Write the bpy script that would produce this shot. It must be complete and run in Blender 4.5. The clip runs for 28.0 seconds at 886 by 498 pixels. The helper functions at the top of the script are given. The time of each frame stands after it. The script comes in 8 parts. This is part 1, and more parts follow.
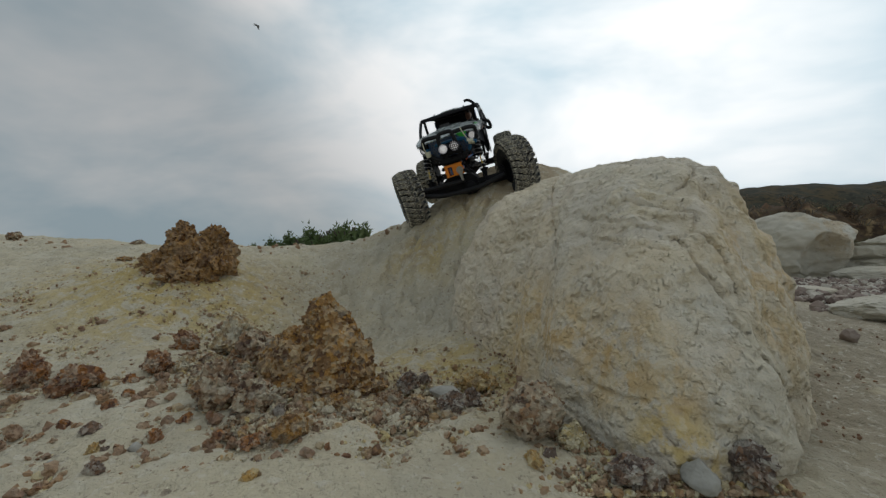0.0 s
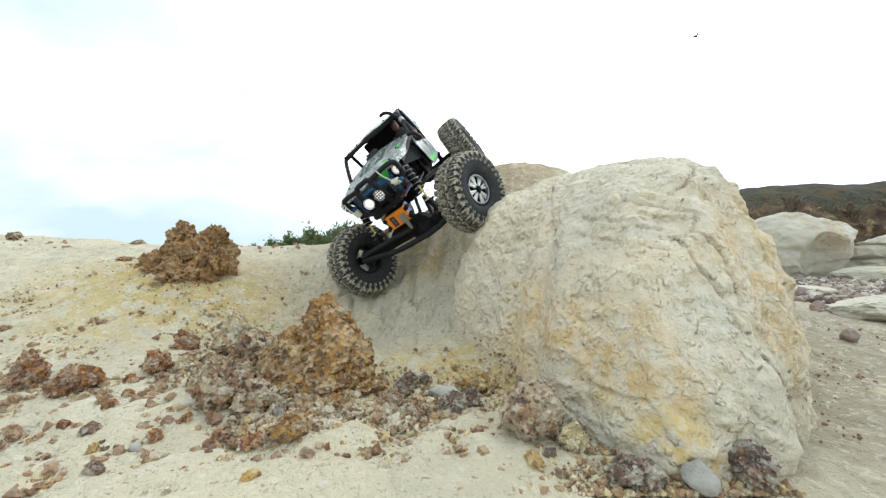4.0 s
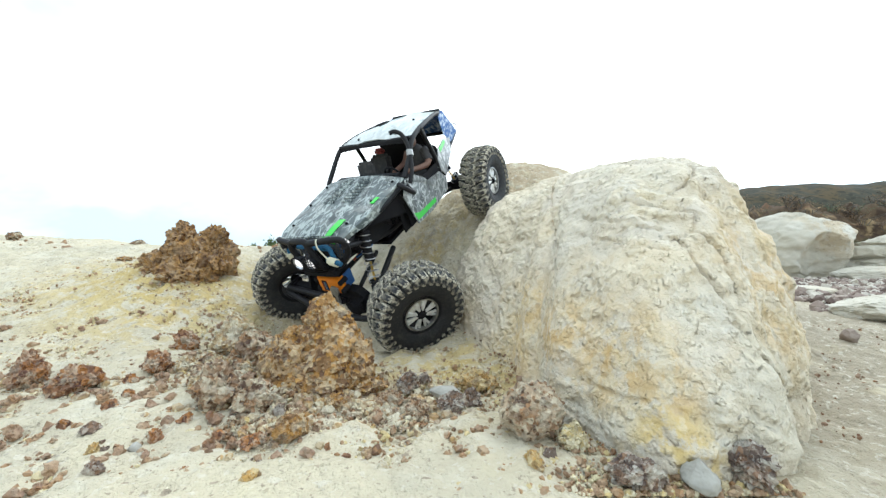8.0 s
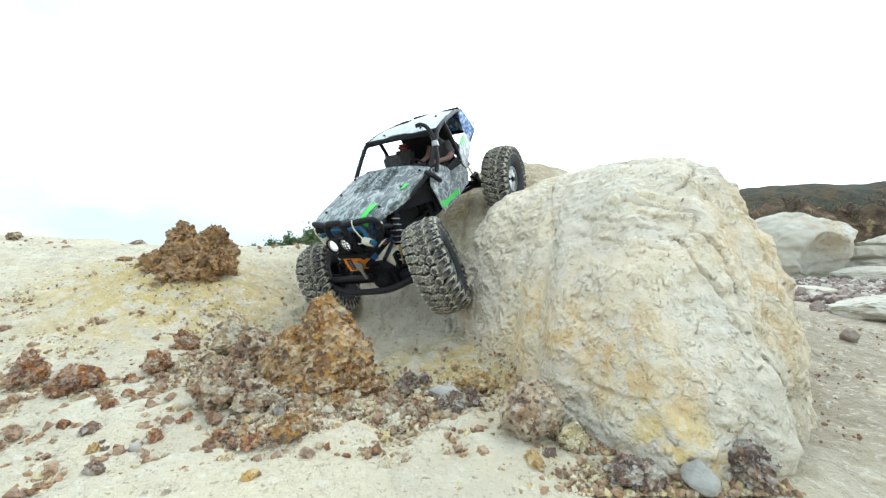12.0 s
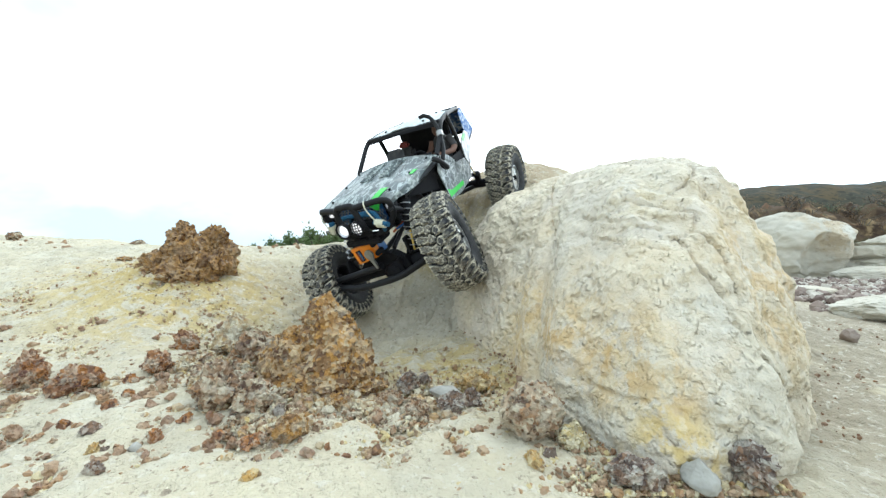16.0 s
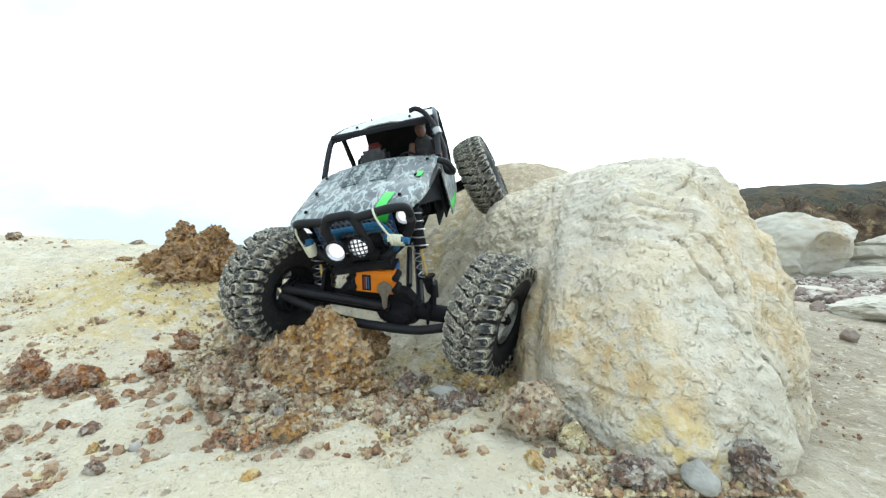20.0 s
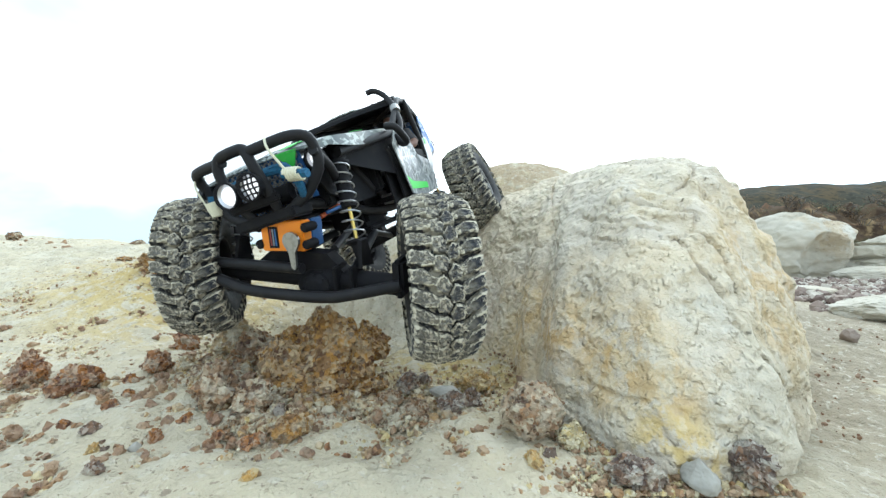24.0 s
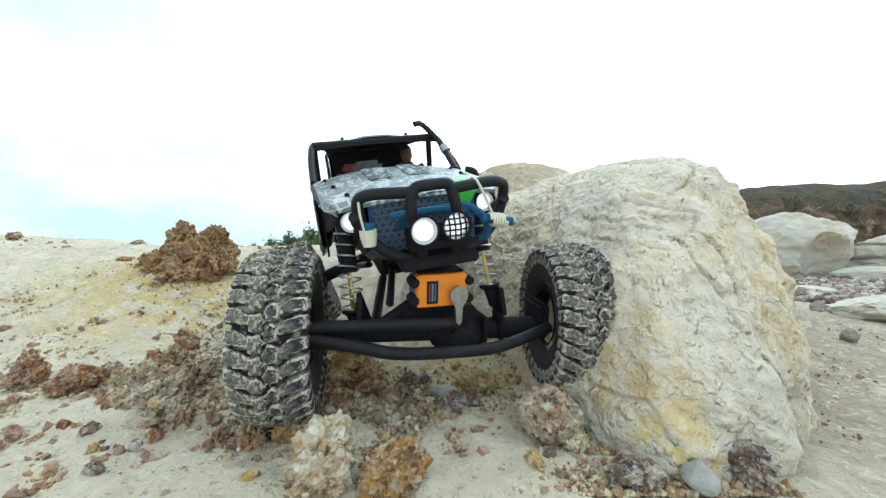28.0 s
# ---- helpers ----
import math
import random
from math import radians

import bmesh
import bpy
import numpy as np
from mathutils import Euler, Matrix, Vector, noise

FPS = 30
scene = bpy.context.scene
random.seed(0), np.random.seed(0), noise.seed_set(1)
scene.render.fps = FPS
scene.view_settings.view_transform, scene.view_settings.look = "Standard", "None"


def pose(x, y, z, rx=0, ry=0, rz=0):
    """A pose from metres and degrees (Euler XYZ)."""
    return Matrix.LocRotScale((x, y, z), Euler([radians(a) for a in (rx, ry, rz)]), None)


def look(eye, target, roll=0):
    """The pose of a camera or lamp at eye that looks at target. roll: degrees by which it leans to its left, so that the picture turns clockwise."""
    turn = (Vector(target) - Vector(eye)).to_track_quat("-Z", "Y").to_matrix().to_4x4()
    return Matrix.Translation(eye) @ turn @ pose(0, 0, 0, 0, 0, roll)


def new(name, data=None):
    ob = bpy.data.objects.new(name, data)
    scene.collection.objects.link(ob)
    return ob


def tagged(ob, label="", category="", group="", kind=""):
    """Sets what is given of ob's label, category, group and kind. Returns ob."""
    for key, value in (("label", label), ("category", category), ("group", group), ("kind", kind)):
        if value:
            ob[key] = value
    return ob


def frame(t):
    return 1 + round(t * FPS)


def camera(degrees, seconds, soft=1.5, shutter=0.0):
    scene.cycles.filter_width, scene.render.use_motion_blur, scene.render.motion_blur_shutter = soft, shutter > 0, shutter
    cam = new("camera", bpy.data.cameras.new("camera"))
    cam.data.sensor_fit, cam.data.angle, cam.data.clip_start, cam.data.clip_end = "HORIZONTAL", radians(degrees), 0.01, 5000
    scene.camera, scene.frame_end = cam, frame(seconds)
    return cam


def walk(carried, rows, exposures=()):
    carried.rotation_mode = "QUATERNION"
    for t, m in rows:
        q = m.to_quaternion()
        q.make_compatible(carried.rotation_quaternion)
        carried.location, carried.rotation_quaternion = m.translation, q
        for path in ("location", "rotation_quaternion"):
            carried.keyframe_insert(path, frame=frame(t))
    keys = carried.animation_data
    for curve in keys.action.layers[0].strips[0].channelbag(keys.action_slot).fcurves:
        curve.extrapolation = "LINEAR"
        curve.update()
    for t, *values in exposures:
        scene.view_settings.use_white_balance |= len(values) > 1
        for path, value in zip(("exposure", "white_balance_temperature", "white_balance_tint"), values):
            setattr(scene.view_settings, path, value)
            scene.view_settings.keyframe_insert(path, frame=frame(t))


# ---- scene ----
from itertools import product

# ---- camera ----
cam = camera(96.5, 28.0, soft=1.4)
walk(cam, [(0.0, pose(0, 0, 0.15, 90, 0, 0)), (28.0, pose(0, 0, 0.15, 90, 0, 0))],
     exposures=[(0.0, -1.08, 6800, 12), (0.5, -0.93, 6700, 11), (1.0, -0.48, 6550, 10), (1.5, -0.3, 6600, 10), (2.0, 0.2, 6750, 10), (3.0, 0.50, 6850, 10), (6.0, 0.55, 6600, 10), (7.0, 0.56, 6600, 10), (8.0, 0.80, 6450, 10),
                (11.0, 0.82, 6340, 9), (22.0, 0.82, 6280, 8), (24.0, 0.80, 6240, 8), (25.0, 0.60, 6220, 8), (28.0, 0.62, 6260, 8)])

# ---- sky and sun ----
SUN = Vector((0.40, 0.62, 0.60)).normalized()
world = bpy.data.worlds.new("overcast_sky")
scene.world = world
world.use_nodes = True
wn, wl = world.node_tree.nodes, world.node_tree.links
wn.clear()


def wnode(kind, **kw):
    n = wn.new(kind)
    for k, v in kw.items():
        n.inputs[k.replace("_", " ")].default_value = v
    return n


sky = wn.new("ShaderNodeTexSky")
sky.sky_type, sky.sun_disc = "NISHITA", False
sky.sun_elevation, sky.sun_rotation = math.asin(SUN.z), math.atan2(SUN.x, SUN.y)
sky_bg = wnode("ShaderNodeBackground", Strength=0.05)
wl.new(sky.outputs[0], sky_bg.inputs["Color"])
tc = wn.new("ShaderNodeTexCoord")
sc = wn.new("ShaderNodeMapping")
sc.inputs["Scale"].default_value = (1.0, 1.0, 2.2)
wl.new(tc.outputs["Generated"], sc.inputs["Vector"])
cl = wnode("ShaderNodeTexNoise", Scale=1.7, Detail=5.0, Roughness=0.52, Distortion=0.3)
wl.new(sc.outputs[0], cl.inputs["Vector"])
ramp = wn.new("ShaderNodeValToRGB")
ramp.color_ramp.elements[0].position, ramp.color_ramp.elements[0].color = 0.42, (0.50, 0.66, 0.76, 1)
ramp.color_ramp.elements[1].position, ramp.color_ramp.elements[1].color = 0.66, (0.92, 0.97, 1.0, 1)
wl.new(cl.outputs["Fac"], ramp.inputs[0])
dot = wn.new("ShaderNodeVectorMath")
dot.operation = "DOT_PRODUCT"
dot.inputs[1].default_value = SUN
nrm = wn.new("ShaderNodeVectorMath")
nrm.operation = "NORMALIZE"
wl.new(tc.outputs["Generated"], nrm.inputs[0])
wl.new(nrm.outputs[0], dot.inputs[0])
glow = wn.new("ShaderNodeMapRange")
glow.interpolation_type = "SMOOTHSTEP"
for k, v in (("From Min", 0.50), ("From Max", 0.96), ("To Min", 1.05), ("To Max", 2.6)):
    glow.inputs[k].default_value = v
wl.new(dot.outputs["Value"], glow.inputs["Value"])
cloud_bg = wn.new("ShaderNodeBackground")
wl.new(ramp.outputs[0], cloud_bg.inputs["Color"])
sep = wn.new("ShaderNodeSeparateXYZ")
wl.new(nrm.outputs[0], sep.inputs[0])
# unseen sky behind the camera brightened to lift faces turned towards it
rear_gain = wn.new("ShaderNodeMapRange")
rear_gain.interpolation_type = "SMOOTHSTEP"
for k, v in (("From Min", 0.45), ("From Max", -0.7), ("To Min", 1.0), ("To Max", 1.32)):
    rear_gain.inputs[k].default_value = v
wl.new(sep.outputs["Y"], rear_gain.inputs["Value"])
sheet_light = wn.new("ShaderNodeMath")
sheet_light.operation = "MULTIPLY"
wl.new(glow.outputs[0], sheet_light.inputs[0])
wl.new(rear_gain.outputs[0], sheet_light.inputs[1])
wl.new(sheet_light.outputs[0], cloud_bg.inputs["Strength"])
both = wnode("ShaderNodeMixShader", Fac=0.9)
wl.new(sky_bg.outputs[0], both.inputs[1])
wl.new(cloud_bg.outputs[0], both.inputs[2])
wout = wn.new("ShaderNodeOutputWorld")
wl.new(both.outputs[0], wout.inputs["Surface"])

sun = new("sun", bpy.data.lights.new("sun", "SUN"))
sun.data.energy, sun.data.angle, sun.data.color = 0.5, radians(32), (1.0, 0.985, 0.95)
sun.matrix_world = look(SUN * 10, (0, 0, 0))

# ---- the lie of the land ----


def step(a, b, v):
    v = min(1.0, max(0.0, (v - a) / (b - a)))
    return v * v * (3 - 2 * v)


def bump(x, y, cx, cy, sx, sy):
    return math.exp(-0.5 * (((x - cx) / sx) ** 2 + ((y - cy) / sy) ** 2))


def land(x, y):
    """Height of the ground: gully floor, rim at the back, saddle beside the dome, flat wash on the far side of the dome."""
    side = 1 - step(0.30, 0.75, x)
    far = 1 - step(1.25, 3.2, y)
    rim = 0.142 + 0.030 * step(0.85, 1.3, -x)
    z = rim * step(0.36, 1.06, y) * side * far
    z += 0.235 * bump(x, y, 0.21, 1.05, 0.21, 0.22)
    z -= 0.085 * bump(x, y, -0.13, 0.70, 0.15, 0.12)
    z += 0.020 * bump(x, y, -0.56, 0.75, 0.12, 0.09)
    z += 0.030 * bump(x, y, -0.485, 0.70, 0.075, 0.075)
    z += 0.012 * step(0.10, 0.45, -x) * step(0.20, 0.5, y) * far
    z += 0.012 * bump(x, y, -0.22, 0.42, 0.12, 0.08) + 0.010 * bump(x, y, -0.20, 0.40, 0.06, 0.05)
    z += 0.03 * bump(x, y, 1.1, 0.95, 0.4, 0.35)
    return z

# ---- materials ----
class Mat:
    """A node material under construction: colour from layers of noise, with bump."""

    def __init__(self, name, base, rough=0.8, metal=0.0, spec=0.5):
        self.m = bpy.data.materials.new(name)
        self.m.use_nodes = True
        self.n, self.l = self.m.node_tree.nodes, self.m.node_tree.links
        self.b = self.n["Principled BSDF"]
        self.b.inputs["Roughness"].default_value = rough
        self.b.inputs["Metallic"].default_value = metal
        self.b.inputs["Specular IOR Level"].default_value = spec
        self.b.inputs["Base Color"].default_value = (*base, 1)
        self.c = None
        self.base = base
        self.h = None
        self.tc = self.n.new("ShaderNodeTexCoord")

    def co(self, stretch=(1, 1, 1)):
        if stretch == (1, 1, 1):
            return self.tc.outputs["Object"]
        mp = self.n.new("ShaderNodeMapping")
        mp.inputs["Scale"].default_value = stretch
        self.l.new(self.tc.outputs["Object"], mp.inputs["Vector"])
        return mp.outputs[0]

    def tex(self, scale, kind="noise", detail=4.0, rough=0.6, stretch=(1, 1, 1), distort=0.0):
        t = self.n.new({"noise": "ShaderNodeTexNoise", "cell": "ShaderNodeTexVoronoi", "wave": "ShaderNodeTexWave"}[kind])
        t.inputs["Scale"].default_value = scale
        if kind != "cell":
            t.inputs["Detail"].default_value = detail
            t.inputs["Distortion"].default_value = distort
        if kind == "noise":
            t.inputs["Roughness"].default_value = rough
        self.l.new(self.co(stretch), t.inputs["Vector"])
        return t.outputs["Distance"] if kind == "cell" else t.outputs[0]

    def near(self, x, y, z, r, soft=0.5):
        """1 within r of a point, falling off beyond: a stain or tonal patch with a place of its own."""
        d = self.n.new("ShaderNodeVectorMath")
        d.operation = "DISTANCE"
        d.inputs[1].default_value = (x, y, z)
        self.l.new(self.tc.outputs["Object"], d.inputs[0])
        return self.ramp(d.outputs["Value"], r * (1 + soft), r * (1 - soft))

    def ramp(self, v, lo, hi):
        r = self.n.new("ShaderNodeMapRange")
        r.interpolation_type = "SMOOTHSTEP"
        r.inputs["From Min"].default_value, r.inputs["From Max"].default_value = min(lo, hi), max(lo, hi)
        r.inputs["To Min"].default_value, r.inputs["To Max"].default_value = (0, 1) if lo < hi else (1, 0)
        self.l.new(v, r.inputs["Value"])
        return r.outputs[0]

    def math(self, op, a, b):
        m = self.n.new("ShaderNodeMath")
        m.operation = op
        for i, v in enumerate((a, b)):
            if isinstance(v, (int, float)):
                m.inputs[i].default_value = v
            else:
                self.l.new(v, m.inputs[i])
        return m.outputs[0]

    def layer(self, colour, fac, amount=1.0):
        x = self.n.new("ShaderNodeMix")
        x.data_type = "RGBA"
        if amount != 1.0:
            fac = self.math("MULTIPLY", fac, amount)
        self.l.new(fac, x.inputs["Factor"])
        if self.c is None:
            x.inputs["A"].default_value = (*self.base, 1)
        else:
            self.l.new(self.c, x.inputs["A"])
        x.inputs["B"].default_value = (*colour, 1)
        self.c = x.outputs["Result"]
        self.l.new(self.c, self.b.inputs["Base Color"])
        return self

    def relief(self, v, dist, strength=0.8):
        b = self.n.new("ShaderNodeBump")
        b.inputs["Strength"].default_value, b.inputs["Distance"].default_value = strength, dist
        self.l.new(v, b.inputs["Height"])
        if self.h is not None:
            self.l.new(self.h, b.inputs["Normal"])
        self.h = b.outputs[0]
        self.l.new(self.h, self.b.inputs["Normal"])
        return self

    def vary(self, lo, hi, amount=0.35):
        """A tint of its own for each object."""
        o = self.n.new("ShaderNodeObjectInfo")
        x = self.n.new("ShaderNodeMix")
        x.data_type, x.blend_type = "RGBA", "MIX"
        x.inputs["A"].default_value, x.inputs["B"].default_value = (*lo, 1), (*hi, 1)
        self.l.new(o.outputs["Random"], x.inputs["Factor"])
        y = self.n.new("ShaderNodeMix")
        y.data_type = "RGBA"
        y.inputs["Factor"].default_value = amount
        if self.c is None:
            y.inputs["A"].default_value = (*self.base, 1)
        else:
            self.l.new(self.c, y.inputs["A"])
        self.l.new(x.outputs["Result"], y.inputs["B"])
        self.c = y.outputs["Result"]
        self.l.new(self.c, self.b.inputs["Base Color"])
        return self

    def glow(self, colour, strength):
        self.b.inputs["Emission Color"].default_value = (*colour, 1)
        self.b.inputs["Emission Strength"].default_value = strength
        return self


def sand_mat():
    m = Mat("pale_sandy_clay", (0.545, 0.475, 0.345), 0.95, spec=0.2)
    m.layer((0.43, 0.385, 0.295), m.ramp(m.tex(7, detail=5), 0.42, 0.62), 0.6)
    m.layer((0.57, 0.52, 0.41), m.ramp(m.tex(19, detail=5), 0.5, 0.64), 0.7)
    m.layer((0.46, 0.40, 0.29), m.ramp(m.tex(48, detail=6), 0.50, 0.68), 0.5)
    och = m.ramp(m.tex(34, detail=7, distort=0.6), 0.40, 0.58)
    for x, y, z, r, a in ((-0.50, 0.70, 0.1, 0.13, 0.85), (-0.42, 0.62, 0.07, 0.11, 0.8), (-0.36, 0.70, 0.08, 0.08, 0.7), (-0.03, 0.86, 0.14, 0.07, 0.8), (0.035, 0.47, 0.0, 0.085, 0.9), (-0.06, 0.50, 0.0, 0.08, 0.45),
                       (-0.62, 0.72, 0.1, 0.12, 0.5), (0.06, 0.92, 0.25, 0.09, 0.5), (0.50, 0.50, 0.0, 0.10, 0.3)):
        m.layer((0.50, 0.375, 0.155), m.math("MULTIPLY", m.near(x, y, z, r * 1.1, 0.75), och), min(1.0, a))
    m.layer((0.43, 0.40, 0.33), m.math("MULTIPLY", m.near(-0.02, 0.80, 0.1, 0.22, 0.5), m.ramp(m.tex(16), 0.4, 0.6)), 0.4)
    m.layer((0.33, 0.25, 0.16), m.math("MULTIPLY", m.near(-0.05, 0.87, 0.13, 0.055, 0.8), m.ramp(m.tex(45, detail=6), 0.42, 0.56)), 0.7)
    m.layer((0.40, 0.31, 0.18), m.math("MULTIPLY", m.near(-0.32, 0.74, 0.08, 0.12, 0.6), m.ramp(m.tex(60, detail=6), 0.40, 0.60)), 0.45)
    m.layer((0.385, 0.325, 0.245), m.math("MULTIPLY", m.near(0.90, 0.85, 0.0, 0.55, 0.3), m.ramp(m.tex(11, detail=6), 0.32, 0.52)), 0.85)
    m.layer((0.38, 0.285, 0.18), m.math("MULTIPLY", m.near(0.17, 1.0, 0.30, 0.17, 0.5), m.ramp(m.tex(30, detail=6), 0.34, 0.52)), 0.75)
    m.layer((0.26, 0.20, 0.15), m.ramp(m.tex(150, detail=3), 0.61, 0.68), 0.75)
    m.layer((0.31, 0.28, 0.24), m.ramp(m.tex(70, detail=3), 0.64, 0.71), 0.6)
    m.layer((0.58, 0.51, 0.34), m.ramp(m.tex(11, detail=6), 0.54, 0.68), 0.4)
    # ground right of the dome toned darker brown, broken up by noise
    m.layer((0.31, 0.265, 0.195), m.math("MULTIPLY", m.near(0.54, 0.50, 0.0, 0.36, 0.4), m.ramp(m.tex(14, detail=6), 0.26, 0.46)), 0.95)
    m.layer((0.60, 0.55, 0.455), m.ramp(m.tex(130, detail=4), 0.56, 0.66), 0.6)
    m.relief(m.tex(40, detail=6), 0.009, 1.0).relief(m.tex(110, detail=5), 0.005, 0.9).relief(m.tex(280, detail=3), 0.0018, 0.9)
    return m.m


def dome_mat():
    m = Mat("weathered_pale_rock", (0.67, 0.575, 0.43), 0.93, spec=0.2)
    m.layer((0.60, 0.53, 0.44), m.ramp(m.tex(9, detail=6), 0.45, 0.62), 0.85)
    m.layer((0.59, 0.51, 0.41), m.ramp(m.tex(13, detail=7, stretch=(1, 1, 0.6)), 0.48, 0.64), 0.75)
    m.layer((0.56, 0.45, 0.29), m.ramp(m.tex(8, detail=7, stretch=(1, 1, 1.6)), 0.52, 0.68), 0.6)
    m.layer((0.56, 0.50, 0.415), m.ramp(m.tex(5.5, detail=5, stretch=(1, 1, 2.2)), 0.44, 0.60), 0.5)
    foot = m.ramp(m.tex(12, detail=5), 0.36, 0.52)
    for x, y, z, r in ((0.095, 0.36, 0.010, 0.055), (0.122, 0.30, 0.005, 0.035), (0.198, 0.258, 0.03, 0.035), (0.20, 0.29, 0.11, 0.03)):
        m.layer((0.60, 0.585, 0.53), m.math("MULTIPLY", m.near(x, y, z, r, 0.6), foot), 0.6)
    m.layer((0.60, 0.50, 0.39), m.ramp(m.tex(6, detail=6), 0.48, 0.64), 0.3)
    # lower right flank toned darker grey, in upright blotches
    m.layer((0.48, 0.44, 0.355), m.math("MULTIPLY", m.near(0.235, 0.29, 0.05, 0.075, 0.6), m.ramp(m.tex(15, detail=6, stretch=(1, 1, 0.4)), 0.34, 0.50)), 0.75)
    m.layer((0.53, 0.485, 0.41), m.math("MULTIPLY", m.near(0.17, 0.42, 0.19, 0.12, 0.6), m.ramp(m.tex(12, detail=6), 0.36, 0.54)), 0.6)
    m.layer((0.58, 0.44, 0.25), m.math("MULTIPLY", m.near(0.12, 0.34, 0.05, 0.10, 0.6), m.ramp(m.tex(38, detail=7), 0.46, 0.60)), 0.55)
    rust = m.ramp(m.tex(55, detail=7, stretch=(1, 1, 0.55)), 0.44, 0.56)
    m.layer((0.62, 0.44, 0.20), m.math("MULTIPLY", m.near(0.076, 0.46, 0.06, 0.06, 0.7), m.ramp(m.tex(50, detail=7), 0.42, 0.56)), 0.7)
    m.layer((0.60, 0.44, 0.21), m.math("MULTIPLY", m.near(0.13, 0.32, 0.065, 0.045, 0.7), m.ramp(m.tex(60, detail=7), 0.46, 0.58)), 0.5)
    for x, y, z, r, a in ((0.076, 0.437, 0.082, 0.030, 0.8), (0.083, 0.395, 0.059, 0.022, 0.9), (0.065, 0.44, 0.023, 0.018, 0.9), (0.114, 0.365, 0.069, 0.020, 0.9), (0.125, 0.353, 0.086, 0.016, 0.7),
                          (0.138, 0.292, 0.067, 0.024, 0.85), (0.129, 0.313, 0.060, 0.018, 0.7), (0.147, 0.272, 0.050, 0.020, 0.8), (0.286, 0.343, 0.13, 0.045, 0.6), (0.282, 0.329, 0.093, 0.03, 0.5)):
        m.layer((0.54, 0.36, 0.16), m.math("MULTIPLY", m.near(x, y, z, r * 1.25, 0.8), rust), min(1.0, a * 0.95))
    for x, y, z, r, a in ((0.041, 0.487, 0.0, 0.045, 0.9), (0.148, 0.262, 0.027, 0.020, 0.85), (0.150, 0.254, 0.008, 0.030, 1.0), (0.158, 0.25, -0.01, 0.028, 1.0), (0.188, 0.375, 0.201, 0.03, 0.4)):
        m.layer((0.60, 0.44, 0.18), m.math("MULTIPLY", m.near(x, y, z, r, 0.8), m.ramp(m.tex(75, detail=6), 0.42, 0.56)), a * 0.8)
    m.layer((0.61, 0.545, 0.41), m.ramp(m.tex(17, detail=7), 0.50, 0.66), 0.35)
    m.layer((0.36, 0.31, 0.23), m.ramp(m.tex(75, detail=6), 0.62, 0.74), 0.4)
    m.layer((0.26, 0.22, 0.17), m.ramp(m.tex(190, detail=4), 0.64, 0.72), 0.5)
    m.layer((0.76, 0.69, 0.56), m.ramp(m.tex(110, detail=4), 0.56, 0.66), 0.3)
    v = m.n.new("ShaderNodeTexVoronoi")
    v.feature = "SMOOTH_F1"
    v.inputs["Scale"].default_value = 165
    m.l.new(m.co(), v.inputs["Vector"])
    grain = m.math("MULTIPLY", m.ramp(v.outputs["Distance"], 0.75, 0.15), m.ramp(m.tex(40, detail=4), 0.42, 0.60))
    m.layer((0.74, 0.66, 0.50), grain, 0.35)
    streak = m.ramp(m.tex(46, detail=6, stretch=(1, 1, 0.13)), 0.46, 0.60)
    m.layer((0.50, 0.38, 0.21), m.math("MULTIPLY", m.near(0.315, 0.40, 0.11, 0.12, 0.5), streak), 0.6)
    m.layer((0.34, 0.28, 0.19), m.math("MULTIPLY", m.near(0.31, 0.40, 0.07, 0.10, 0.5), m.ramp(m.tex(90, detail=6, stretch=(1, 1, 0.18)), 0.53, 0.62)), 0.6)
    m.relief(m.tex(26, detail=4), 0.008, 0.9).relief(m.tex(90, detail=3), 0.0034, 0.9).relief(m.tex(230, detail=3), 0.0020, 0.9).relief(grain, 0.0030, 1.0).relief(m.tex(420, detail=2), 0.0010, 0.9)
    return m.m


def crumb_mat(name, base, light, dark, rust, rust_amount=0.7, clay=0.3):
    """Crumbling conglomerate: grains of several colours in a weathered matrix."""
    m = Mat(name, base, 0.95, spec=0.2)
    m.layer(rust, m.ramp(m.tex(34, detail=5), 0.45, 0.58), rust_amount)
    v = m.n.new("ShaderNodeTexVoronoi")
    v.inputs["Scale"].default_value = 210
    m.l.new(m.co(), v.inputs["Vector"])
    sep = m.n.new("ShaderNodeSeparateColor")
    m.l.new(v.outputs["Color"], sep.inputs[0])
    pick, pick2 = sep.outputs[0], sep.outputs[1]
    m.layer(dark, m.ramp(pick, 0.27, 0.23), 0.7).layer(light, m.ramp(pick, 0.74, 0.78), 0.7).layer(rust, m.ramp(pick2, 0.72, 0.76), 0.7)
    m.layer(light, m.ramp(m.tex(90, detail=4), 0.56, 0.64), 0.7)
    m.layer(dark, m.ramp(m.tex(70, detail=5), 0.57, 0.66), 0.75)
    isl = m.n.new("ShaderNodeNewGeometry").outputs["Random Per Island"]
    m.layer(light, m.ramp(isl, 0.74, 0.76), 0.4).layer(dark, m.ramp(isl, 0.26, 0.24), 0.4).layer(rust, m.math("MULTIPLY", m.ramp(isl, 0.44, 0.46), m.ramp(isl, 0.66, 0.64)), 0.35)
    m.layer((0.56, 0.51, 0.40), m.math("MULTIPLY", m.ramp(m.tex(38, detail=5), 0.48, 0.60), m.ramp(m.tex(140, detail=4), 0.38, 0.55)), clay)
    m.relief(v.outputs["Distance"], 0.003, 0.8).relief(m.tex(85, detail=5), 0.006, 0.9).relief(m.tex(300, detail=3), 0.0015, 0.8)
    return m


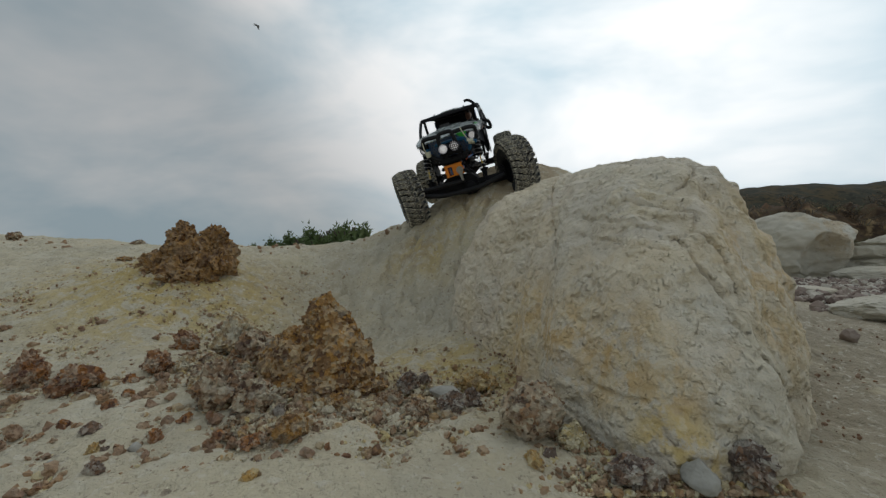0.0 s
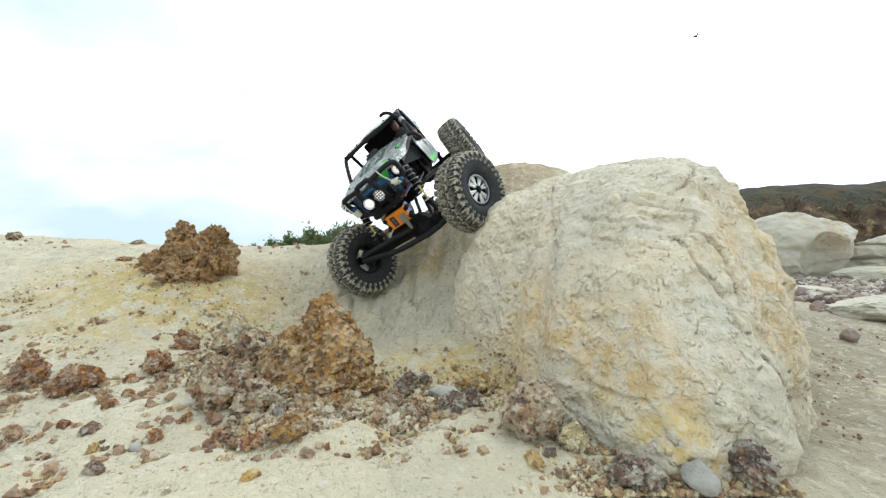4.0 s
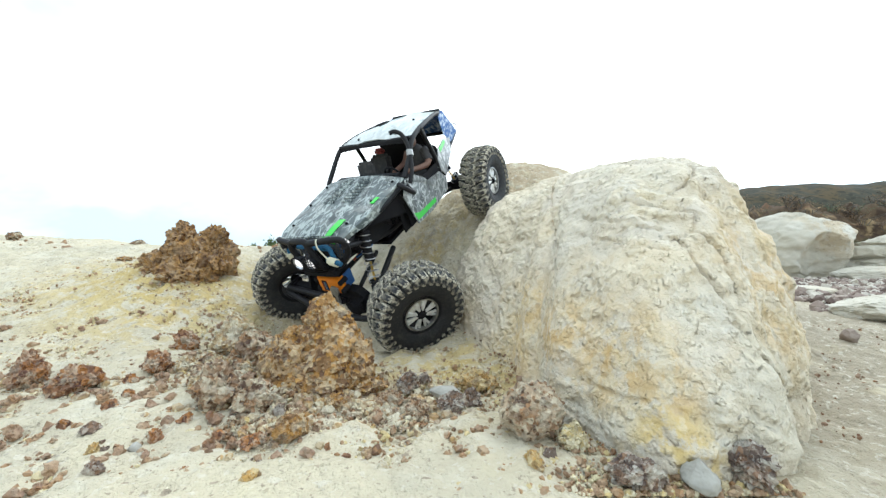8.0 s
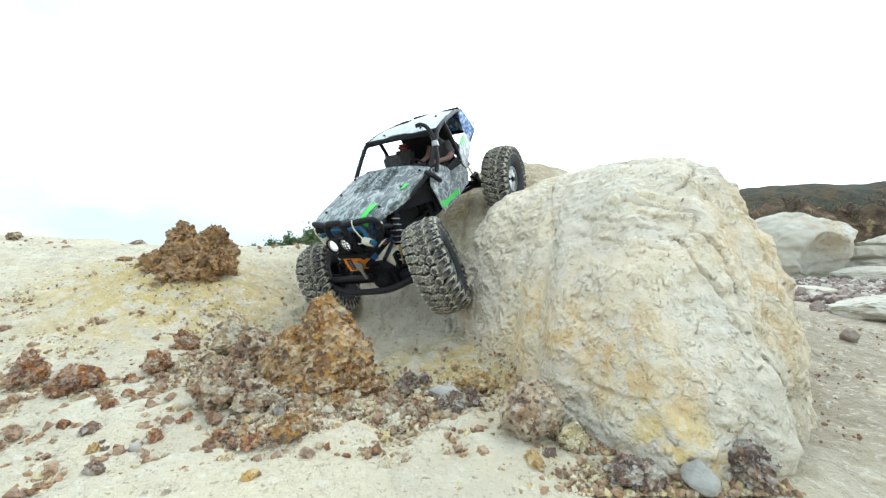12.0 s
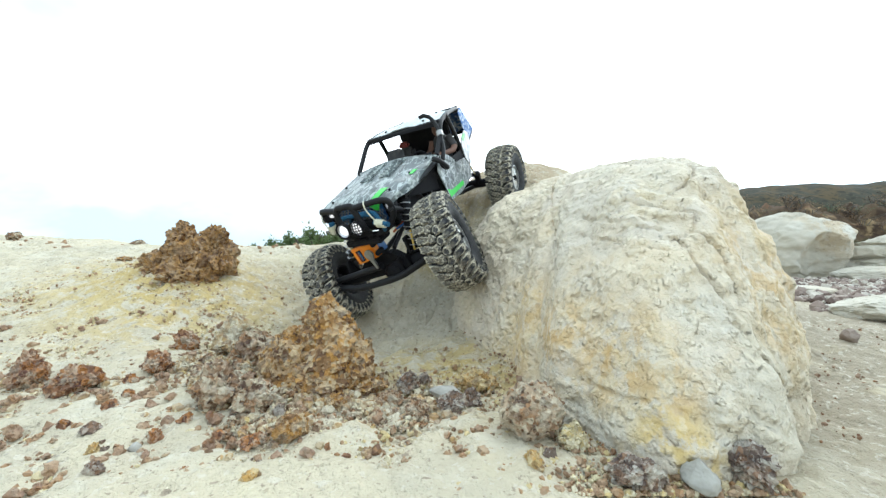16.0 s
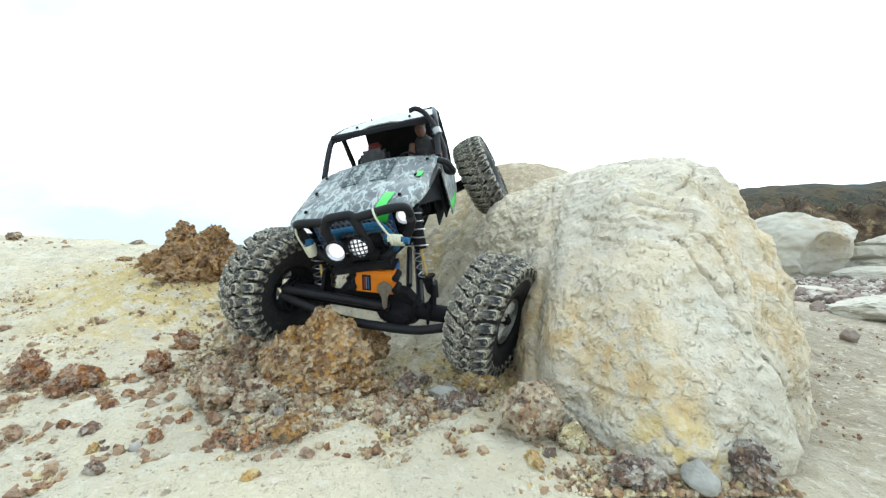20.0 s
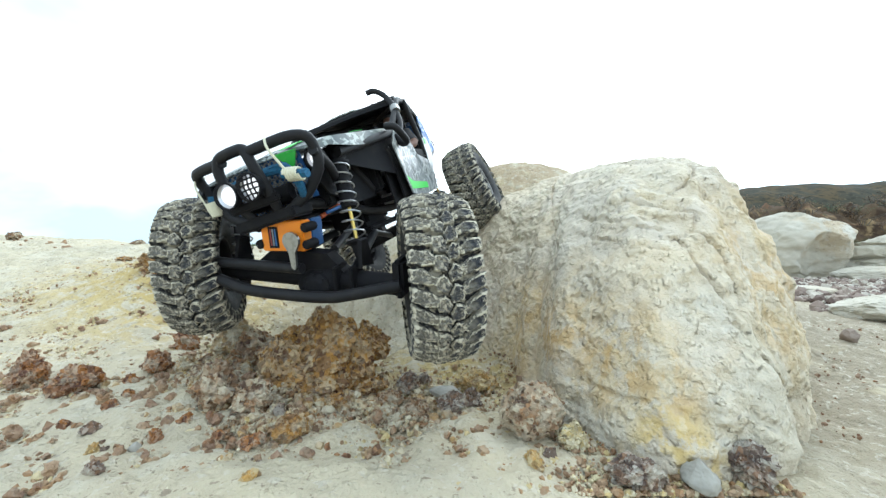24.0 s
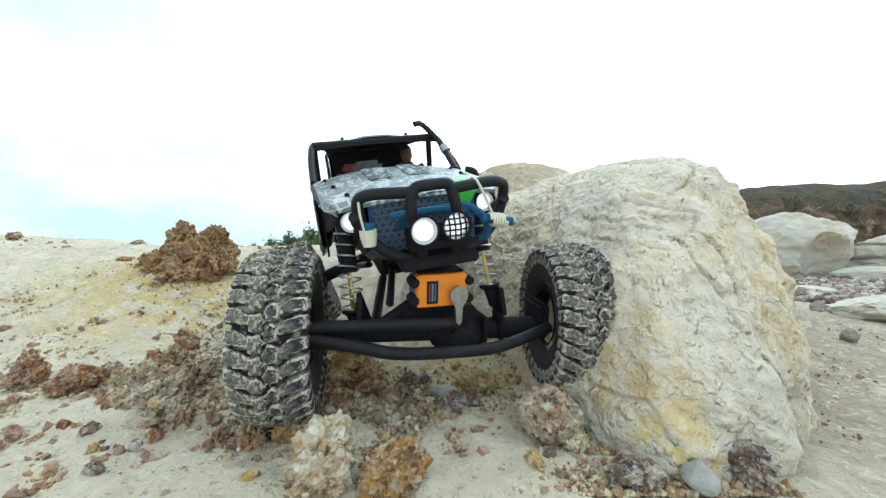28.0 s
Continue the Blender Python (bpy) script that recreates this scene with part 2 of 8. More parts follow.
SAND = sand_mat()
DOME = dome_mat()
RUST_ROCK = crumb_mat("rusty_crumbling_rock", (0.29, 0.17, 0.085), (0.54, 0.42, 0.26), (0.085, 0.045, 0.034), (0.45, 0.235, 0.06), 0.65, 0.30).m
RED_ROCK = crumb_mat("rust_red_rock", (0.26, 0.135, 0.075), (0.48, 0.36, 0.26), (0.09, 0.045, 0.04), (0.42, 0.18, 0.055), 0.7, 0.5).m
OUTCROP = crumb_mat("brown_crumbling_outcrop", (0.235, 0.135, 0.075), (0.42, 0.29, 0.17), (0.085, 0.048, 0.034), (0.40, 0.215, 0.065), 0.6, 0.12).m
GREY_ROCK = crumb_mat("clay_caked_rock", (0.29, 0.205, 0.135), (0.54, 0.47, 0.345), (0.085, 0.05, 0.042), (0.34, 0.18, 0.085), 0.65, 0.5).m
PURPLE_ROCK = crumb_mat("dark_speckled_rock", (0.205, 0.155, 0.125), (0.50, 0.47, 0.41), (0.068, 0.048, 0.044), (0.26, 0.15, 0.09), 0.5, 0.4).m
CLAY_LUMP = crumb_mat("cream_clay_with_rusty_grains", (0.50, 0.425, 0.285), (0.64, 0.58, 0.44), (0.22, 0.14, 0.09), (0.44, 0.27, 0.11), 0.5, 0.8).m
OCHRE_ROCK = crumb_mat("ochre_rock", (0.46, 0.33, 0.15), (0.58, 0.48, 0.30), (0.20, 0.12, 0.07), (0.50, 0.28, 0.08), 0.7).m
CREAM_ROCK = crumb_mat("cream_clay_lump", (0.60, 0.52, 0.33), (0.70, 0.64, 0.48), (0.40, 0.32, 0.20), (0.58, 0.43, 0.18), 0.6).m
PEBBLE = crumb_mat("reddish_pebbles", (0.29, 0.18, 0.115), (0.48, 0.38, 0.27), (0.15, 0.085, 0.06), (0.38, 0.20, 0.085)).vary((0.42, 0.28, 0.16), (0.22, 0.12, 0.085), 0.5).m


def plain(name, base, rough, metal=0.0, grain=None, amount=0.5, scale=200, dust=0.0, bump=0.0, spec=0.5):
    m = Mat(name, base, rough, metal, spec)
    if grain:
        m.layer(grain, m.ramp(m.tex(scale, detail=4), 0.45, 0.65), amount)
    if dust:
        m.layer((0.42, 0.38, 0.29), m.ramp(m.tex(55, detail=5), 0.50, 0.72), dust)
    if bump:
        m.relief(m.tex(scale * 2, detail=3), bump, 0.6)
    return m


STONE = plain("smooth_grey_stone", (0.35, 0.335, 0.295), 0.85, grain=(0.24, 0.23, 0.205), scale=80, dust=0.3, bump=0.001).m
BROWN_STONE = plain("smooth_brown_stone", (0.24, 0.185, 0.15), 0.85, grain=(0.17, 0.13, 0.11), scale=80, dust=0.2, bump=0.001).m
WHITE_ROCK = Mat("smooth_white_rock", (0.47, 0.435, 0.36), 0.9, spec=0.2)
WHITE_ROCK.layer((0.56, 0.535, 0.47), WHITE_ROCK.ramp(WHITE_ROCK.tex(3.0, detail=5), 0.45, 0.62), 0.8)
WHITE_ROCK.layer((0.34, 0.30, 0.26), WHITE_ROCK.ramp(WHITE_ROCK.tex(4.5, detail=6, stretch=(1, 1, 2.5)), 0.56, 0.72), 0.6)
WHITE_ROCK.layer((0.44, 0.34, 0.22), WHITE_ROCK.math("MULTIPLY", WHITE_ROCK.near(0.06, -0.15, 0.10, 0.16, 0.6), WHITE_ROCK.ramp(WHITE_ROCK.tex(14, detail=7), 0.40, 0.56)), 0.7)
WHITE_ROCK.layer((0.25, 0.20, 0.15), WHITE_ROCK.math("MULTIPLY", WHITE_ROCK.near(0.10, -0.15, 0.08, 0.13, 0.6), WHITE_ROCK.ramp(WHITE_ROCK.tex(38, detail=6), 0.55, 0.64)), 0.6)
WHITE_ROCK.relief(WHITE_ROCK.tex(14, detail=6), 0.02, 0.6)
WHITE_ROCK = WHITE_ROCK.m
GRAVEL = plain("wash_gravel", (0.24, 0.18, 0.15), 0.95, grain=(0.36, 0.30, 0.25), scale=30, amount=0.5, bump=0.003)
bit = GRAVEL.n.new("ShaderNodeNewGeometry").outputs["Random Per Island"]
GRAVEL = GRAVEL.layer((0.52, 0.48, 0.41), GRAVEL.ramp(bit, 0.70, 0.74), 0.8).layer((0.10, 0.065, 0.055), GRAVEL.ramp(bit, 0.30, 0.26), 0.8).m

RUBBER = plain("black_tyre_rubber", (0.011, 0.011, 0.013), 0.8, grain=(0.03, 0.03, 0.03), scale=300, amount=0.6, dust=0.05, bump=0.0006).m
DUSTY = Mat("dust_caked_rubber", (0.045, 0.045, 0.048), 0.9, spec=0.25)
DUSTY.layer((0.42, 0.385, 0.30), DUSTY.ramp(DUSTY.tex(95, detail=6), 0.46, 0.60), 0.85)
DUSTY.layer((0.05, 0.05, 0.055), DUSTY.ramp(DUSTY.tex(170, detail=4), 0.58, 0.68), 0.8)
DUSTY.relief(DUSTY.tex(330, detail=4), 0.0012, 0.9)
DUSTY = DUSTY.m
CAKED = Mat("dried_pale_mud", (0.52, 0.48, 0.38), 0.97, spec=0.15)
CAKED.layer((0.26, 0.235, 0.185), CAKED.ramp(CAKED.tex(120, detail=6), 0.50, 0.64), 0.7)
CAKED.layer((0.05, 0.05, 0.052), CAKED.ramp(CAKED.tex(140, detail=8, rough=0.7), 0.50, 0.58), 0.9)
CAKED.relief(CAKED.tex(420, detail=4), 0.0010, 1.0)
CAKED = CAKED.m
LUG_TOP = Mat("scuffed_block_top", (0.035, 0.037, 0.044), 0.8, spec=0.3)
LUG_TOP.layer((0.20, 0.185, 0.15), LUG_TOP.ramp(LUG_TOP.tex(60, detail=5), 0.42, 0.60), 0.7)
LUG_TOP.layer((0.44, 0.40, 0.315), LUG_TOP.ramp(LUG_TOP.tex(150, detail=8, rough=0.72, distort=0.8), 0.51, 0.62), 0.8)
LUG_TOP.relief(LUG_TOP.tex(330, detail=4), 0.001, 0.9)
LUG_TOP = LUG_TOP.m
GROOVE = Mat("muddy_groove_rubber", (0.022, 0.022, 0.025), 0.9, spec=0.2)
GROOVE.layer((0.40, 0.36, 0.275), GROOVE.ramp(GROOVE.tex(90, detail=7), 0.46, 0.58), 0.8)
GROOVE.relief(GROOVE.tex(300, detail=4), 0.0012, 0.9)
GROOVE = GROOVE.m
RIM = plain("satin_silver_rim", (0.72, 0.72, 0.70), 0.45, 0.45, grain=(0.40, 0.39, 0.36), amount=0.4, dust=0.35).m
BLACK = plain("black_plastic", (0.014, 0.0138, 0.0162), 0.6, grain=(0.016, 0.0155, 0.016), amount=0.7, scale=120, dust=0.015, spec=0.06).m
TUBE = plain("matt_black_tube", (0.015, 0.0148, 0.017), 0.5, grain=(0.018, 0.0175, 0.018), amount=0.5, scale=90, dust=0.02, spec=0.16).m
GREY_PLASTIC = plain("grey_plastic", (0.16, 0.17, 0.19), 0.6, grain=(0.24, 0.24, 0.25), amount=0.4, dust=0.25).m
METAL = plain("brushed_grey_metal", (0.34, 0.34, 0.33), 0.4, 0.9, grain=(0.22, 0.21, 0.20), amount=0.6, dust=0.15).m
SPRING = plain("grey_spring_steel", (0.40, 0.40, 0.41), 0.35, 0.8).m
GOLD = plain("gold_shaft", (0.70, 0.50, 0.14), 0.3, 0.9).m
ORANGE = plain("orange_anodised_case", (0.80, 0.24, 0.015), 0.45, 0.15, grain=(0.62, 0.18, 0.02), amount=0.5, scale=60, dust=0.08).m
BLUE = plain("blue_anodised_case", (0.028, 0.11, 0.30), 0.4, 0.2, grain=(0.02, 0.07, 0.2), dust=0.1).m
ROPE = plain("blue_winch_rope", (0.012, 0.10, 0.20), 0.9, grain=(0.008, 0.05, 0.11), amount=0.8, scale=400, bump=0.0008).m
CREAM = plain("cream_coated_wire", (0.62, 0.60, 0.46), 0.5, grain=(0.5, 0.48, 0.36), amount=0.5).m
GREEN = plain("bright_green_decal", (0.05, 0.55, 0.07), 0.45, dust=0.12).m
RED = plain("red_plastic", (0.20, 0.02, 0.02), 0.5, dust=0.15).m
WIRE_RED = plain("red_orange_wire", (0.50, 0.10, 0.03), 0.5).m
LENS = plain("lit_lamp_lens", (0.7, 0.72, 0.76), 0.15, 0.0).glow((1.0, 1.0, 1.0), 0.5).m
CHROME = plain("chrome_reflector", (0.50, 0.51, 0.54), 0.28, 1.0).m
SKIN = plain("painted_figure_skin", (0.17, 0.09, 0.065), 0.6, grain=(0.13, 0.07, 0.05), amount=0.5, scale=90).m
CLOTH = plain("painted_figure_clothes", (0.035, 0.035, 0.038), 0.8, grain=(0.07, 0.065, 0.065), amount=0.6, scale=140).m


def livery(name, ground, streak, dark, amount, stretch):
    """Printed shell: grey ground with pale and dark brush strokes, dusty."""
    m = Mat(name, ground, 0.36, spec=0.45)
    m.layer(dark, m.ramp(m.tex(36, detail=5, stretch=stretch, distort=0.8), 0.54, 0.60), 0.75)
    m.layer(streak, m.ramp(m.tex(62, detail=6, stretch=stretch, distort=1.4), 0.53, 0.57), amount)
    v = m.n.new("ShaderNodeTexVoronoi")
    v.feature = "DISTANCE_TO_EDGE"
    v.inputs["Scale"].default_value = 58
    m.l.new(m.co((0.75, 1.3, 1.0)), v.inputs["Vector"])
    m.layer(streak, m.math("MULTIPLY", m.ramp(v.outputs["Distance"], 0.060, 0.020), m.ramp(m.tex(22, detail=3), 0.42, 0.52)), 0.6)
    m.layer((0.46, 0.45, 0.40), m.ramp(m.tex(30, detail=6), 0.48, 0.75), 0.35)
    return m.m


HOOD_PAINT = livery("grey_streaked_hood_print", (0.065, 0.083, 0.085), (0.42, 0.47, 0.45), (0.02, 0.025, 0.027), 0.72, (0.7, 1.6, 1.0))
SIDE_PAINT = livery("grey_white_side_print", (0.15, 0.165, 0.17), (0.58, 0.60, 0.59), (0.03, 0.032, 0.036), 0.7, (1.4, 1.0, 0.7))
ROOF_PAINT = livery("pale_dusty_roof_print", (0.36, 0.39, 0.38), (0.52, 0.54, 0.52), (0.20, 0.22, 0.21), 0.6, (0.6, 1.3, 1.0))
BACK_PAINT = plain("blue_white_back_print", (0.025, 0.10, 0.30), 0.6, grain=(0.60, 0.68, 0.75), amount=0.85, scale=130, spec=0.25).m


# ---- building blocks ----
def part(name, bm, material, parent, label="", smooth=True):
    """Links a bmesh as one mesh under a thing or a part."""
    me = bpy.data.meshes.new(name)
    if smooth:
        for f in bm.faces:
            f.smooth = True
    bm.to_mesh(me)
    bm.free()
    for m in material if isinstance(material, (list, tuple)) else [material]:
        me.materials.append(m)
    if smooth:
        me.set_sharp_from_angle(angle=radians(40))
    ob = new(name, me)
    ob.parent = parent
    return tagged(ob, label)


def thing(name, label, category, m=None, group=""):
    ob = new(name)
    ob.empty_display_size = 0.02
    if m is not None:
        ob.matrix_basis = m
    return tagged(ob, label, category, group)


def grid_mesh(name, xs, ys, height):
    """A sheet over the lines xs and ys, with height(x, y)."""
    verts = [(x, y, height(x, y)) for y in ys for x in xs]
    w = len(xs)
    faces = [(j * w + i, j * w + i + 1, (j + 1) * w + i + 1, (j + 1) * w + i) for j in range(len(ys) - 1) for i in range(w - 1)]
    me = bpy.data.meshes.new(name)
    me.from_pydata(verts, [], faces)
    me.polygons.foreach_set("use_smooth", [True] * len(faces))
    return me


def spread(lo, fine_lo, fine_hi, hi, pitch, grow):
    """Lines at an even pitch in the middle that widen outwards."""
    mid = list(np.arange(fine_lo, fine_hi, pitch))
    up, v, d = [], fine_hi, pitch
    while v < hi:
        up.append(v)
        d *= grow
        v += d
    down, v, d = [], fine_lo - pitch, pitch
    while v > lo:
        down.append(v)
        d *= grow
        v -= d
    return [lo] + down[::-1] + mid + up + [hi]


def fbm(p, size, octaves=4):
    return noise.fractal(Vector(p) / size, 0.9, 2.0, octaves)


def rough_land(x, y):
    z = land(x, y)
    if abs(x) < 3 and -1 < y < 4:
        near = 1 - step(1.6, 3.5, math.hypot(x, y))
        z += near * (0.008 * fbm((x, y, 0.3), 0.16, 5) + 0.0050 * noise.noise(Vector((x, y, 4)) / 0.022) + 0.0018 * (abs(noise.noise(Vector((x, y, 7)) / 0.011)) - 0.2) + 0.0016 * noise.noise(Vector((x, y, 9)) / 0.0055))
        # rills and cracks down the saddle, shallow runnels on the mound, clods on the open slope
        g = bump(x, y, -0.02, 0.82, 0.17, 0.17)
        if g > 0.02:
            warp = 0.35 * noise.noise(Vector((x, y, 8)) / 0.05)
            z -= g * (0.030 * abs(noise.noise(Vector((x * 1.6, y * 0.6, 2.0)) / 0.06)) - 0.006)
            z -= g * 0.016 * max(0.0, 1 - 7 * abs(noise.noise(Vector((x / 0.055 + warp, y / 0.15, 5.0)))))
            z -= g * 0.009 * max(0.0, 1 - 6 * abs(noise.noise(Vector((x / 0.07, y / 0.035 + warp, 11.0)))))
        m = bump(x, y, -0.50, 0.69, 0.12, 0.10)
        if m > 0.02:
            a = math.atan2(y - 0.78, x + 0.48)
            z -= m * 0.010 * abs(noise.noise(Vector((a * 5.0, math.hypot(x + 0.48, y - 0.78) / 0.12, 3.0))))
        if x < 0.0:
            z += near * 0.006 * max(0.0, noise.noise(Vector((x, y, 13)) / 0.035) - 0.1)
    return z


ground = new("ground", grid_mesh("ground", spread(-2500, -1.2, 0.75, 2500, 0.0042, 1.07), spread(-60, 0.17, 1.20, 4200, 0.0040, 1.07), rough_land))
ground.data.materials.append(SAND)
tagged(ground, "pale sandy clay ground with ochre stains, strewn with crumbs", "ground", kind="structure")


# ---- the dome ----
def ring_radius(a):
    """Footprint of the dome: radius by bearing."""
    keys = ((0, 0.203), (40, 0.24), (90, 0.27), (135, 0.26), (163, 0.232), (180, 0.214), (195, 0.204), (210, 0.205), (225, 0.216), (237, 0.262), (247, 0.33), (258, 0.395), (268, 0.385), (278, 0.331), (306, 0.222), (330, 0.214), (360, 0.203))
    for (a0, r0), (a1, r1) in zip(keys, keys[1:]):
        if a <= a1:
            return r0 + (r1 - r0) * step(a0, a1, a)
    return keys[0][1]


def crack(p, a, b, width):
    """How deep a point lies in the crack that runs from a to b."""
    t = max(0.0, min(1.0, (p - a).dot(b - a) / (b - a).length_squared))
    d = p - a.lerp(b, t)
    if abs(d.x) > 0.03 or abs(d.y) > 0.03:
        return 0.0
    d += 0.0022 * Vector((noise.noise(p * 90), noise.noise(p * 95 + Vector((3, 0, 0))), noise.noise(p * 92 + Vector((0, 5, 0)))))
    return math.exp(-(d.length / width) ** 2)


CRACKS = []


def run(width, depth, *points):
    """A crack through the points, cut into the dome."""
    pts = [Vector(p) for p in points]
    CRACKS.extend((p, q, width, depth) for p, q in zip(pts, pts[1:]))


run(0.0015, 0.0060, (0.181, 0.597, 0.261), (0.167, 0.586, 0.254), (0.141, 0.513, 0.216), (0.132, 0.474, 0.182), (0.122, 0.424, 0.150), (0.114, 0.411, 0.123), (0.107, 0.393, 0.089))
run(0.0017, 0.0060, (0.059, 0.594, 0.140), (0.093, 0.528, 0.149), (0.112, 0.478, 0.154), (0.124, 0.427, 0.156))
run(0.0016, 0.0045, (0.142, 0.400, 0.166), (0.148, 0.376, 0.160), (0.158, 0.343, 0.157), (0.171, 0.325, 0.151), (0.184, 0.321, 0.150))
run(0.0017, 0.0060, (0.261, 0.439, 0.243), (0.263, 0.418, 0.229), (0.233, 0.378, 0.213), (0.214, 0.370, 0.202))
run(0.0016, 0.0050, (0.172, 0.379, 0.197), (0.190, 0.363, 0.192), (0.209, 0.352, 0.186), (0.223, 0.345, 0.184), (0.215, 0.331, 0.166), (0.191, 0.327, 0.158))
run(0.0019, 0.0090, (0.196, 0.329, 0.160), (0.202, 0.316, 0.145), (0.205, 0.307, 0.133), (0.212, 0.299, 0.121), (0.213, 0.290, 0.106), (0.212, 0.285, 0.095), (0.222, 0.281, 0.088), (0.224, 0.276, 0.075), (0.235, 0.272, 0.063), (0.279, 0.314, 0.030))
run(0.0018, 0.0055, (0.215, 0.331, 0.166), (0.227, 0.321, 0.158), (0.234, 0.313, 0.145), (0.231, 0.301, 0.129), (0.229, 0.289, 0.108))
run(0.0022, 0.0050, (0.121, 0.326, 0.038), (0.129, 0.299, 0.038), (0.136, 0.283, 0.040), (0.151, 0.267, 0.048))
run(0.0022, 0.0050, (0.148, 0.418, 0.185), (0.158, 0.373, 0.177), (0.171, 0.345, 0.171), (0.188, 0.337, 0.168))


def turn_bump(a, c, s):
    d = (a - c + 180) % 360 - 180
    return math.exp(-0.5 * (d / s) ** 2)


def dome_mesh():
    bearings = list(np.arange(165, 350, 0.32)) + list(np.arange(350, 525, 1.5))
    na, ns = len(bearings), 330
    verts, faces = [], []
    cx, cy, top = 0.235, 0.64, 0.2723
    for j in range(ns + 1):
        s = j / ns
        rho = math.sin(s * math.pi / 2)
        for i in range(na):
            a = bearings[i] % 360
            r = ring_radius(a) * rho
            n, b = turn_bump(a, 257, 30), turn_bump(a, 310.8, 26.2)
            z = top * max(0.0, 1 - rho ** (3.4 - 0.784 * n + 1.309 * b)) ** (1 / (2.1 - 0.653 * n + 0.215 * b))
            x, y = cx + r * math.cos(radians(a)), cy + r * math.sin(radians(a))
            z *= 1 + 0.48 * (x - cx) * min(1, z / 0.1)
            p = Vector((x, y, z - 0.02 * max(0.0, s - 0.93) / 0.07))
            out = Vector((x - cx, y - cy, (z - 0.05) * 0.9)).normalized()
            d = 0.007 * fbm(p, 0.12, 4) + 0.0035 * fbm(p + Vector((5, 0, 0)), 0.03, 3) + 0.0022 * noise.noise(p / 0.014) + 0.0014 * noise.noise(p / 0.0075) + 0.0010 * noise.noise(p / 0.0045)
            q = p + 0.012 * Vector((noise.noise(p / 0.04), noise.noise(p / 0.045 + Vector((7, 0, 0))), noise.noise(p / 0.05)))
            d += 0.0045 * (0.5 - abs(noise.noise(Vector((q.x, q.y, q.z * 1.7)) / 0.055))) + 0.0030 * (0.5 - abs(noise.noise(q / 0.017))) - 0.0028
            # sub-horizontal folds and ledges over the upper face, runnels down the flank that turns away
            up = step(0.10, 0.17, p.z)
            w1 = 0.9 * noise.noise(p / 0.06)
            fold = noise.noise(Vector((p.x / 0.11 + 0.4 * w1, p.y / 0.11, p.z / 0.024 + w1)))
            d += up * (0.0048 * (0.45 - abs(fold)) - 0.0014)
            if p.x > 0.24:
                d -= 0.0042 * step(0.24, 0.29, p.x) * abs(noise.noise(Vector((p.x / 0.03, p.y / 0.03, p.z / 0.16 + 4.0))))
            cut = 0.0
            for c0, c1, w, depth in CRACKS:
                cut = max(cut, depth * crack(p, c0, c1, w))
            d -= cut
            # the flank past the main crack lies lower
            lower = step(0.0, 0.018, (p.x - 0.211) - 0.30 * max(0.0, 0.11 - p.z)) * step(0.20, 0.15, p.z) if p.y < 0.40 else 0.0
            d -= 0.0070 * lower * (1 - step(0.03, 0.09, p.x - 0.211))
            verts.append(p + out * d * min(1.0, 0.15 + 3 * s))
    for j in range(ns):
        for i in range(na):
            k = (i + 1) % na
            faces.append((j * na + i, (j + 1) * na + i, (j + 1) * na + k, j * na + k))
    me = bpy.data.meshes.new("rock_dome")
    me.from_pydata(verts, [], faces)
    me.polygons.foreach_set("use_smooth", [True] * len(faces))
    me.materials.append(DOME)
    return me


rock_dome = tagged(new("rock_dome", dome_mesh()), "large rounded grey-white rock dome with cracks and orange stains", "boulder")


